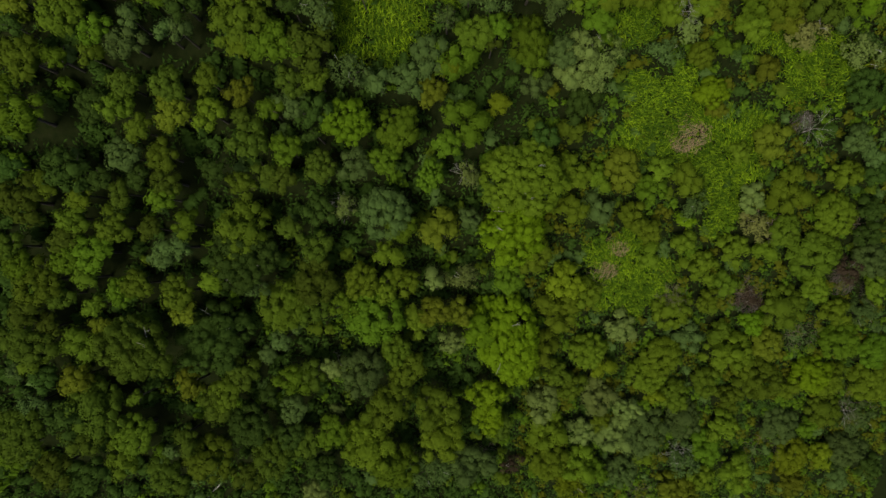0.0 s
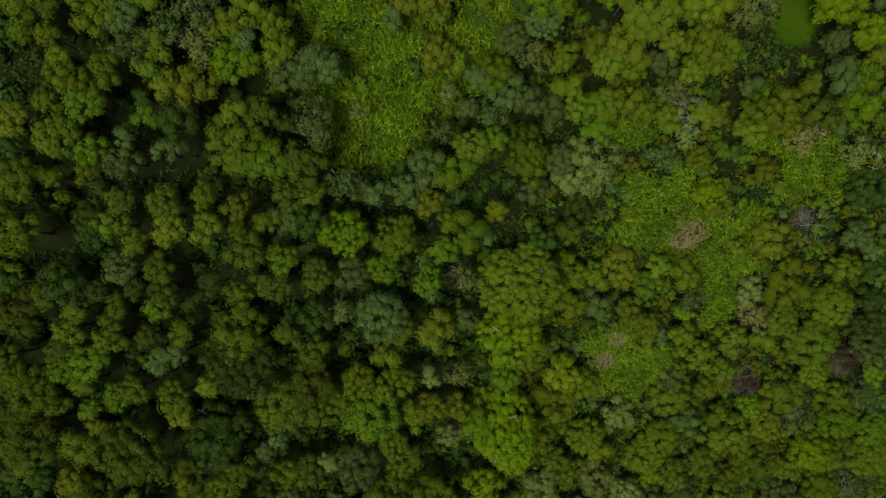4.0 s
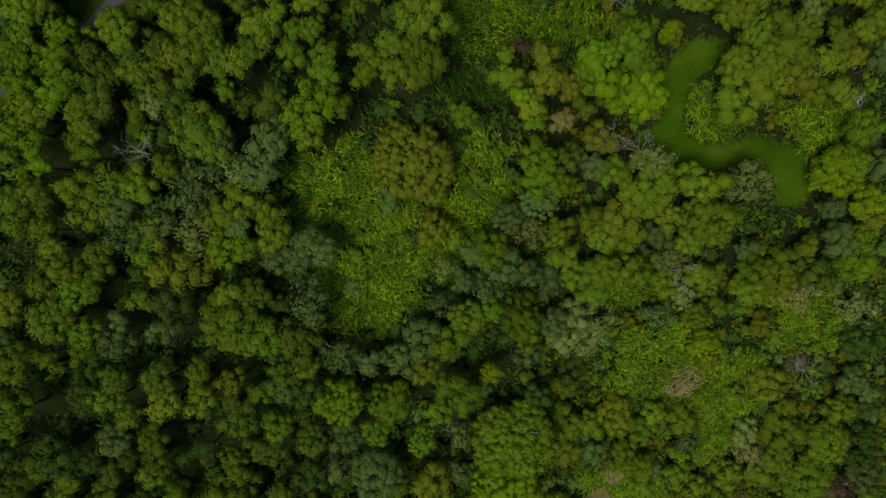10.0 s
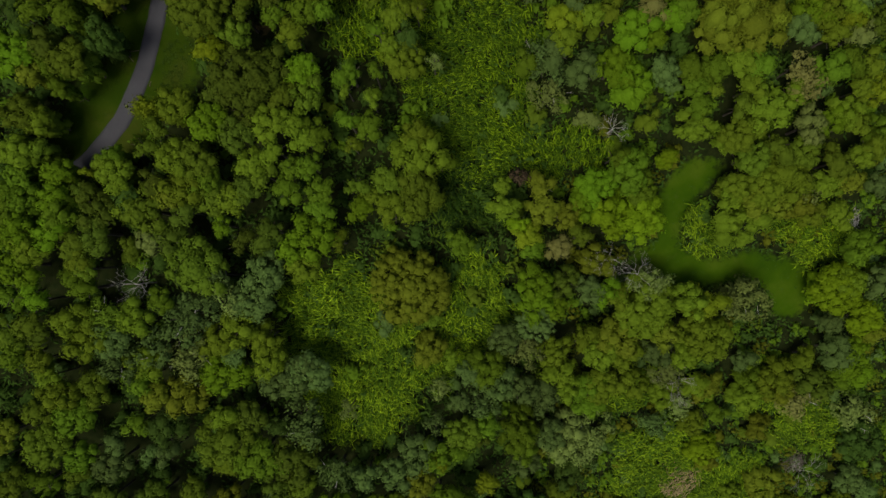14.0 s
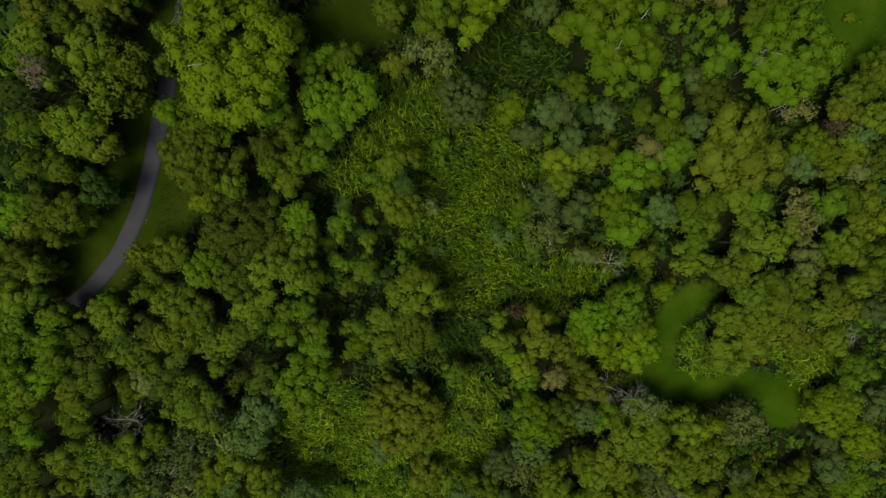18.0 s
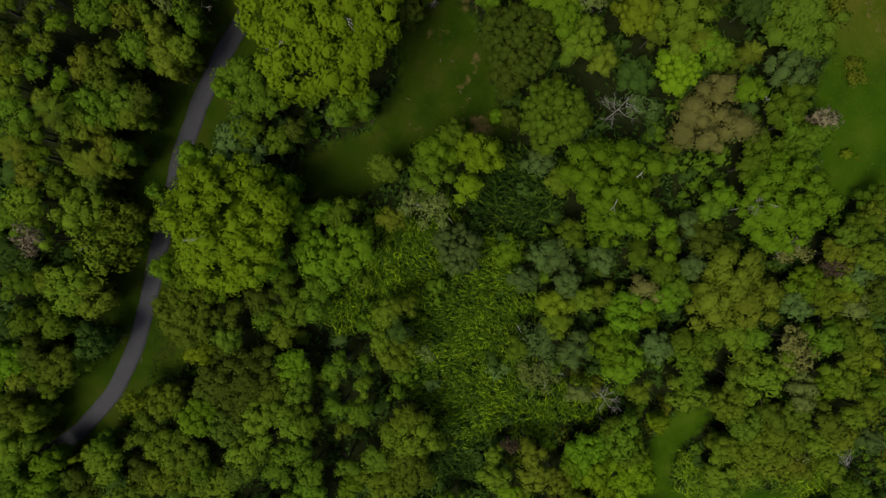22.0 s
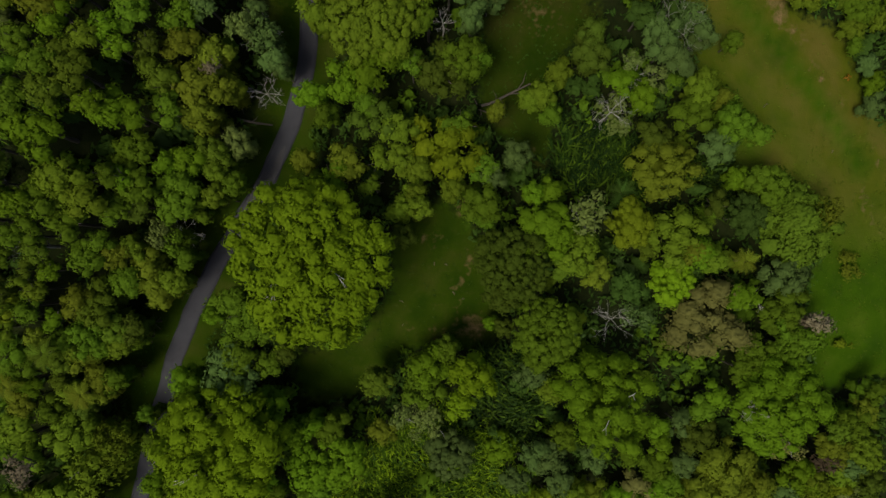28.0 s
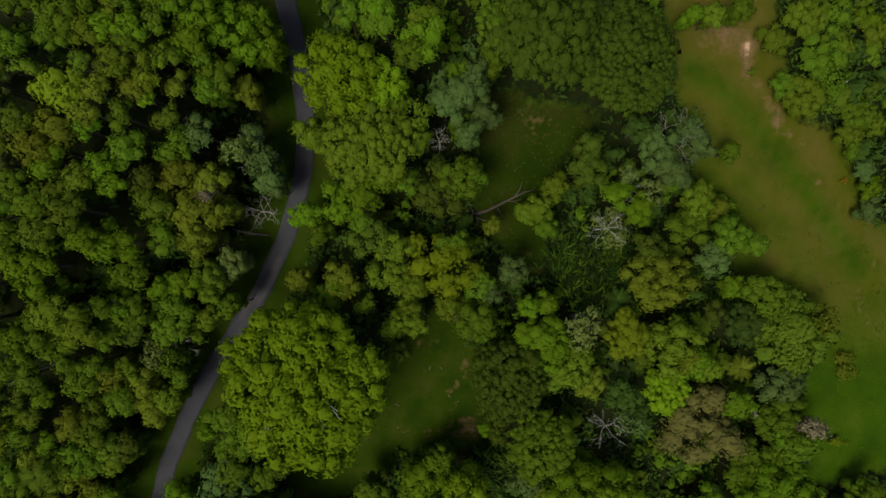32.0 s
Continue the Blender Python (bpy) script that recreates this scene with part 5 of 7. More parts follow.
tree(26.1, 18.7, 1.9, 6.0, "k", "c")
tree(-35.3, 18.8, 2.6, 8.0, "w", "c")
tree(51.5, 18.9, 2.3, 6.6, "e", "c")
tree(47.3, 18.9, 1.9, 6.4, "y", "c")
tree(18.8, 19.0, 1.8, 6.0, "q", "c")
tree(38.4, 19.1, 2.0, 6.1, "w", "c")
tree(-25.2, 19.2, 1.5, 7.8, "k", "c")
tree(23.7, 19.2, 1.9, 6.0, "t", "c")
tree(-13.0, 19.6, 1.5, 7.5, "g", "c")
tree(27.3, 19.7, 1.8, 5.9, "g", "c")
tree(-15.8, 19.7, 2.1, 8.0, "g", "c")
tree(-22.4, 19.8, 1.5, 7.8, "k", "c")
tree(44.4, 19.8, 2.3, 6.5, "q", "c")
tree(-36.7, 20.0, 2.6, 8.0, "q", "c")
tree(-41.7, 20.0, 1.7, 7.5, "g", "c")
tree(48.0, 20.0, 1.7, 6.3, "q", "c")
tree(42.8, 20.3, 2.3, 6.4, "k", "c")
tree(14.6, 20.5, 1.8, 6.1, "b", "c")
tree(9.5, 20.5, 1.6, 6.1, "b", "c")
tree(-38.4, 20.5, 1.7, 7.5, "q", "c")
tree(-10.6, 20.9, 1.8, 7.7, "g", "c")
tree(-24.0, 21.1, 2.6, 8.6, "k", "c")
tree(33.2, 21.2, 4.6, 7.8, "w", "c")
tree(-27.5, 21.6, 1.6, 7.7, "k", "c")
tree(48.9, 21.6, 2.0, 6.4, "b", "c")
tree(25.7, 21.7, 1.9, 5.9, "g", "c")
tree(46.1, 22.3, 1.6, 6.3, "n", "r")
tree(29.0, 22.3, 1.6, 5.9, "b", "c")
tree(-17.3, 22.8, 2.3, 8.3, "k", "c")
tree(50.7, 23.0, 2.3, 6.5, "q", "c")
tree(23.0, 23.0, 1.8, 5.9, "g", "c")
tree(18.4, 23.0, 1.8, 5.9, "b", "c")
tree(13.2, 23.1, 1.9, 6.1, "b", "c")
tree(11.3, 23.1, 2.2, 6.1, "b", "c")
tree(-12.2, 23.4, 2.3, 8.1, "k", "c")
tree(-41.7, 23.5, 1.7, 7.4, "d", "c")
tree(46.4, 23.7, 2.3, 6.5, "w", "c")
tree(8.1, 23.7, 2.0, 4.0, "k", "c")
tree(2.2, 23.8, 2.7, 6.5, "b", "u")
tree(-9.3, 24.0, 2.9, 8.2, "k", "c")
tree(25.8, 24.3, 1.6, 5.9, "k", "c")
tree(40.9, 24.3, 1.9, 6.2, "t", "r")
tree(-38.1, 24.6, 1.4, 10.1, "p", "r")
tree(-33.1, 24.6, 3.4, 8.3, "q", "r")
tree(-38.6, 24.9, 1.4, 7.1, "q", "c")
tree(14.8, 25.6, 1.7, 5.9, "g", "c")
tree(30.0, 25.6, 2.2, 6.0, "e", "c")
tree(46.9, 25.7, 1.6, 6.2, "o", "c")
tree(-27.8, 26.3, 1.1, 7.2, "o", "c")
tree(-40.8, 26.3, 1.9, 7.5, "g", "c")
tree(-30.7, 26.3, 2.2, 7.9, "q", "r")
tree(-19.7, 26.5, 6.2, 13.2, "l", "c")
tree(-39.3, 26.9, 1.4, 7.1, "q", "c")
tree(-4.7, 26.9, 1.5, 7.1, "w", "c")
tree(25.3, 26.9, 1.4, 5.9, "k", "c")
tree(27.9, 26.9, 1.6, 5.9, "b", "c")
tree(-13.8, 26.9, 1.7, 7.9, "k", "c")
tree(48.7, 27.0, 2.3, 6.4, "g", "c")
tree(-34.6, 27.2, 2.5, 7.9, "q", "c")
tree(-9.8, 27.5, 1.8, 7.5, "g", "c")
tree(-12.1, 27.5, 1.7, 7.7, "k", "c")
tree(-24.6, 28.1, 2.0, 8.2, "k", "c")
tree(50.1, 28.3, 1.6, 5.9, "w", "c")
tree(-0.5, 28.4, 2.4, 7.2, "s", "r")
tree(-39.4, 28.6, 1.9, 7.5, "q", "c")
tree(-2.9, 28.7, 1.2, 6.9, "s", "r")
tree(30.3, 28.9, 1.8, 6.0, "g", "c")
tree(-27.4, 29.2, 1.1, 7.5, "g", "c")
tree(38.3, 29.6, 5.3, 9.0, "k", "c")
tree(-16.3, 29.8, 2.5, 8.5, "k", "c")
tree(-36.1, 30.0, 1.6, 7.5, "g", "c")
tree(31.8, 30.1, 1.6, 6.1, "k", "c")
tree(3.1, 30.2, 1.7, 8.9, "l", "c")
tree(-33.1, 30.3, 1.4, 7.5, "e", "c")
tree(50.5, 30.3, 1.9, 6.0, "g", "c")
tree(18.3, 30.4, 5.9, 10.6, "k", "c")
tree(-38.5, 30.8, 1.4, 7.3, "w", "c")
tree(13.0, 31.2, 1.7, 6.7, "q", "c")
tree(-31.5, 31.4, 1.1, 7.4, "w", "c")
tree(-22.3, 31.5, 1.6, 8.0, "k", "c")
tree(-0.5, 31.7, 2.1, 7.3, "g", "c")
tree(-33.6, 31.9, 1.4, 7.6, "q", "c")
tree(-5.2, 32.2, 1.7, 7.2, "o", "c")
tree(-23.6, 32.6, 1.7, 8.0, "k", "c")
tree(-34.7, 32.7, 1.1, 7.3, "o", "c")
tree(-37.4, 32.9, 1.5, 7.5, "k", "c")
tree(10.5, 33.0, 1.8, 7.2, "b", "c")
tree(-31.2, 33.0, 1.4, 7.7, "w", "c")
tree(-30.1, 33.0, 1.4, 7.8, "g", "c")
tree(34.3, 33.3, 1.7, 6.3, "g", "c")
tree(-19.1, 33.5, 2.7, 8.5, "b", "c")
tree(4.4, 33.5, 2.5, 10.7, "l", "c")
tree(0.0, 33.7, 2.6, 7.7, "k", "c")
tree(-15.7, 34.4, 1.4, 7.7, "g", "c")
tree(-38.8, 34.5, 1.5, 7.4, "g", "c")
tree(-37.4, 34.8, 1.3, 7.4, "g", "c")
tree(-34.2, 35.1, 1.6, 7.7, "o", "c")
tree(-32.8, 35.1, 1.6, 7.8, "w", "c")
tree(35.4, 35.2, 2.2, 6.5, "g", "c")
tree(-18.3, 35.4, 1.9, 8.1, "g", "c")
tree(48.3, 35.5, 0.7, 1.2, "y", "c")
tree(-14.0, 35.5, 1.4, 7.6, "e", "c")
tree(1.8, 35.8, 1.6, 6.9, "g", "c")
tree(39.3, 35.8, 2.2, 6.5, "g", "c")
tree(-33.3, 36.2, 1.3, 7.6, "q", "c")
tree(-38.3, 36.2, 1.6, 7.5, "g", "c")
tree(-30.8, 36.3, 1.4, 7.7, "g", "c")
tree(-29.1, 36.3, 1.4, 7.8, "q", "c")
tree(41.2, 36.5, 1.8, 6.4, "g", "c")
tree(-33.8, 36.9, 1.3, 7.6, "g", "c")
tree(-32.0, 37.2, 2.1, 7.9, "g", "c")
tree(-35.7, 37.3, 1.1, 7.4, "w", "c")
tree(-9.6, 37.5, 1.6, 7.4, "g", "c")
tree(-18.8, 37.6, 1.4, 7.8, "g", "c")
tree(11.9, 37.6, 3.5, 8.6, "g", "u")
tree(7.7, 37.8, 1.2, 5.2, "e", "c")
tree(-40.4, 37.8, 1.9, 6.4, "o", "c")
tree(-29.6, 37.9, 1.5, 7.8, "o", "c")
tree(-28.2, 37.9, 1.6, 7.8, "e", "c")
tree(38.4, 38.0, 1.6, 6.4, "g", "c")
tree(6.3, 38.1, 0.9, 3.9, "k", "c")
tree(-7.4, 38.2, 1.6, 7.3, "g", "c")
tree(-16.1, 38.2, 1.7, 7.9, "g", "c")
tree(42.1, 38.4, 1.6, 6.2, "p", "r")
tree(30.1, 38.4, 4.3, 6.8, "t", "c")
tree(-38.2, 38.4, 1.5, 7.4, "q", "c")
tree(21.7, 39.2, 1.7, 6.1, "b", "r")
tree(-33.8, 39.2, 1.3, 7.5, "k", "c")
tree(-20.6, 39.2, 1.1, 7.7, "k", "c")
tree(-18.1, 39.2, 2.2, 8.1, "g", "c")
tree(38.0, 40.1, 2.7, 6.7, "g", "c")
tree(-35.6, 40.2, 1.5, 7.5, "g", "c")
tree(-38.7, 40.3, 2.4, 7.4, "y", "c")
tree(-31.0, 40.3, 2.4, 7.8, "o", "c")
tree(-37.2, 40.4, 1.0, 7.4, "g", "c")
tree(-32.2, 40.7, 1.6, 7.6, "w", "c")
tree(-19.1, 40.8, 1.6, 7.8, "g", "c")
tree(-25.4, 41.2, 1.4, 7.7, "w", "c")
tree(33.5, 41.2, 1.7, 6.4, "k", "c")
tree(7.1, 41.2, 2.0, 8.1, "h", "c")
tree(-34.6, 41.7, 1.0, 7.4, "q", "c")
tree(-37.2, 41.8, 1.1, 7.4, "e", "c")
tree(21.0, 42.1, 1.9, 5.8, "d", "c")
tree(-25.8, 42.2, 1.6, 7.7, "w", "c")
tree(-24.3, 42.5, 1.6, 7.7, "q", "c")
tree(-35.6, 42.6, 0.9, 7.4, "q", "c")
tree(-28.2, 42.6, 1.9, 7.7, "g", "c")
tree(25.4, 42.9, 2.3, 6.3, "l", "u")
tree(37.7, 43.4, 2.3, 6.7, "b", "c")
tree(-33.2, 43.5, 1.1, 7.5, "k", "c")
tree(17.0, 43.7, 1.8, 6.5, "w", "c")
tree(-34.7, 43.7, 1.2, 7.5, "o", "c")
tree(-26.2, 44.2, 1.9, 7.6, "w", "c")
tree(13.4, 44.4, 1.3, 6.6, "o", "c")
tree(-10.8, 44.5, 7.3, 13.9, "l", "c")
tree(8.1, 44.5, 4.1, 8.6, "h", "u")
tree(48.2, 44.6, 1.9, 1.4, "w", "r")
tree(-30.7, 44.7, 1.8, 7.6, "g", "c")
tree(-36.4, 44.7, 1.2, 7.5, "g", "c")
tree(-23.2, 44.9, 1.3, 7.5, "g", "c")
tree(-28.7, 45.0, 1.6, 7.6, "w", "c")
tree(29.8, 45.0, 1.3, 6.1, "q", "c")
tree(-39.1, 45.4, 1.9, 7.4, "g", "c")
tree(25.6, 45.4, 1.7, 6.1, "q", "c")
tree(14.9, 45.5, 2.3, 7.0, "q", "c")
tree(-33.6, 45.6, 1.4, 7.6, "o", "c")
tree(-27.4, 45.6, 1.3, 7.5, "q", "c")
tree(28.1, 45.8, 1.8, 6.2, "k", "c")
tree(27.8, 46.1, 1.6, 6.1, "w", "c")
tree(-29.6, 46.2, 1.3, 7.5, "g", "c")
tree(-23.8, 46.4, 1.6, 7.5, "g", "r")
tree(-35.1, 46.5, 1.2, 7.6, "g", "c")
tree(22.5, 46.5, 1.4, 5.9, "o", "c")
tree(-25.0, 47.1, 1.6, 7.5, "s", "r")
tree(-2.8, 47.2, 1.4, 7.7, "e", "c")
tree(-33.7, 47.2, 1.4, 7.6, "g", "c")
tree(-31.4, 47.6, 2.0, 7.7, "g", "c")
tree(-37.6, 47.8, 2.1, 7.9, "g", "c")
tree(11.5, 47.9, 3.0, 7.8, "k", "u")
tree(-28.2, 48.3, 0.9, 7.3, "g", "c")
tree(25.2, 48.4, 3.2, 6.8, "q", "c")
tree(-32.7, 48.5, 0.6, 7.4, "k", "c")
tree(20.4, 48.9, 2.7, 6.5, "y", "u")
tree(5.5, 49.2, 1.4, 7.5, "g", "c")
tree(-34.3, 49.2, 1.4, 7.7, "k", "c")
tree(39.1, 49.3, 4.7, 6.8, "o", "c")
tree(-32.7, 49.4, 1.9, 7.8, "g", "c")
tree(-27.7, 49.5, 1.5, 7.5, "g", "u")
tree(-26.4, 49.5, 1.3, 7.4, "e", "c")
tree(-22.4, 49.5, 1.6, 7.4, "g", "c")
tree(-30.9, 49.7, 2.4, 7.8, "q", "c")
tree(-2.8, 49.8, 1.9, 7.8, "q", "c")
tree(-1.2, 49.9, 1.5, 7.8, "q", "c")
tree(33.0, 49.9, 2.0, 6.5, "d", "u")
tree(-29.5, 50.1, 2.0, 8.5, "q", "c")
tree(15.5, 50.3, 2.0, 8.6, "s", "r")
tree(-23.3, 50.4, 2.4, 8.5, "g", "c")
tree(-19.8, 50.5, 1.2, 8.5, "q", "c")
tree(-36.9, 50.5, 2.1, 8.0, "k", "c")
tree(4.9, 50.7, 2.2, 8.0, "g", "c")
tree(-34.7, 50.8, 1.2, 8.5, "g", "c")
tree(42.2, 50.9, 1.6, 6.4, "w", "r")
tree(29.9, 51.1, 1.5, 6.0, "e", "c")
tree(-25.9, 51.4, 1.8, 8.5, "g", "c")
tree(-30.5, 51.4, 1.7, 8.5, "q", "c")
tree(-1.8, 51.5, 1.4, 7.7, "q", "c")
tree(-18.0, 51.6, 1.2, 8.5, "g", "c")
tree(10.1, 51.7, 1.3, 6.8, "k", "c")
tree(-26.5, 51.7, 1.0, 8.5, "k", "c")
tree(-27.8, 51.8, 1.2, 8.5, "g", "c")
tree(-5.6, 51.9, 1.4, 7.5, "g", "c")
tree(2.1, 51.9, 1.6, 7.8, "q", "c")
tree(11.9, 52.1, 1.4, 6.7, "k", "c")
tree(-9.3, 52.2, 2.2, 7.5, "k", "c")
tree(-19.5, 52.5, 1.2, 8.5, "q", "c")
tree(6.0, 53.0, 1.4, 7.3, "b", "c")
tree(-23.5, 53.3, 1.3, 8.5, "k", "c")
tree(35.1, 53.4, 2.3, 6.4, "g", "c")
tree(-35.1, 53.4, 2.4, 9.0, "e", "c")
tree(-21.9, 53.6, 1.6, 8.5, "k", "c")
tree(-1.5, 53.6, 1.6, 7.7, "q", "c")
tree(32.3, 53.9, 1.6, 5.1, "k", "c")
tree(4.9, 54.0, 1.6, 7.5, "g", "c")
tree(-8.2, 54.1, 1.9, 7.4, "w", "c")
tree(-12.0, 54.2, 1.3, 7.1, "w", "c")
tree(-26.4, 54.2, 1.7, 6.3, "g", "c")
tree(-5.0, 54.2, 1.5, 7.5, "q", "c")
tree(-19.9, 54.3, 2.1, 8.2, "o", "c")
tree(23.9, 54.5, 3.6, 7.0, "w", "c")
tree(-3.1, 54.6, 1.4, 7.5, "q", "c")
tree(-31.8, 55.1, 2.6, 7.6, "k", "c")
tree(8.3, 55.3, 1.6, 7.0, "b", "c")
tree(1.0, 55.5, 3.4, 8.0, "f", "c")
tree(-18.1, 55.5, 1.7, 7.1, "s", "c")
tree(29.4, 56.9, 2.0, 6.4, "b", "c")
tree(-32.8, 57.0, 1.6, 8.5, "g", "c")
tree(-26.7, 57.1, 1.7, 8.5, "k", "c")
tree(-25.7, 57.2, 1.5, 8.5, "k", "c")
tree(-3.1, 57.2, 1.9, 7.6, "q", "c")
tree(-27.7, 57.6, 1.4, 8.5, "k", "c")
tree(-23.1, 57.7, 1.5, 8.5, "g", "c")
tree(22.6, 57.8, 2.0, 6.1, "e", "c")
tree(-21.0, 57.8, 2.1, 8.5, "w", "c")
tree(2.8, 57.9, 1.9, 7.7, "g", "c")
tree(-30.3, 57.9, 1.6, 8.5, "o", "c")
tree(-5.3, 58.2, 2.2, 7.5, "e", "c")
tree(33.9, 58.6, 1.5, 5.5, "g", "c")
tree(-10.1, 58.6, 1.5, 7.1, "g", "c")
tree(30.9, 59.1, 2.3, 6.6, "g", "c")
tree(-33.1, 59.2, 1.6, 8.5, "g", "c")
tree(-6.4, 59.3, 1.3, 7.1, "g", "c")
tree(-36.4, 59.4, 2.3, 8.1, "g", "c")
tree(6.2, 59.6, 1.1, 5.9, "w", "c")
tree(-29.0, 59.8, 2.3, 8.5, "o", "c")
tree(12.0, 59.8, 1.4, 5.5, "g", "c")
tree(18.3, 60.0, 2.0, 6.0, "s", "r")
tree(26.6, 60.2, 2.3, 6.4, "g", "c")
tree(-30.5, 60.2, 1.6, 8.5, "g", "c")
tree(-11.4, 60.2, 1.5, 7.1, "k", "c")
tree(-23.1, 60.2, 2.2, 8.5, "o", "c")
tree(-21.2, 60.3, 2.0, 8.5, "w", "c")
tree(-19.1, 60.4, 2.1, 8.5, "w", "c")
tree(9.6, 60.9, 1.2, 5.3, "q", "c")
tree(-7.9, 61.3, 2.1, 7.5, "k", "c")
tree(10.7, 61.4, 1.7, 6.0, "q", "c")
tree(-31.7, 61.5, 1.3, 8.5, "g", "c")
tree(-19.5, 61.7, 1.0, 8.5, "p", "r")
tree(21.2, 61.8, 1.7, 5.9, "k", "c")
tree(-25.4, 61.9, 1.2, 8.5, "k", "c")
tree(-36.8, 62.0, 2.0, 6.5, "s", "r")
tree(30.0, 62.1, 1.2, 4.9, "w", "c")
tree(-27.2, 62.2, 1.2, 8.5, "q", "c")
tree(-6.3, 62.4, 3.4, 8.4, "k", "c")
tree(-14.1, 62.5, 1.1, 7.1, "b", "c")
tree(27.1, 62.5, 1.7, 6.2, "q", "c")
tree(-23.6, 62.5, 1.2, 8.5, "e", "c")
tree(0.8, 62.6, 2.7, 7.9, "e", "c")
tree(48.8, 62.8, 1.8, 2.6, "b", "c")
tree(18.8, 62.8, 1.7, 5.8, "k", "c")
tree(-19.4, 62.9, 1.8, 8.5, "w", "c")
tree(-2.1, 63.1, 1.3, 7.5, "g", "c")
tree(-25.9, 63.2, 1.2, 8.5, "k", "c")
tree(-21.5, 63.2, 1.5, 8.5, "w", "c")
tree(-29.0, 63.3, 1.8, 8.5, "k", "c")
tree(-34.6, 63.4, 2.3, 7.2, "s", "c")
tree(-14.6, 63.5, 1.5, 7.3, "b", "c")
tree(22.3, 63.5, 1.4, 5.8, "s", "r")
tree(27.7, 63.7, 1.4, 5.9, "q", "c")
tree(12.4, 63.7, 1.6, 5.5, "q", "c")
tree(2.7, 63.8, 2.4, 7.8, "g", "c")
tree(4.3, 64.4, 1.6, 7.2, "g", "c")
tree(-32.0, 64.6, 1.1, 8.5, "q", "c")
tree(-30.2, 64.6, 1.8, 8.5, "w", "c")
tree(-24.3, 64.7, 1.6, 8.5, "g", "c")
tree(19.9, 65.2, 1.1, 5.4, "s", "r")
tree(-15.5, 65.2, 1.8, 7.6, "b", "r")
tree(48.6, 65.2, 1.7, 2.6, "k", "c")
tree(24.6, 65.3, 1.6, 6.0, "b", "c")
tree(15.7, 65.5, 2.0, 6.0, "e", "c")
tree(-26.3, 65.8, 1.0, 8.5, "k", "c")
tree(-21.0, 65.8, 2.2, 8.5, "g", "c")
tree(-17.4, 65.8, 1.5, 7.6, "s", "r")
tree(-32.3, 66.1, 1.1, 8.5, "k", "c")
tree(-31.0, 66.3, 1.3, 8.5, "o", "c")
tree(23.3, 66.4, 1.7, 6.0, "b", "c")
tree(-28.8, 66.4, 2.0, 8.5, "w", "c")
tree(-3.7, 66.6, 3.4, 8.9, "q", "u")
tree(-34.3, 66.6, 2.0, 8.6, "o", "c")
tree(-19.6, 66.8, 1.5, 8.5, "b", "c")
tree(47.7, 67.1, 1.5, 2.6, "b", "c")
tree(-6.2, 67.2, 4.1, 9.3, "q", "u")
tree(-26.4, 67.2, 1.3, 8.5, "w", "c")
tree(-16.1, 67.2, 1.0, 7.2, "b", "c")
tree(-24.3, 67.3, 1.4, 8.5, "g", "c")
tree(-0.6, 67.3, 1.9, 8.2, "g", "c")
tree(-10.7, 67.4, 1.8, 7.8, "q", "c")
tree(-21.2, 67.6, 1.4, 8.5, "o", "c")
tree(15.6, 67.7, 1.7, 5.9, "e", "c")
tree(31.0, 68.0, 1.1, 4.6, "g", "c")
tree(22.6, 68.0, 2.3, 6.2, "b", "c")
tree(3.6, 68.1, 1.6, 7.8, "b", "c")
tree(27.4, 68.2, 1.7, 6.1, "b", "c")
tree(-22.4, 68.6, 0.7, 8.5, "l", "c")
tree(-25.5, 68.8, 1.3, 8.5, "w", "c")
tree(-28.1, 68.8, 1.9, 8.5, "y", "c")
tree(-32.5, 68.9, 1.1, 8.5, "g", "c")
tree(-33.9, 69.1, 1.4, 5.7, "s", "c")
tree(-36.6, 69.1, 2.0, 6.9, "d", "c")
tree(-23.0, 69.2, 1.8, 8.5, "w", "c")
tree(46.2, 69.5, 1.6, 2.6, "g", "c")
tree(20.7, 69.6, 1.7, 6.0, "d", "c")
tree(-1.2, 69.8, 1.5, 8.3, "q", "r")
tree(26.1, 69.8, 2.1, 6.2, "b", "r")
tree(-20.5, 70.2, 1.3, 8.5, "w", "c")
tree(-24.9, 70.2, 1.0, 8.5, "o", "c")
tree(5.2, 70.2, 1.6, 8.0, "b", "c")
tree(-30.3, 70.2, 1.3, 8.5, "q", "c")
tree(-3.3, 70.2, 1.3, 8.3, "g", "c")
tree(-18.7, 70.3, 1.5, 8.5, "g", "c")
tree(-22.2, 70.4, 1.2, 8.5, "y", "c")
tree(1.4, 70.5, 1.6, 8.3, "b", "c")
tree(-32.0, 70.6, 1.2, 8.5, "g", "c")
tree(45.4, 70.7, 1.5, 2.6, "q", "c")
tree(-26.2, 70.7, 1.0, 8.5, "o", "c")
tree(-16.3, 70.8, 1.5, 7.6, "w", "c")
tree(-24.2, 71.1, 1.3, 8.5, "q", "c")
tree(-34.0, 71.2, 2.0, 8.6, "e", "c")
tree(-22.5, 71.4, 1.3, 8.5, "q", "c")
tree(-18.2, 71.5, 2.0, 8.5, "g", "c")
tree(3.0, 71.6, 1.8, 8.5, "b", "c")
tree(-31.4, 71.8, 1.5, 8.5, "g", "c")
tree(-21.4, 71.9, 1.3, 8.5, "q", "c")
tree(-36.6, 72.0, 2.0, 6.5, "d", "c")
tree(48.7, 72.0, 1.5, 2.6, "q", "c")
tree(-4.3, 72.1, 2.1, 8.9, "l", "c")
tree(-20.4, 72.2, 0.7, 8.5, "k", "c")
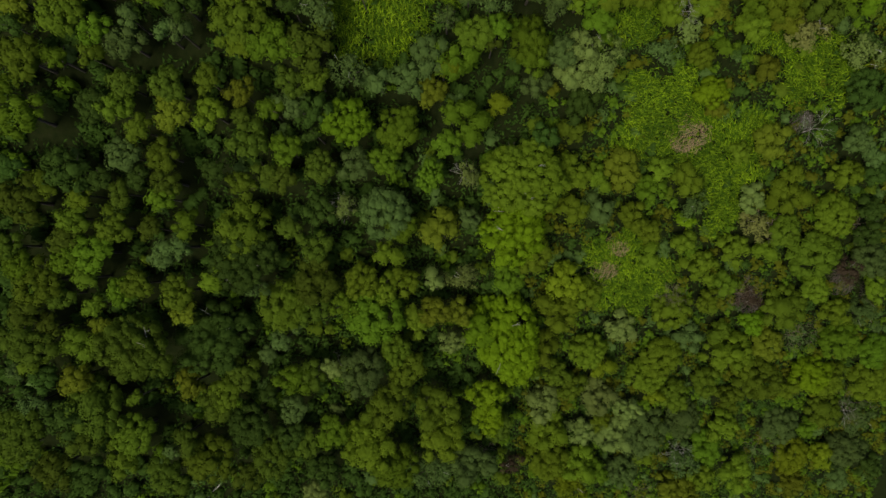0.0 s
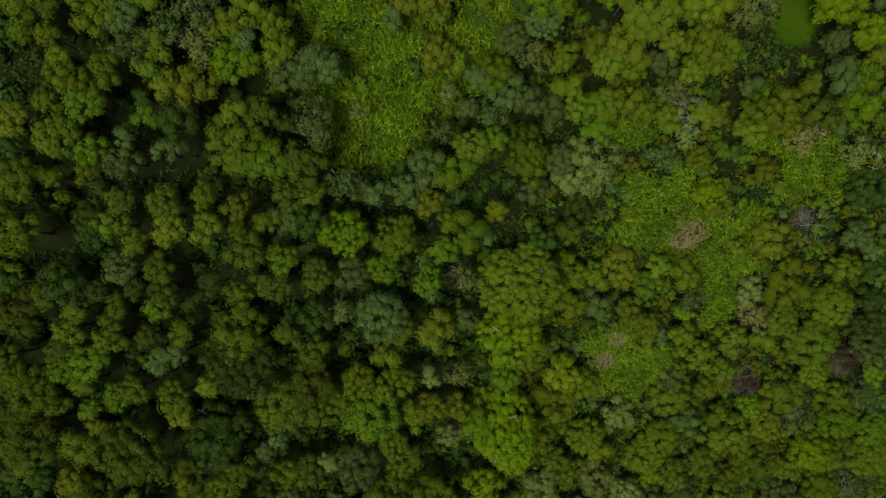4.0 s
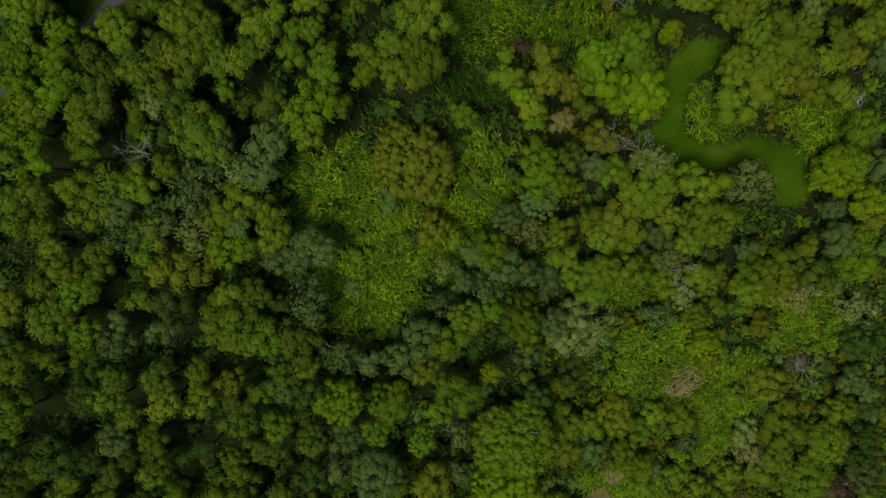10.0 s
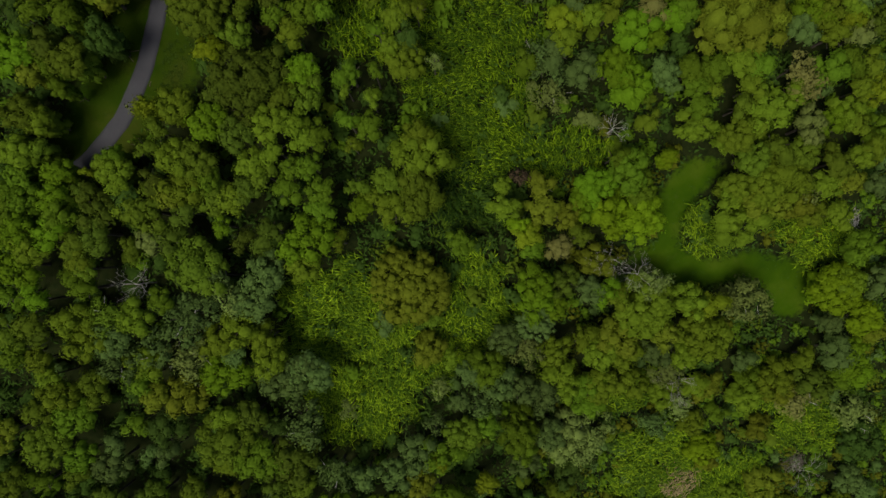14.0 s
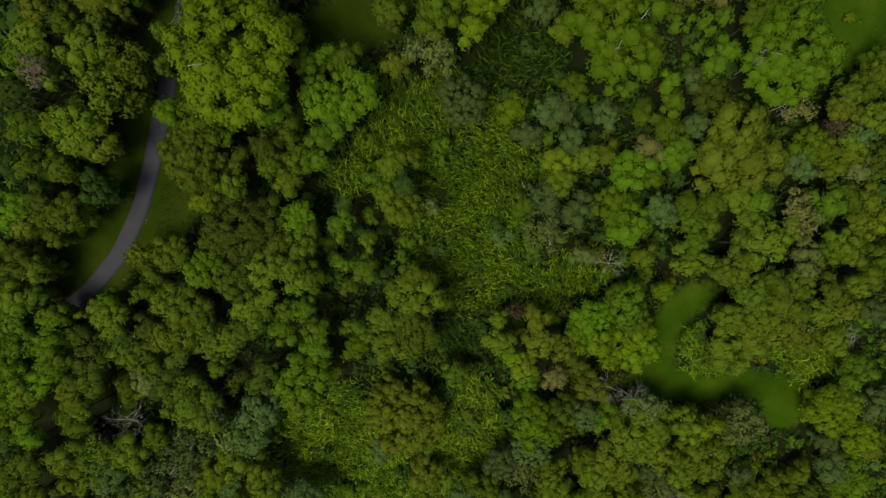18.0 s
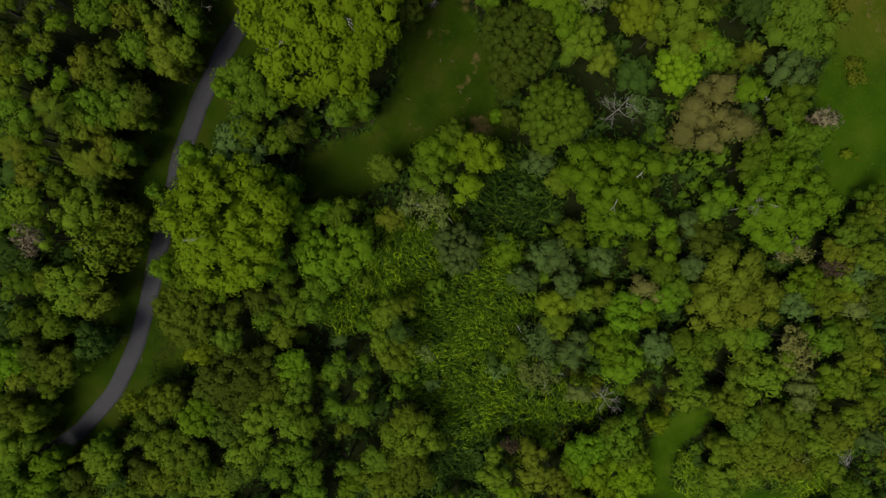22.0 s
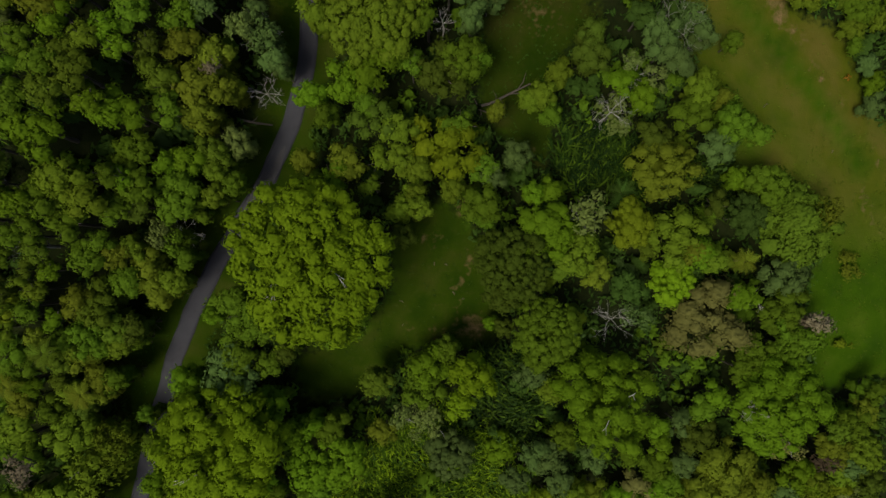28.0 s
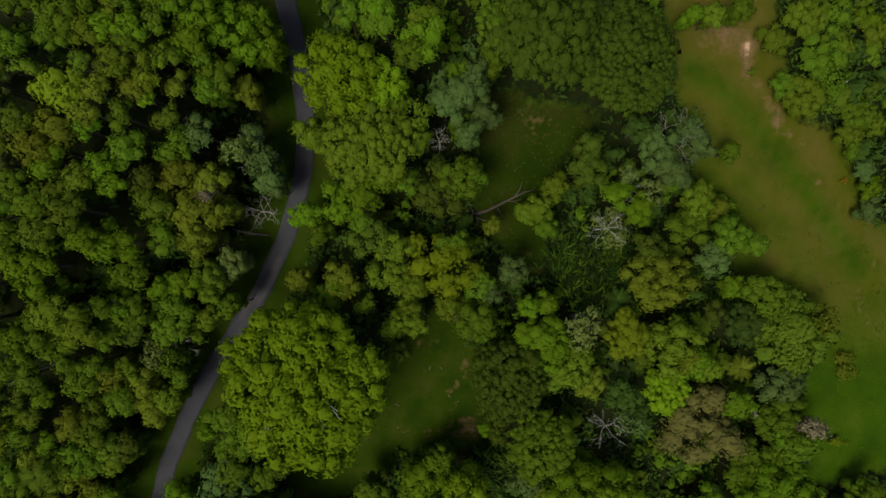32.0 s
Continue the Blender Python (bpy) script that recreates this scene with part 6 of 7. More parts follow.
tree(-8.2, 72.4, 4.2, 10.1, "l", "c")
tree(-28.3, 72.4, 1.3, 8.5, "g", "c")
tree(-23.1, 72.6, 0.9, 8.5, "g", "c")
tree(-18.9, 72.7, 1.2, 8.5, "g", "c")
tree(4.0, 73.1, 1.8, 8.8, "b", "c")
tree(46.6, 73.1, 2.3, 2.7, "g", "c")
tree(-26.2, 73.4, 1.5, 8.5, "q", "c")
tree(-24.8, 73.5, 1.5, 8.5, "k", "c")
tree(-19.8, 73.7, 1.9, 8.5, "k", "c")
tree(-23.2, 73.7, 1.6, 8.5, "k", "c")
tree(-28.4, 74.1, 1.7, 8.5, "g", "c")
tree(-14.4, 74.2, 1.3, 7.4, "k", "c")
tree(-16.0, 74.3, 1.7, 7.7, "k", "c")
tree(-21.5, 74.3, 1.1, 8.5, "g", "c")
tree(39.6, 74.5, 2.9, 3.3, "q", "c")
tree(5.7, 74.6, 1.6, 9.0, "g", "c")
tree(-30.5, 74.6, 1.3, 8.5, "g", "c")
tree(-1.8, 74.7, 1.8, 9.0, "g", "c")
tree(-32.1, 74.8, 1.1, 8.5, "k", "c")
tree(17.3, 75.2, 5.2, 11.3, "h", "u")
tree(-24.3, 75.2, 1.2, 8.5, "w", "c")
tree(-23.4, 75.4, 0.8, 8.5, "g", "c")
tree(-26.5, 75.4, 2.8, 9.7, "g", "c")
tree(-17.4, 75.5, 2.6, 8.3, "k", "c")
tree(-18.9, 75.6, 1.6, 8.5, "k", "c")
tree(47.8, 75.7, 1.5, 2.6, "e", "c")
tree(37.8, 75.7, 1.7, 2.6, "g", "c")
tree(-15.0, 75.7, 2.2, 8.1, "k", "c")
tree(42.9, 76.0, 2.6, 3.0, "g", "r")
tree(-35.4, 76.0, 2.2, 8.4, "k", "c")
tree(-20.3, 76.0, 1.3, 8.5, "k", "c")
tree(-15.8, 76.5, 2.0, 7.9, "k", "c")
tree(-0.8, 76.7, 2.3, 9.3, "k", "c")
tree(-31.3, 76.8, 2.0, 6.5, "g", "c")
tree(10.2, 76.9, 4.7, 11.7, "h", "u")
tree(6.2, 77.1, 2.3, 9.8, "g", "u")
tree(-21.7, 77.3, 2.5, 7.2, "g", "c")
tree(-4.3, 77.5, 1.8, 9.2, "g", "c")
tree(-1.3, 77.7, 2.0, 9.4, "q", "c")
tree(-7.4, 77.9, 1.3, 8.6, "g", "c")
tree(-4.8, 78.5, 1.5, 9.2, "k", "c")
tree(41.5, 78.9, 2.6, 3.0, "g", "c")
tree(15.7, 79.0, 1.6, 9.0, "b", "c")
tree(47.6, 79.3, 1.8, 2.6, "q", "c")
tree(20.0, 79.8, 1.4, 7.0, "b", "c")
tree(43.5, 80.3, 2.0, 2.6, "q", "c")
tree(36.3, 80.4, 2.0, 2.6, "q", "c")
tree(25.6, 81.0, 1.1, 5.9, "k", "c")
tree(28.0, 81.3, 1.4, 5.7, "q", "c")
tree(48.2, 81.8, 1.8, 2.6, "q", "c")
tree(31.0, 82.1, 1.4, 5.7, "g", "c")
tree(39.4, 83.0, 2.3, 2.7, "q", "c")
tree(47.5, 83.6, 1.5, 2.6, "k", "c")
tree(43.4, 83.9, 2.3, 2.7, "g", "c")


# ---- standing dead wood ----
dead_tree(20.3, -9.3, 2.3, 7.8)
dead_tree(24.5, -11.1, 2.5, 7.8)
dead_tree(-35.7, -11.9, 2.7, 8.0)
dead_tree(31.4, -26.5, 2.7, 7.8)
dead_tree(-16.8, -54.6, 2.1, 7.8)
dead_tree(0.9, -50.0, 1.8, 7.8)
dead_tree(56.0, -42.9, 3.4, 3.5)
dead_tree(32.1, -27.8, 2.4, 5.0)
dead_tree(19.9, 6.3, 1.7, 7.8)
dead_tree(-3.6, 14.1, 1.1, 5.0)
dead_tree(34.9, 28.8, 1.3, 10.6)
dead_tree(39.2, 24.5, 1.5, 7.8)
dead_tree(19.1, 38.8, 2.2, 7.8)
dead_tree(15.2, 49.4, 1.7, 7.0)
dead_tree(-23.4, 46.9, 1.4, 8.5)
dead_tree(17.4, 59.6, 2.1, 10.0)
dead_tree(24.4, 68.9, 2.9, 6.0)
dead_tree(20.4, 64.2, 1.6, 6.5)
dead_tree(-16.0, 65.7, 1.8, 8.5)
dead_tree(-15.8, 60.4, 1.8, 6.0)
dead_tree(0.8, 67.5, 1.1, 9.0)
dead_tree(34.7, 41.1, 1.2, 7.5)
dead_tree(-35.0, 45.5, 1.5, 8.0)
dead_tree(-30.0, -18.3, 2.4, 8.5)
dead_tree(-10.2, 44.6, 0.7, 13.8)
dead_tree(-15.4, 41.9, 1.1, 11.5)
dead_tree(-7.6, 45.7, 0.8, 14.6)
dead_tree(82.2, -96.3, 2.8, 5.0)
dead_tree(-19.4, -79.9, 1.8, 5.5)
dead_tree(45.6, -103.4, 3.5, 4.5)
dead_tree(50.3, -69.6, 3.4, 3.6, BARK)
dead_tree(23.0, -66.1, 2.5, 3.2, BARK)
dead_tree(62.7, -78.1, 2.7, 4.0, BARK)
dead_tree(82.2, -94.7, 4.0, 4.2, BARK)
dead_tree(65.0, -102.1, 4.8, 4.5, BARK)
dead_tree(52.8, -58.3, 2.7, 3.2, BARK)
dead_tree(69.0, -66.5, 2.6, 3.6, BARK)
dead_tree(36.6, -69.5, 2.1, 3.4, BARK)
dead_tree(39.0, -113.4, 3.1, 4.5, BARK)
dead_tree(5.3, -99.2, 2.3, 4.5, BARK)
dead_tree(64.9, -77.6, 3.2, 3.6, BARK)
dead_tree(76.1, -70.2, 2.7, 3.4, BARK)
dead_tree(49.4, -68.7, 3.4, 3.6, BARK)
dead_tree(38.2, -69.7, 2.5, 3.4, BARK)
dead_tree(49.5, -56.7, 2.2, 3.4, BARK)
dead_tree(68.1, -65.7, 3.2, 3.6, BARK)
dead_tree(69.4, -57.5, 2.5, 3.4, BARK)

# ---- undergrowth between the crowns ----


def thicket(name, seed, colour, label, cells, low, high, wide):
    """Low bushes joined into one spread of undergrowth."""
    rng = np.random.default_rng(seed)
    kinds = [crown_parts(rng, f, 3, 46, 0.27, BALL, 0.72) for f in ("c", "c", "r")]
    pieces = []
    for x, y, wood in cells:
        v, f, s = kinds[rng.integers(len(kinds))]
        a, r, h = rng.uniform(0, 6.28), rng.uniform(*wide) * (1.12 if wood else 1.0), rng.uniform(low, high) * (1.9 if wood else 1.0)
        m = np.array([[math.cos(a), -math.sin(a)], [math.sin(a), math.cos(a)]])
        w = np.concatenate([(v[:, :2] * r) @ m.T, v[:, 2:] * h * 1.1], 1)
        pieces.append((w + np.array([x, y, float(ground_z(x, y))]), f, np.concatenate([s[:, :2] @ m.T, s[:, 2:]], 1)))
    v, f = joined(pieces)
    soft = np.concatenate([p[2] for p in pieces])
    return tagged(new(name, soft_mesh(name, v, f, soft, LEAF[colour])), label, "undergrowth", kind="stuff")


rng_fill = np.random.default_rng(21)
px, py, pr = np.array(PLACED).T
free = {"d": [], "g": [], "o": [], "b": [], "w": []}
for gy in np.arange(-136, 98, 2.1):
    for gx in np.arange(-118, 118, 2.1):
        x, y = gx + rng_fill.uniform(-0.9, 0.9), gy + rng_fill.uniform(-0.9, 0.9)
        if abs(x) > 62 - 0.37 * min(y, 20):
            continue
        if (np.hypot(px - x, py - y) < pr * 0.66).any() or near_line(ROAD_LINE[::3], x, y) < 3.3:
            continue
        if any(math.hypot(x - a, y - b) < r for a, b, r in HOLLOWS) or any(inside(p, x + a, y + b) for p in LAWNS for a, b in ((0.9, 0), (-0.9, 0), (0, 0.9), (0, -0.9))) or (any(inside(p, x, y) for p in CANES) and rng_fill.random() < 0.84):
            continue
        wood = x < 12 or y > 9
        if wood and rng_fill.random() < 0.16:
            continue
        # in the wood mostly dark leaves, their colour deepening the shade of the gaps
        odds = (0.78, 0.10, 0.07, 0.05, 0.0) if wood and y < 8 else (0.54, 0.28, 0.12, 0.06, 0.0) if wood else (0.16, 0.30, 0.08, 0.10, 0.36)
        free["dgobw"[rng_fill.choice(5, p=odds)]].append((x, y, wood))
for seed, (colour, cells) in enumerate(free.items()):
    thicket("undergrowth", 40 + seed, colour, f"undergrowth of low {LEAF_WORDS[colour]} bushes between the trees", cells, 0.8, 2.2, (1.1, 1.8))

# ---- beds of tall cane grass ----


def cane_bed(poly, density, mat, seed, tall=1.9, stretch=1.0):
    """A bed of tall arching grass blades, in tufts."""
    rng = np.random.default_rng(seed)
    xs, ys = [p[0] for p in poly], [p[1] for p in poly]
    tufts = int((max(xs) - min(xs) + 3) * (max(ys) - min(ys) + 3) * density)
    x, y = rng.uniform(min(xs) - 1.5, max(xs) + 1.5, tufts), rng.uniform(min(ys) - 1.5, max(ys) + 1.5, tufts)
    keep = inside(poly, x + 1.1 * np.sin(y * 0.9 + seed) + 0.7 * np.sin(y * 2.3 + x), y + 1.1 * np.sin(x * 0.8 + 2 * seed) + 0.7 * np.sin(x * 2.1 - y))
    for lawn in LAWNS:
        keep &= ~inside(lawn, x, y)
    x, y = x[keep], y[keep]
    each = 7
    x, y = x + rng.normal(0, 0.5, len(x)), y + rng.normal(0, 0.5, len(y))
    x, y = np.repeat(x, each), np.repeat(y, each)
    k = len(x)
    swirl = 0.9 * np.sin(x * 0.21 + 1.7 * np.sin(y * 0.13)) + 2.3
    a = np.where(rng.random(k) < 0.72, swirl + rng.normal(0, 0.5, k), rng.uniform(0, 6.28, k))
    out = np.stack([np.cos(a), np.sin(a), np.zeros(k)], 1)
    side = np.stack([-np.sin(a), np.cos(a), np.zeros(k)], 1)
    long = stretch * rng.uniform(0.4, 0.95, k)[:, None]
    wide = stretch * rng.uniform(0.03, 0.062, k)[:, None]
    rise = rng.uniform(0.35, 0.9, k)[:, None]
    lumps = 0.55 * np.sin(x * 0.8 + 1.5 * np.sin(y * 0.6)) * np.cos(y * 0.7 + np.sin(x * 0.5))
    foot = np.stack([x + rng.normal(0, 0.12, k), y + rng.normal(0, 0.12, k), ground_z(x, y) + tall * rng.uniform(0.15, 0.8, k) + lumps], 1)
    up = np.array([0, 0, 1.0])
    p0, p1, p2 = foot, foot + out * long * 0.45 + up * rise * long * 0.62, foot + out * long + up * rise * long * 0.42
    v = np.stack([p0 - side * wide * 0.6, p0 + side * wide * 0.6, p1 - side * wide, p1 + side * wide, p2], 1).reshape(-1, 3)
    i = np.arange(k)[:, None] * 5
    f = np.concatenate([i + [0, 1, 3], i + [0, 3, 2], i + [2, 3, 4]])
    return tagged(new("tall_grass", mesh_of("tall_grass", v, f, mat)), "bed of tall arching bright green cane grass", "tall grass", kind="stuff")


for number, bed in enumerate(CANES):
    if number in SHADED_CANES:
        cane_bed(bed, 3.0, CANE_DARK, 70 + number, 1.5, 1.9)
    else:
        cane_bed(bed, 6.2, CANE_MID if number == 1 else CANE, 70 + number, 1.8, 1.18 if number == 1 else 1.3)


# ---- ferns and saplings on the forest floor ----


def floor_ferns(count, seed):
    rng = np.random.default_rng(seed)
    x, y = rng.uniform(-98, 98, count), rng.uniform(-120, 96, count)
    keep = (np.abs(x) < 62 - 0.37 * np.minimum(y, 20)) & (near_line(ROAD_LINE[::3], x, y) > 2.6)
    for p in LAWNS + [CANES[k] for k in SHADED_CANES]:
        keep &= ~inside(p, x, y)
    for a, b, r in HOLLOWS:
        keep &= (np.hypot(x - a, y - b) > r) | (rng.random(count) < 0.75)
    x, y = x[keep], y[keep]
    open_floor = np.ones(len(x), bool)
    for cx, cy, cr in PLACED:
        open_floor &= (x - cx) ** 2 + (y - cy) ** 2 > (cr * 0.72) ** 2
    x, y = x[open_floor], y[open_floor]
    k = len(x)
    c = np.stack([x, y, ground_z(x, y) + rng.uniform(0.1, 1.3, k) ** 1.5], 1)
    n = rng.normal(0, 0.45, (k, 3)) + np.array([0, 0, 1.0])
    n /= np.linalg.norm(n, axis=1)[:, None]
    v, f = leaves(rng, c, n, 0.34, 0.42, 0.3)
    return tagged(new("floor_ferns", mesh_of("floor_ferns", v, f, LEAF["d"])), "dark green ferns and seedlings on the forest floor", "ferns", kind="stuff")


floor_ferns(150000, 301)

# ---- palms ----


def frond_mesh(rng):
    """One arching frond, a metre long, with leaflets on both sides of its rib."""
    pieces = []
    rib = [(s, 0, 0.55 * s - 0.75 * s * s) for s in np.linspace(0, 1, 7)]
    pieces.append(tube(rib, np.linspace(0.014, 0.004, 7), 4))
    vs, fs = [], []
    for s in np.linspace(0.15, 0.98, 15):
        z = 0.55 * s - 0.75 * s * s
        long = 0.30 * math.sin(math.pi * (0.2 + 0.75 * s)) + 0.05
        for side in (-1, 1):
            k = len(vs)
            tip = (s + 0.16, side * long, z - 0.12 * long - rng.uniform(0, 0.05))
            vs += [(s - 0.02, 0, z), (s + 0.035, 0, z), tip]
            fs.append((k, k + 1, k + 2) if side > 0 else (k + 1, k, k + 2))
    pieces.append((np.array(vs), np.array(fs)))
    v, f = joined(pieces)
    return mesh_of("frond", v, f, LEAF["y"])


FRONDS = [frond_mesh(np.random.default_rng(90 + k)) for k in range(3)]


def palm(x, y, radius, height, colour):
    rng = np.random.default_rng(int(abs(x * 37 + y * 91)))
    root = new("palm")
    root.matrix_world = pose(x, y, float(ground_z(x, y)))
    v, f = tube([(0, 0, -0.2), (0.08, 0.03, height * 0.5), (0, 0, height)], [0.16, 0.12, 0.10], 8)
    part("trunk", mesh_of("trunk", v, f, BARK, True), root)
    for k in range(13):
        leaf = part("frond", FRONDS[k % 3], root, LEAF[colour])
        leaf.matrix_basis = pose(0, 0, height, 0, -rng.uniform(-8, 34), k * 137.5 + rng.uniform(-9, 9)) @ Matrix.Scale(radius * rng.uniform(0.85, 1.15), 4)
    return tagged(root, f"feather palm with arching {LEAF_WORDS[colour]} fronds among the trees", "palm", "palms of the wood")


palm(33.69, 45.15, 1.35, 4.4, "w")
palm(-32.59, 31.67, 1.3, 7.6, "w")
palm(-38.61, 32.70, 1.35, 7.4, "w")
palm(19.91, 52.09, 1.5, 3.0, "d")
palm(29.34, 49.86, 1.3, 3.2, "g")
palm(-34.57, 35.98, 1.4, 8.2, "o")

# ---- fallen timber, brush and stumps ----


def log_thing(name, line, radii, wood, label, category, forks=()):
    """A lying trunk along a line on the ground, with its branches as parts."""
    root = new(name)
    x0, y0 = line[0]
    base = float(ground_z(x0, y0))
    root.matrix_world = pose(x0, y0, base)
    lift = lambda p, r: (p[0] - x0, p[1] - y0, float(ground_z(p[0], p[1])) - base + r * 0.8 + 0.1)
    v, f = tube([lift(p, r) for p, r in zip(line, radii)], radii, 9)
    part("trunk", mesh_of("trunk", v, f, wood, True), root)
    for a, b, r in forks:
        mid = ((a[0] + b[0]) / 2 + 0.15, (a[1] + b[1]) / 2 - 0.1)
        v, f = tube([lift(a, r), (*lift(mid, r)[:2], lift(mid, r)[2] + 0.35), (*lift(b, r)[:2], lift(b, r)[2] + 0.25)], [r, r * 0.75, r * 0.35], 6)
        part("branch", mesh_of("branch", v, f, wood, True), root)
    return tagged(root, label, category)


log_thing("fallen_tree", [(4.29, 60.86), (5.89, 61.32), (7.67, 62.26), (10.06, 63.53)], [0.16, 0.14, 0.12, 0.07], BROWNWOOD,
          "fallen brown tree trunk with broken grey branches on turf", "fallen tree",
          [((4.47, 60.80), (4.21, 61.68), 0.08), ((4.71, 60.64), (6.71, 60.11), 0.07), ((4.89, 60.70), (4.79, 59.81), 0.06),
           ((7.85, 62.39), (9.66, 62.69), 0.06), ((8.74, 62.83), (9.59, 64.57), 0.06), ((6.96, 61.83), (7.48, 60.66), 0.045), ((9.94, 63.41), (11.01, 64.04), 0.045), ((6.49, 61.63), (6.22, 62.57), 0.04)])
log_thing("fallen_log", [(-41.85, -101.65), (-44.81, -104.75), (-47.17, -107.46)], [0.16, 0.14, 0.10], DEADWOOD, "pale fallen log lying between the trees", "log")
log_thing("fallen_log", [(-19.65, 58.68), (-17.91, 58.35), (-16.25, 58.23)], [0.13, 0.12, 0.07], BROWNWOOD, "reddish-brown fallen log beside the road", "log",
          [((-18.45, 58.44), (-17.62, 58.98), 0.05)])


def stump(x, y, radius):
    root = new("tree_stump")
    root.matrix_world = pose(x, y, float(ground_z(x, y)))
    rng = np.random.default_rng(8)
    pieces = [tube([(0, 0, -0.15), (0, 0, 0.2), (0, 0, 0.42)], [radius * 1.1, radius * 0.8, radius * 0.72], 12)]
    for k in range(6):
        a = k * 1.05 + rng.uniform(-0.3, 0.3)
        c, s = math.cos(a), math.sin(a)
        pieces.append(tube([(c * radius * 0.5, s * radius * 0.5, 0.16), (c * radius * 1.1, s * radius * 1.1, 0.07), (c * radius * 1.7, s * radius * 1.7, -0.05)], [0.1, 0.07, 0.03], 6))
    v, f = joined(pieces)
    part("roots", mesh_of("roots", v, f, BROWNWOOD, True), root)
    a = np.arange(14) / 14 * 6.283
    top = [(0, 0, 0.45)] + [(math.cos(t) * radius * 0.72, math.sin(t) * radius * 0.72, 0.42 + 0.03 * math.sin(3 * t)) for t in a]
    part("cut_top", mesh_of("cut_top", top, [(0, k + 1, (k + 1) % 14 + 1) for k in range(14)], DEADWOOD), root, label="pale sawn top")
    return tagged(root, "weathered pinkish-brown tree stump at the turf's edge", "stump")


stump(-0.64, 50.20, 0.5)


def brush_pile(x, y, radius, count, colour, label):
    """A heap of dry sticks lying across one another."""
    rng = np.random.default_rng(int(abs(x * 7 + y * 3)) + 1)
    pieces = []
    for k in range(count):
        a, r = rng.uniform(0, 6.28), radius * math.sqrt(rng.uniform(0, 1))
        cx, cy = math.cos(a) * r, math.sin(a) * r
        way = rng.normal(0.9, 0.55)
        long = rng.uniform(0.5, 1.5)
        z = 0.25 + 0.9 * (1 - (r / radius) ** 2) + rng.uniform(-0.1, 0.3)
        c, s = math.cos(way) * long / 2, math.sin(way) * long / 2
        pieces.append(tube([(cx - c, cy - s, z - 0.1), (cx + rng.normal(0, 0.1), cy + rng.normal(0, 0.1), z + 0.08), (cx + c, cy + s, z - 0.15)], [0.028, 0.022, 0.01], 4))
    v, f = joined(pieces)
    ob = new("dry_brush", mesh_of("dry_brush", v, f, colour, True))
    ob.matrix_world = pose(x, y, float(ground_z(x, y)) + 0.5)
    return tagged(ob, label, "brush")


STRAW = bark("dry_straw_sticks", (0.24, 0.17, 0.085))
brush_pile(36.22, -42.91, 3.6, 420, STRAW, "heap of dry tan sticks flattened in the cane grass")
brush_pile(54.97, -41.36, 1.8, 130, BROWNWOOD, "small heap of brown sticks in the shrubs")
brush_pile(53.10, -70.61, 2.6, 220, BROWNWOOD, "heap of bare brown twigs among the bushes")
brush_pile(25.50, -64.09, 2.2, 180, STRAW, "patch of dry tan stalks in the cane grass")
brush_pile(70.91, -68.05, 2.4, 160, BROWNWOOD, "heap of dark brown twigs among the bushes")
brush_pile(27.02, -60.48, 2.0, 160, STRAW, "patch of dry tan stalks among the bushes")
brush_pile(54.52, -3.83, 1.5, 110, DEADWOOD, "small heap of grey twigs in the shrubs")


def stick(x, y, long, turn, wood):
    v, f = tube([(-long / 2, 0, 0.0), (0, 0.05, 0.05), (long / 2, -0.03, 0.01)], [0.035, 0.03, 0.012], 5)
    v2, f2 = tube([(0.05 * long, 0.04, 0.04), (0.22 * long, 0.16, 0.09)], [0.02, 0.008], 4)
    v, f = joined([(v, f), (v2, f2)])
    ob = new("fallen_branch", mesh_of("fallen_branch", v, f, wood, True))
    ob.matrix_world = pose(x, y, float(ground_z(x, y)) + 0.02, 0, 0, turn)
    return tagged(ob, "short pale branch fallen on the turf", "branch", "branches fallen on the turf")


stick(-6.95, 37.79, 0.9, 55, BARK)
stick(-3.28, 40.17, 0.7, -20, BARK)
stick(-3.04, 37.51, 0.5, 35, BARK)
stick(2.39, 41.15, 0.6, -50, BARK)
stick(3.40, 40.45, 0.5, 10, BARK)
stick(0.31, 44.39, 0.5, 80, BARK)
stick(1.54, 44.25, 0.4, -30, BARK)
stick(36.87, 62.52, 0.7, 40, BROWNWOOD)
stick(45.30, 57.74, 0.5, 60, BARK)
stick(-33.47, 11.07, 0.8, 70, BARK)


def seedling(x, y, colour, size):
    v, f, s = crown_parts(np.random.default_rng(33), "r", 5, 60, 0.22, BALL)
    root = new("seedling")
    root.matrix_world = pose(x, y, float(ground_z(x, y)))
    leafy = part("leaves", soft_mesh("leaves", v, f, s), root, colour)
    leafy.matrix_basis = Matrix.Translation((0, 0, 0.15)) @ Matrix.Diagonal((size, size, size, 1))
    sv, sf = tube([(0, 0, -0.05), (0, 0, 0.35)], [0.025, 0.015], 5)
    part("stem", mesh_of("stem", sv, sf, BARK, True), root)
    return tagged(root, "small bright seedling standing alone on the turf", "seedling", "seedlings on the turf")


AMBER = foliage("amber_leaves", (0.26, 0.13, 0.012), (0.36, 0.20, 0.02))
seedling(46.34, 65.93, AMBER, 0.42)
seedling(26.95, 67.37, LEAF["s"], 0.3)
seedling(34.52, 77.20, LEAF["g"], 0.55)
seedling(34.66, 77.17, LEAF["l"], 0.5)
seedling(48.50, 35.44, LEAF["y"], 0.6)
seedling(50.13, 35.19, LEAF["y"], 0.4)

# ---- weeds and longer tufts in the turf ----


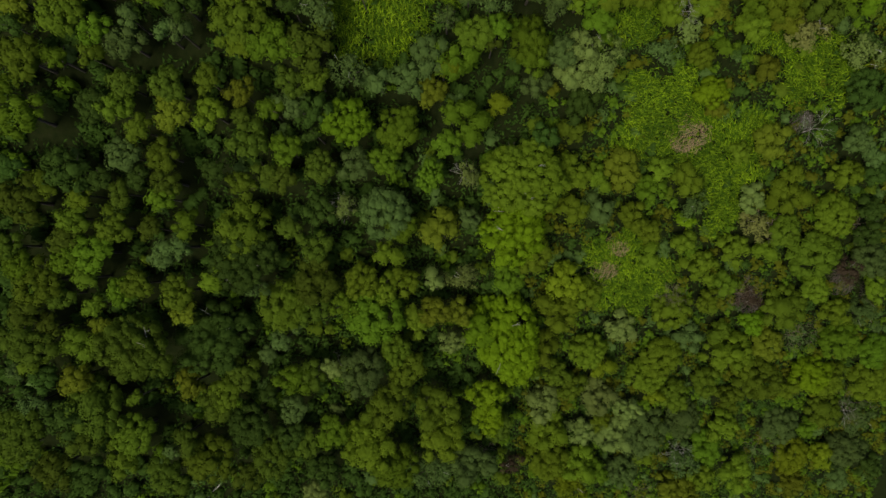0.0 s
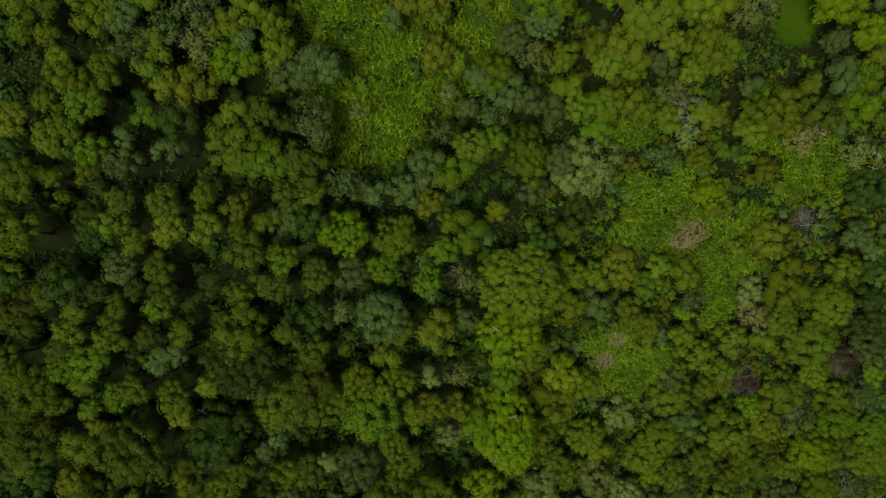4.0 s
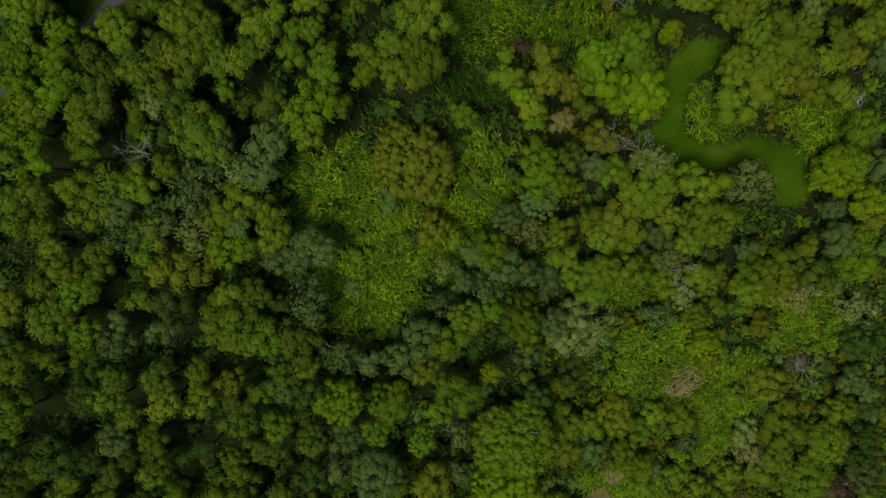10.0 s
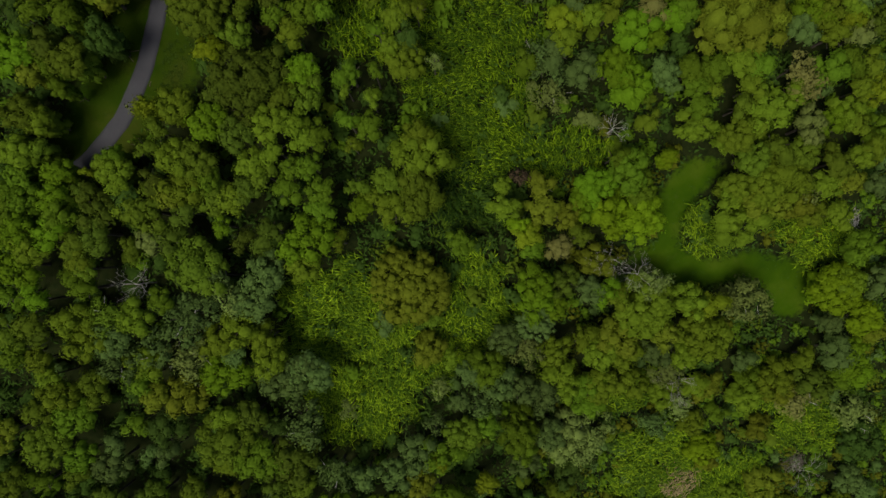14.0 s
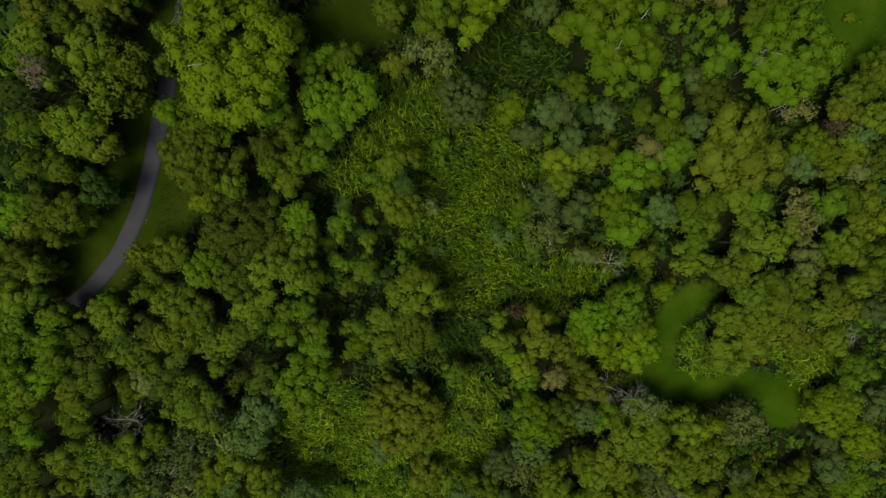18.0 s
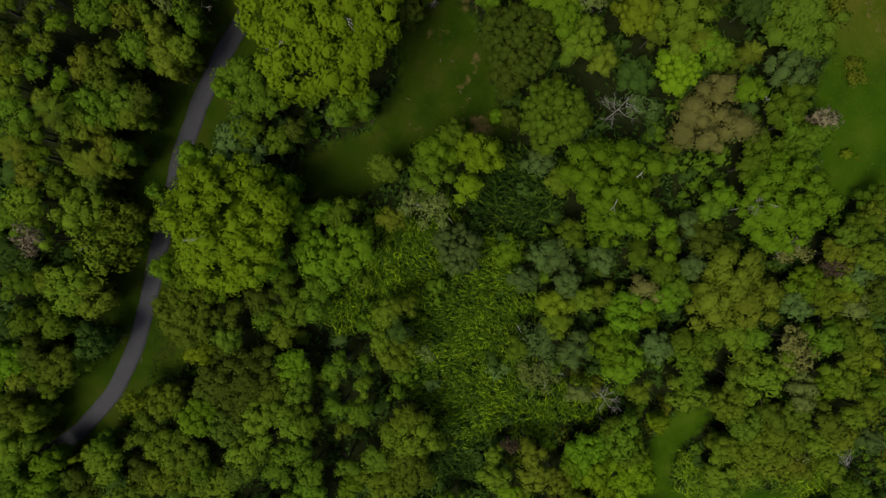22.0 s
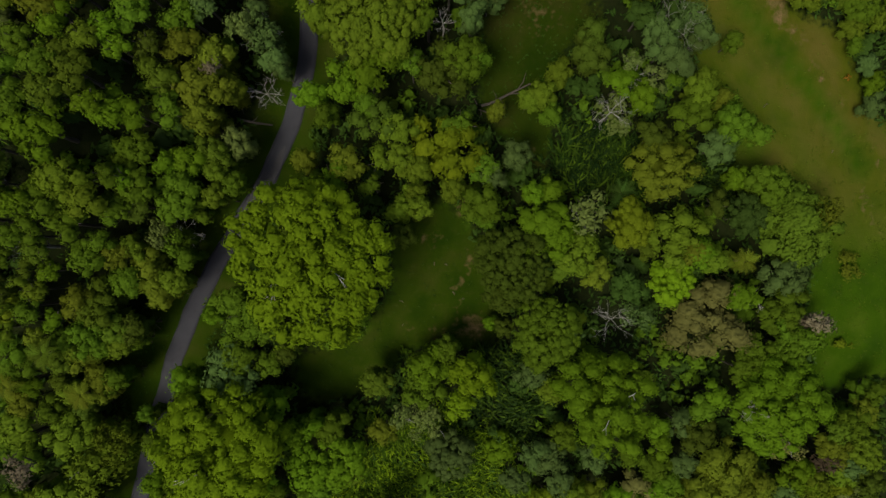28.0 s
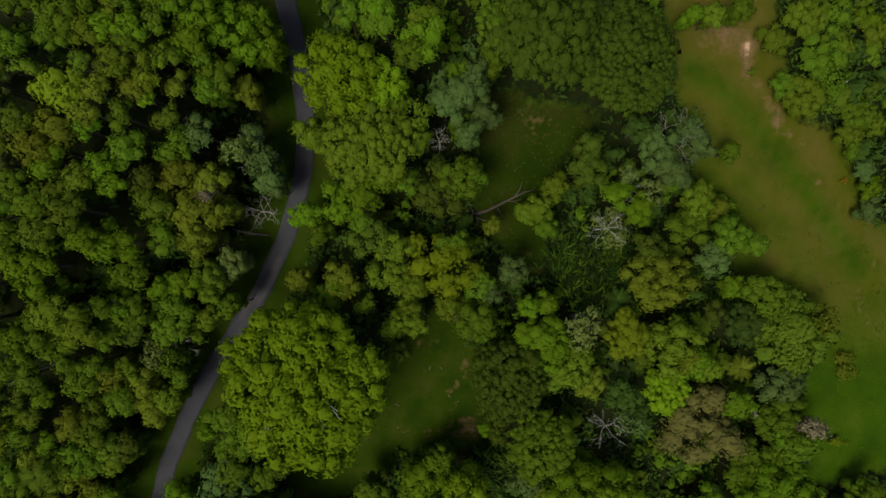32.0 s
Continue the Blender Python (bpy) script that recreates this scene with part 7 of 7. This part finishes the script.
def turf_tufts(poly, count, seed, mat):
    rng = np.random.default_rng(seed)
    xs, ys = [p[0] for p in poly], [p[1] for p in poly]
    x, y = rng.uniform(min(xs), max(xs), count), rng.uniform(min(ys), max(ys), count)
    keep = inside(poly, x, y) & (near_line(ROAD_LINE[::3], x, y) > 1.4)
    x, y = np.repeat(x[keep], 6), np.repeat(y[keep], 6)
    k = len(x)
    a = rng.uniform(0, 6.28, k)
    long, wide = rng.uniform(0.08, 0.26, k)[:, None], rng.uniform(0.015, 0.035, k)[:, None]
    out, side = np.stack([np.cos(a), np.sin(a), np.full(k, 0.7)], 1), np.stack([-np.sin(a), np.cos(a), np.zeros(k)], 1)
    foot = np.stack([x, y, ground_z(x, y)], 1) + out * 0.03
    v = np.stack([foot - side * wide, foot + side * wide, foot + out * long], 1).reshape(-1, 3)
    f = np.arange(k * 3).reshape(-1, 3)
    return tagged(new("turf_tufts", mesh_of("turf_tufts", v, f, mat)), "short grass tufts and weeds in the turf", "grass", kind="stuff")


for number, lawn in enumerate(LAWNS):
    turf_tufts(lawn, 900 if number in (2, 3) else 400, 140 + number, LEAF["o"] if number in DRY_LAWNS else LEAF["d"])

# ---- dark patches on the road: tree shade and wet laid on as sheets ----


def road_patch(near, far, off, wide, seed):
    rng = np.random.default_rng(seed)
    p = np.array(ROAD_LINE)
    start, stop = (int(np.argmin(np.hypot(p[:, 0] - q[0], p[:, 1] - q[1]))) for q in (near, far))
    start, stop = min(start, stop), max(start, stop) + 1
    t = np.gradient(p, axis=0)
    t /= np.linalg.norm(t, axis=1)[:, None]
    rows = []
    for k in range(start, stop):
        s = np.array([-t[k, 1], t[k, 0]])
        swell = math.sin(math.pi * (k - start + 0.5) / (stop - start)) * wide
        for side in (-1, 1):
            x, y = p[k] + s * (off + side * swell * rng.uniform(0.5, 1.0))
            rows.append((x, y, float(ground_z(x, y)) + 0.125))
    f = [(2 * k, 2 * k + 2, 2 * k + 3, 2 * k + 1) for k in range(stop - start - 1)]
    return tagged(new("road_patch", mesh_of("road_patch", rows, f, SHADE_WET)), "dark patch standing for tree shade and wet on the worn asphalt", "road patch", kind="structure")


SHADE_WET, dark_n, dark_l, dark_b = material("road_shade_and_wet", 0.7)
dark_l.new(ramp(dark_n, dark_l, noise_tex(dark_n, dark_l, 7.0, 4), (0.3, (0.006, 0.006, 0.007)), (0.7, (0.014, 0.013, 0.014))), dark_b.inputs["Base Color"])
road_patch((-15.62, 56.43), (-17.97, 51.77), -0.30, 0.62, 3)
road_patch((-16.90, 54.11), (-19.17, 49.41), 0.35, 0.45, 4)
road_patch((-13.16, 72.84), (-12.89, 71.77), -0.3, 0.28, 5)
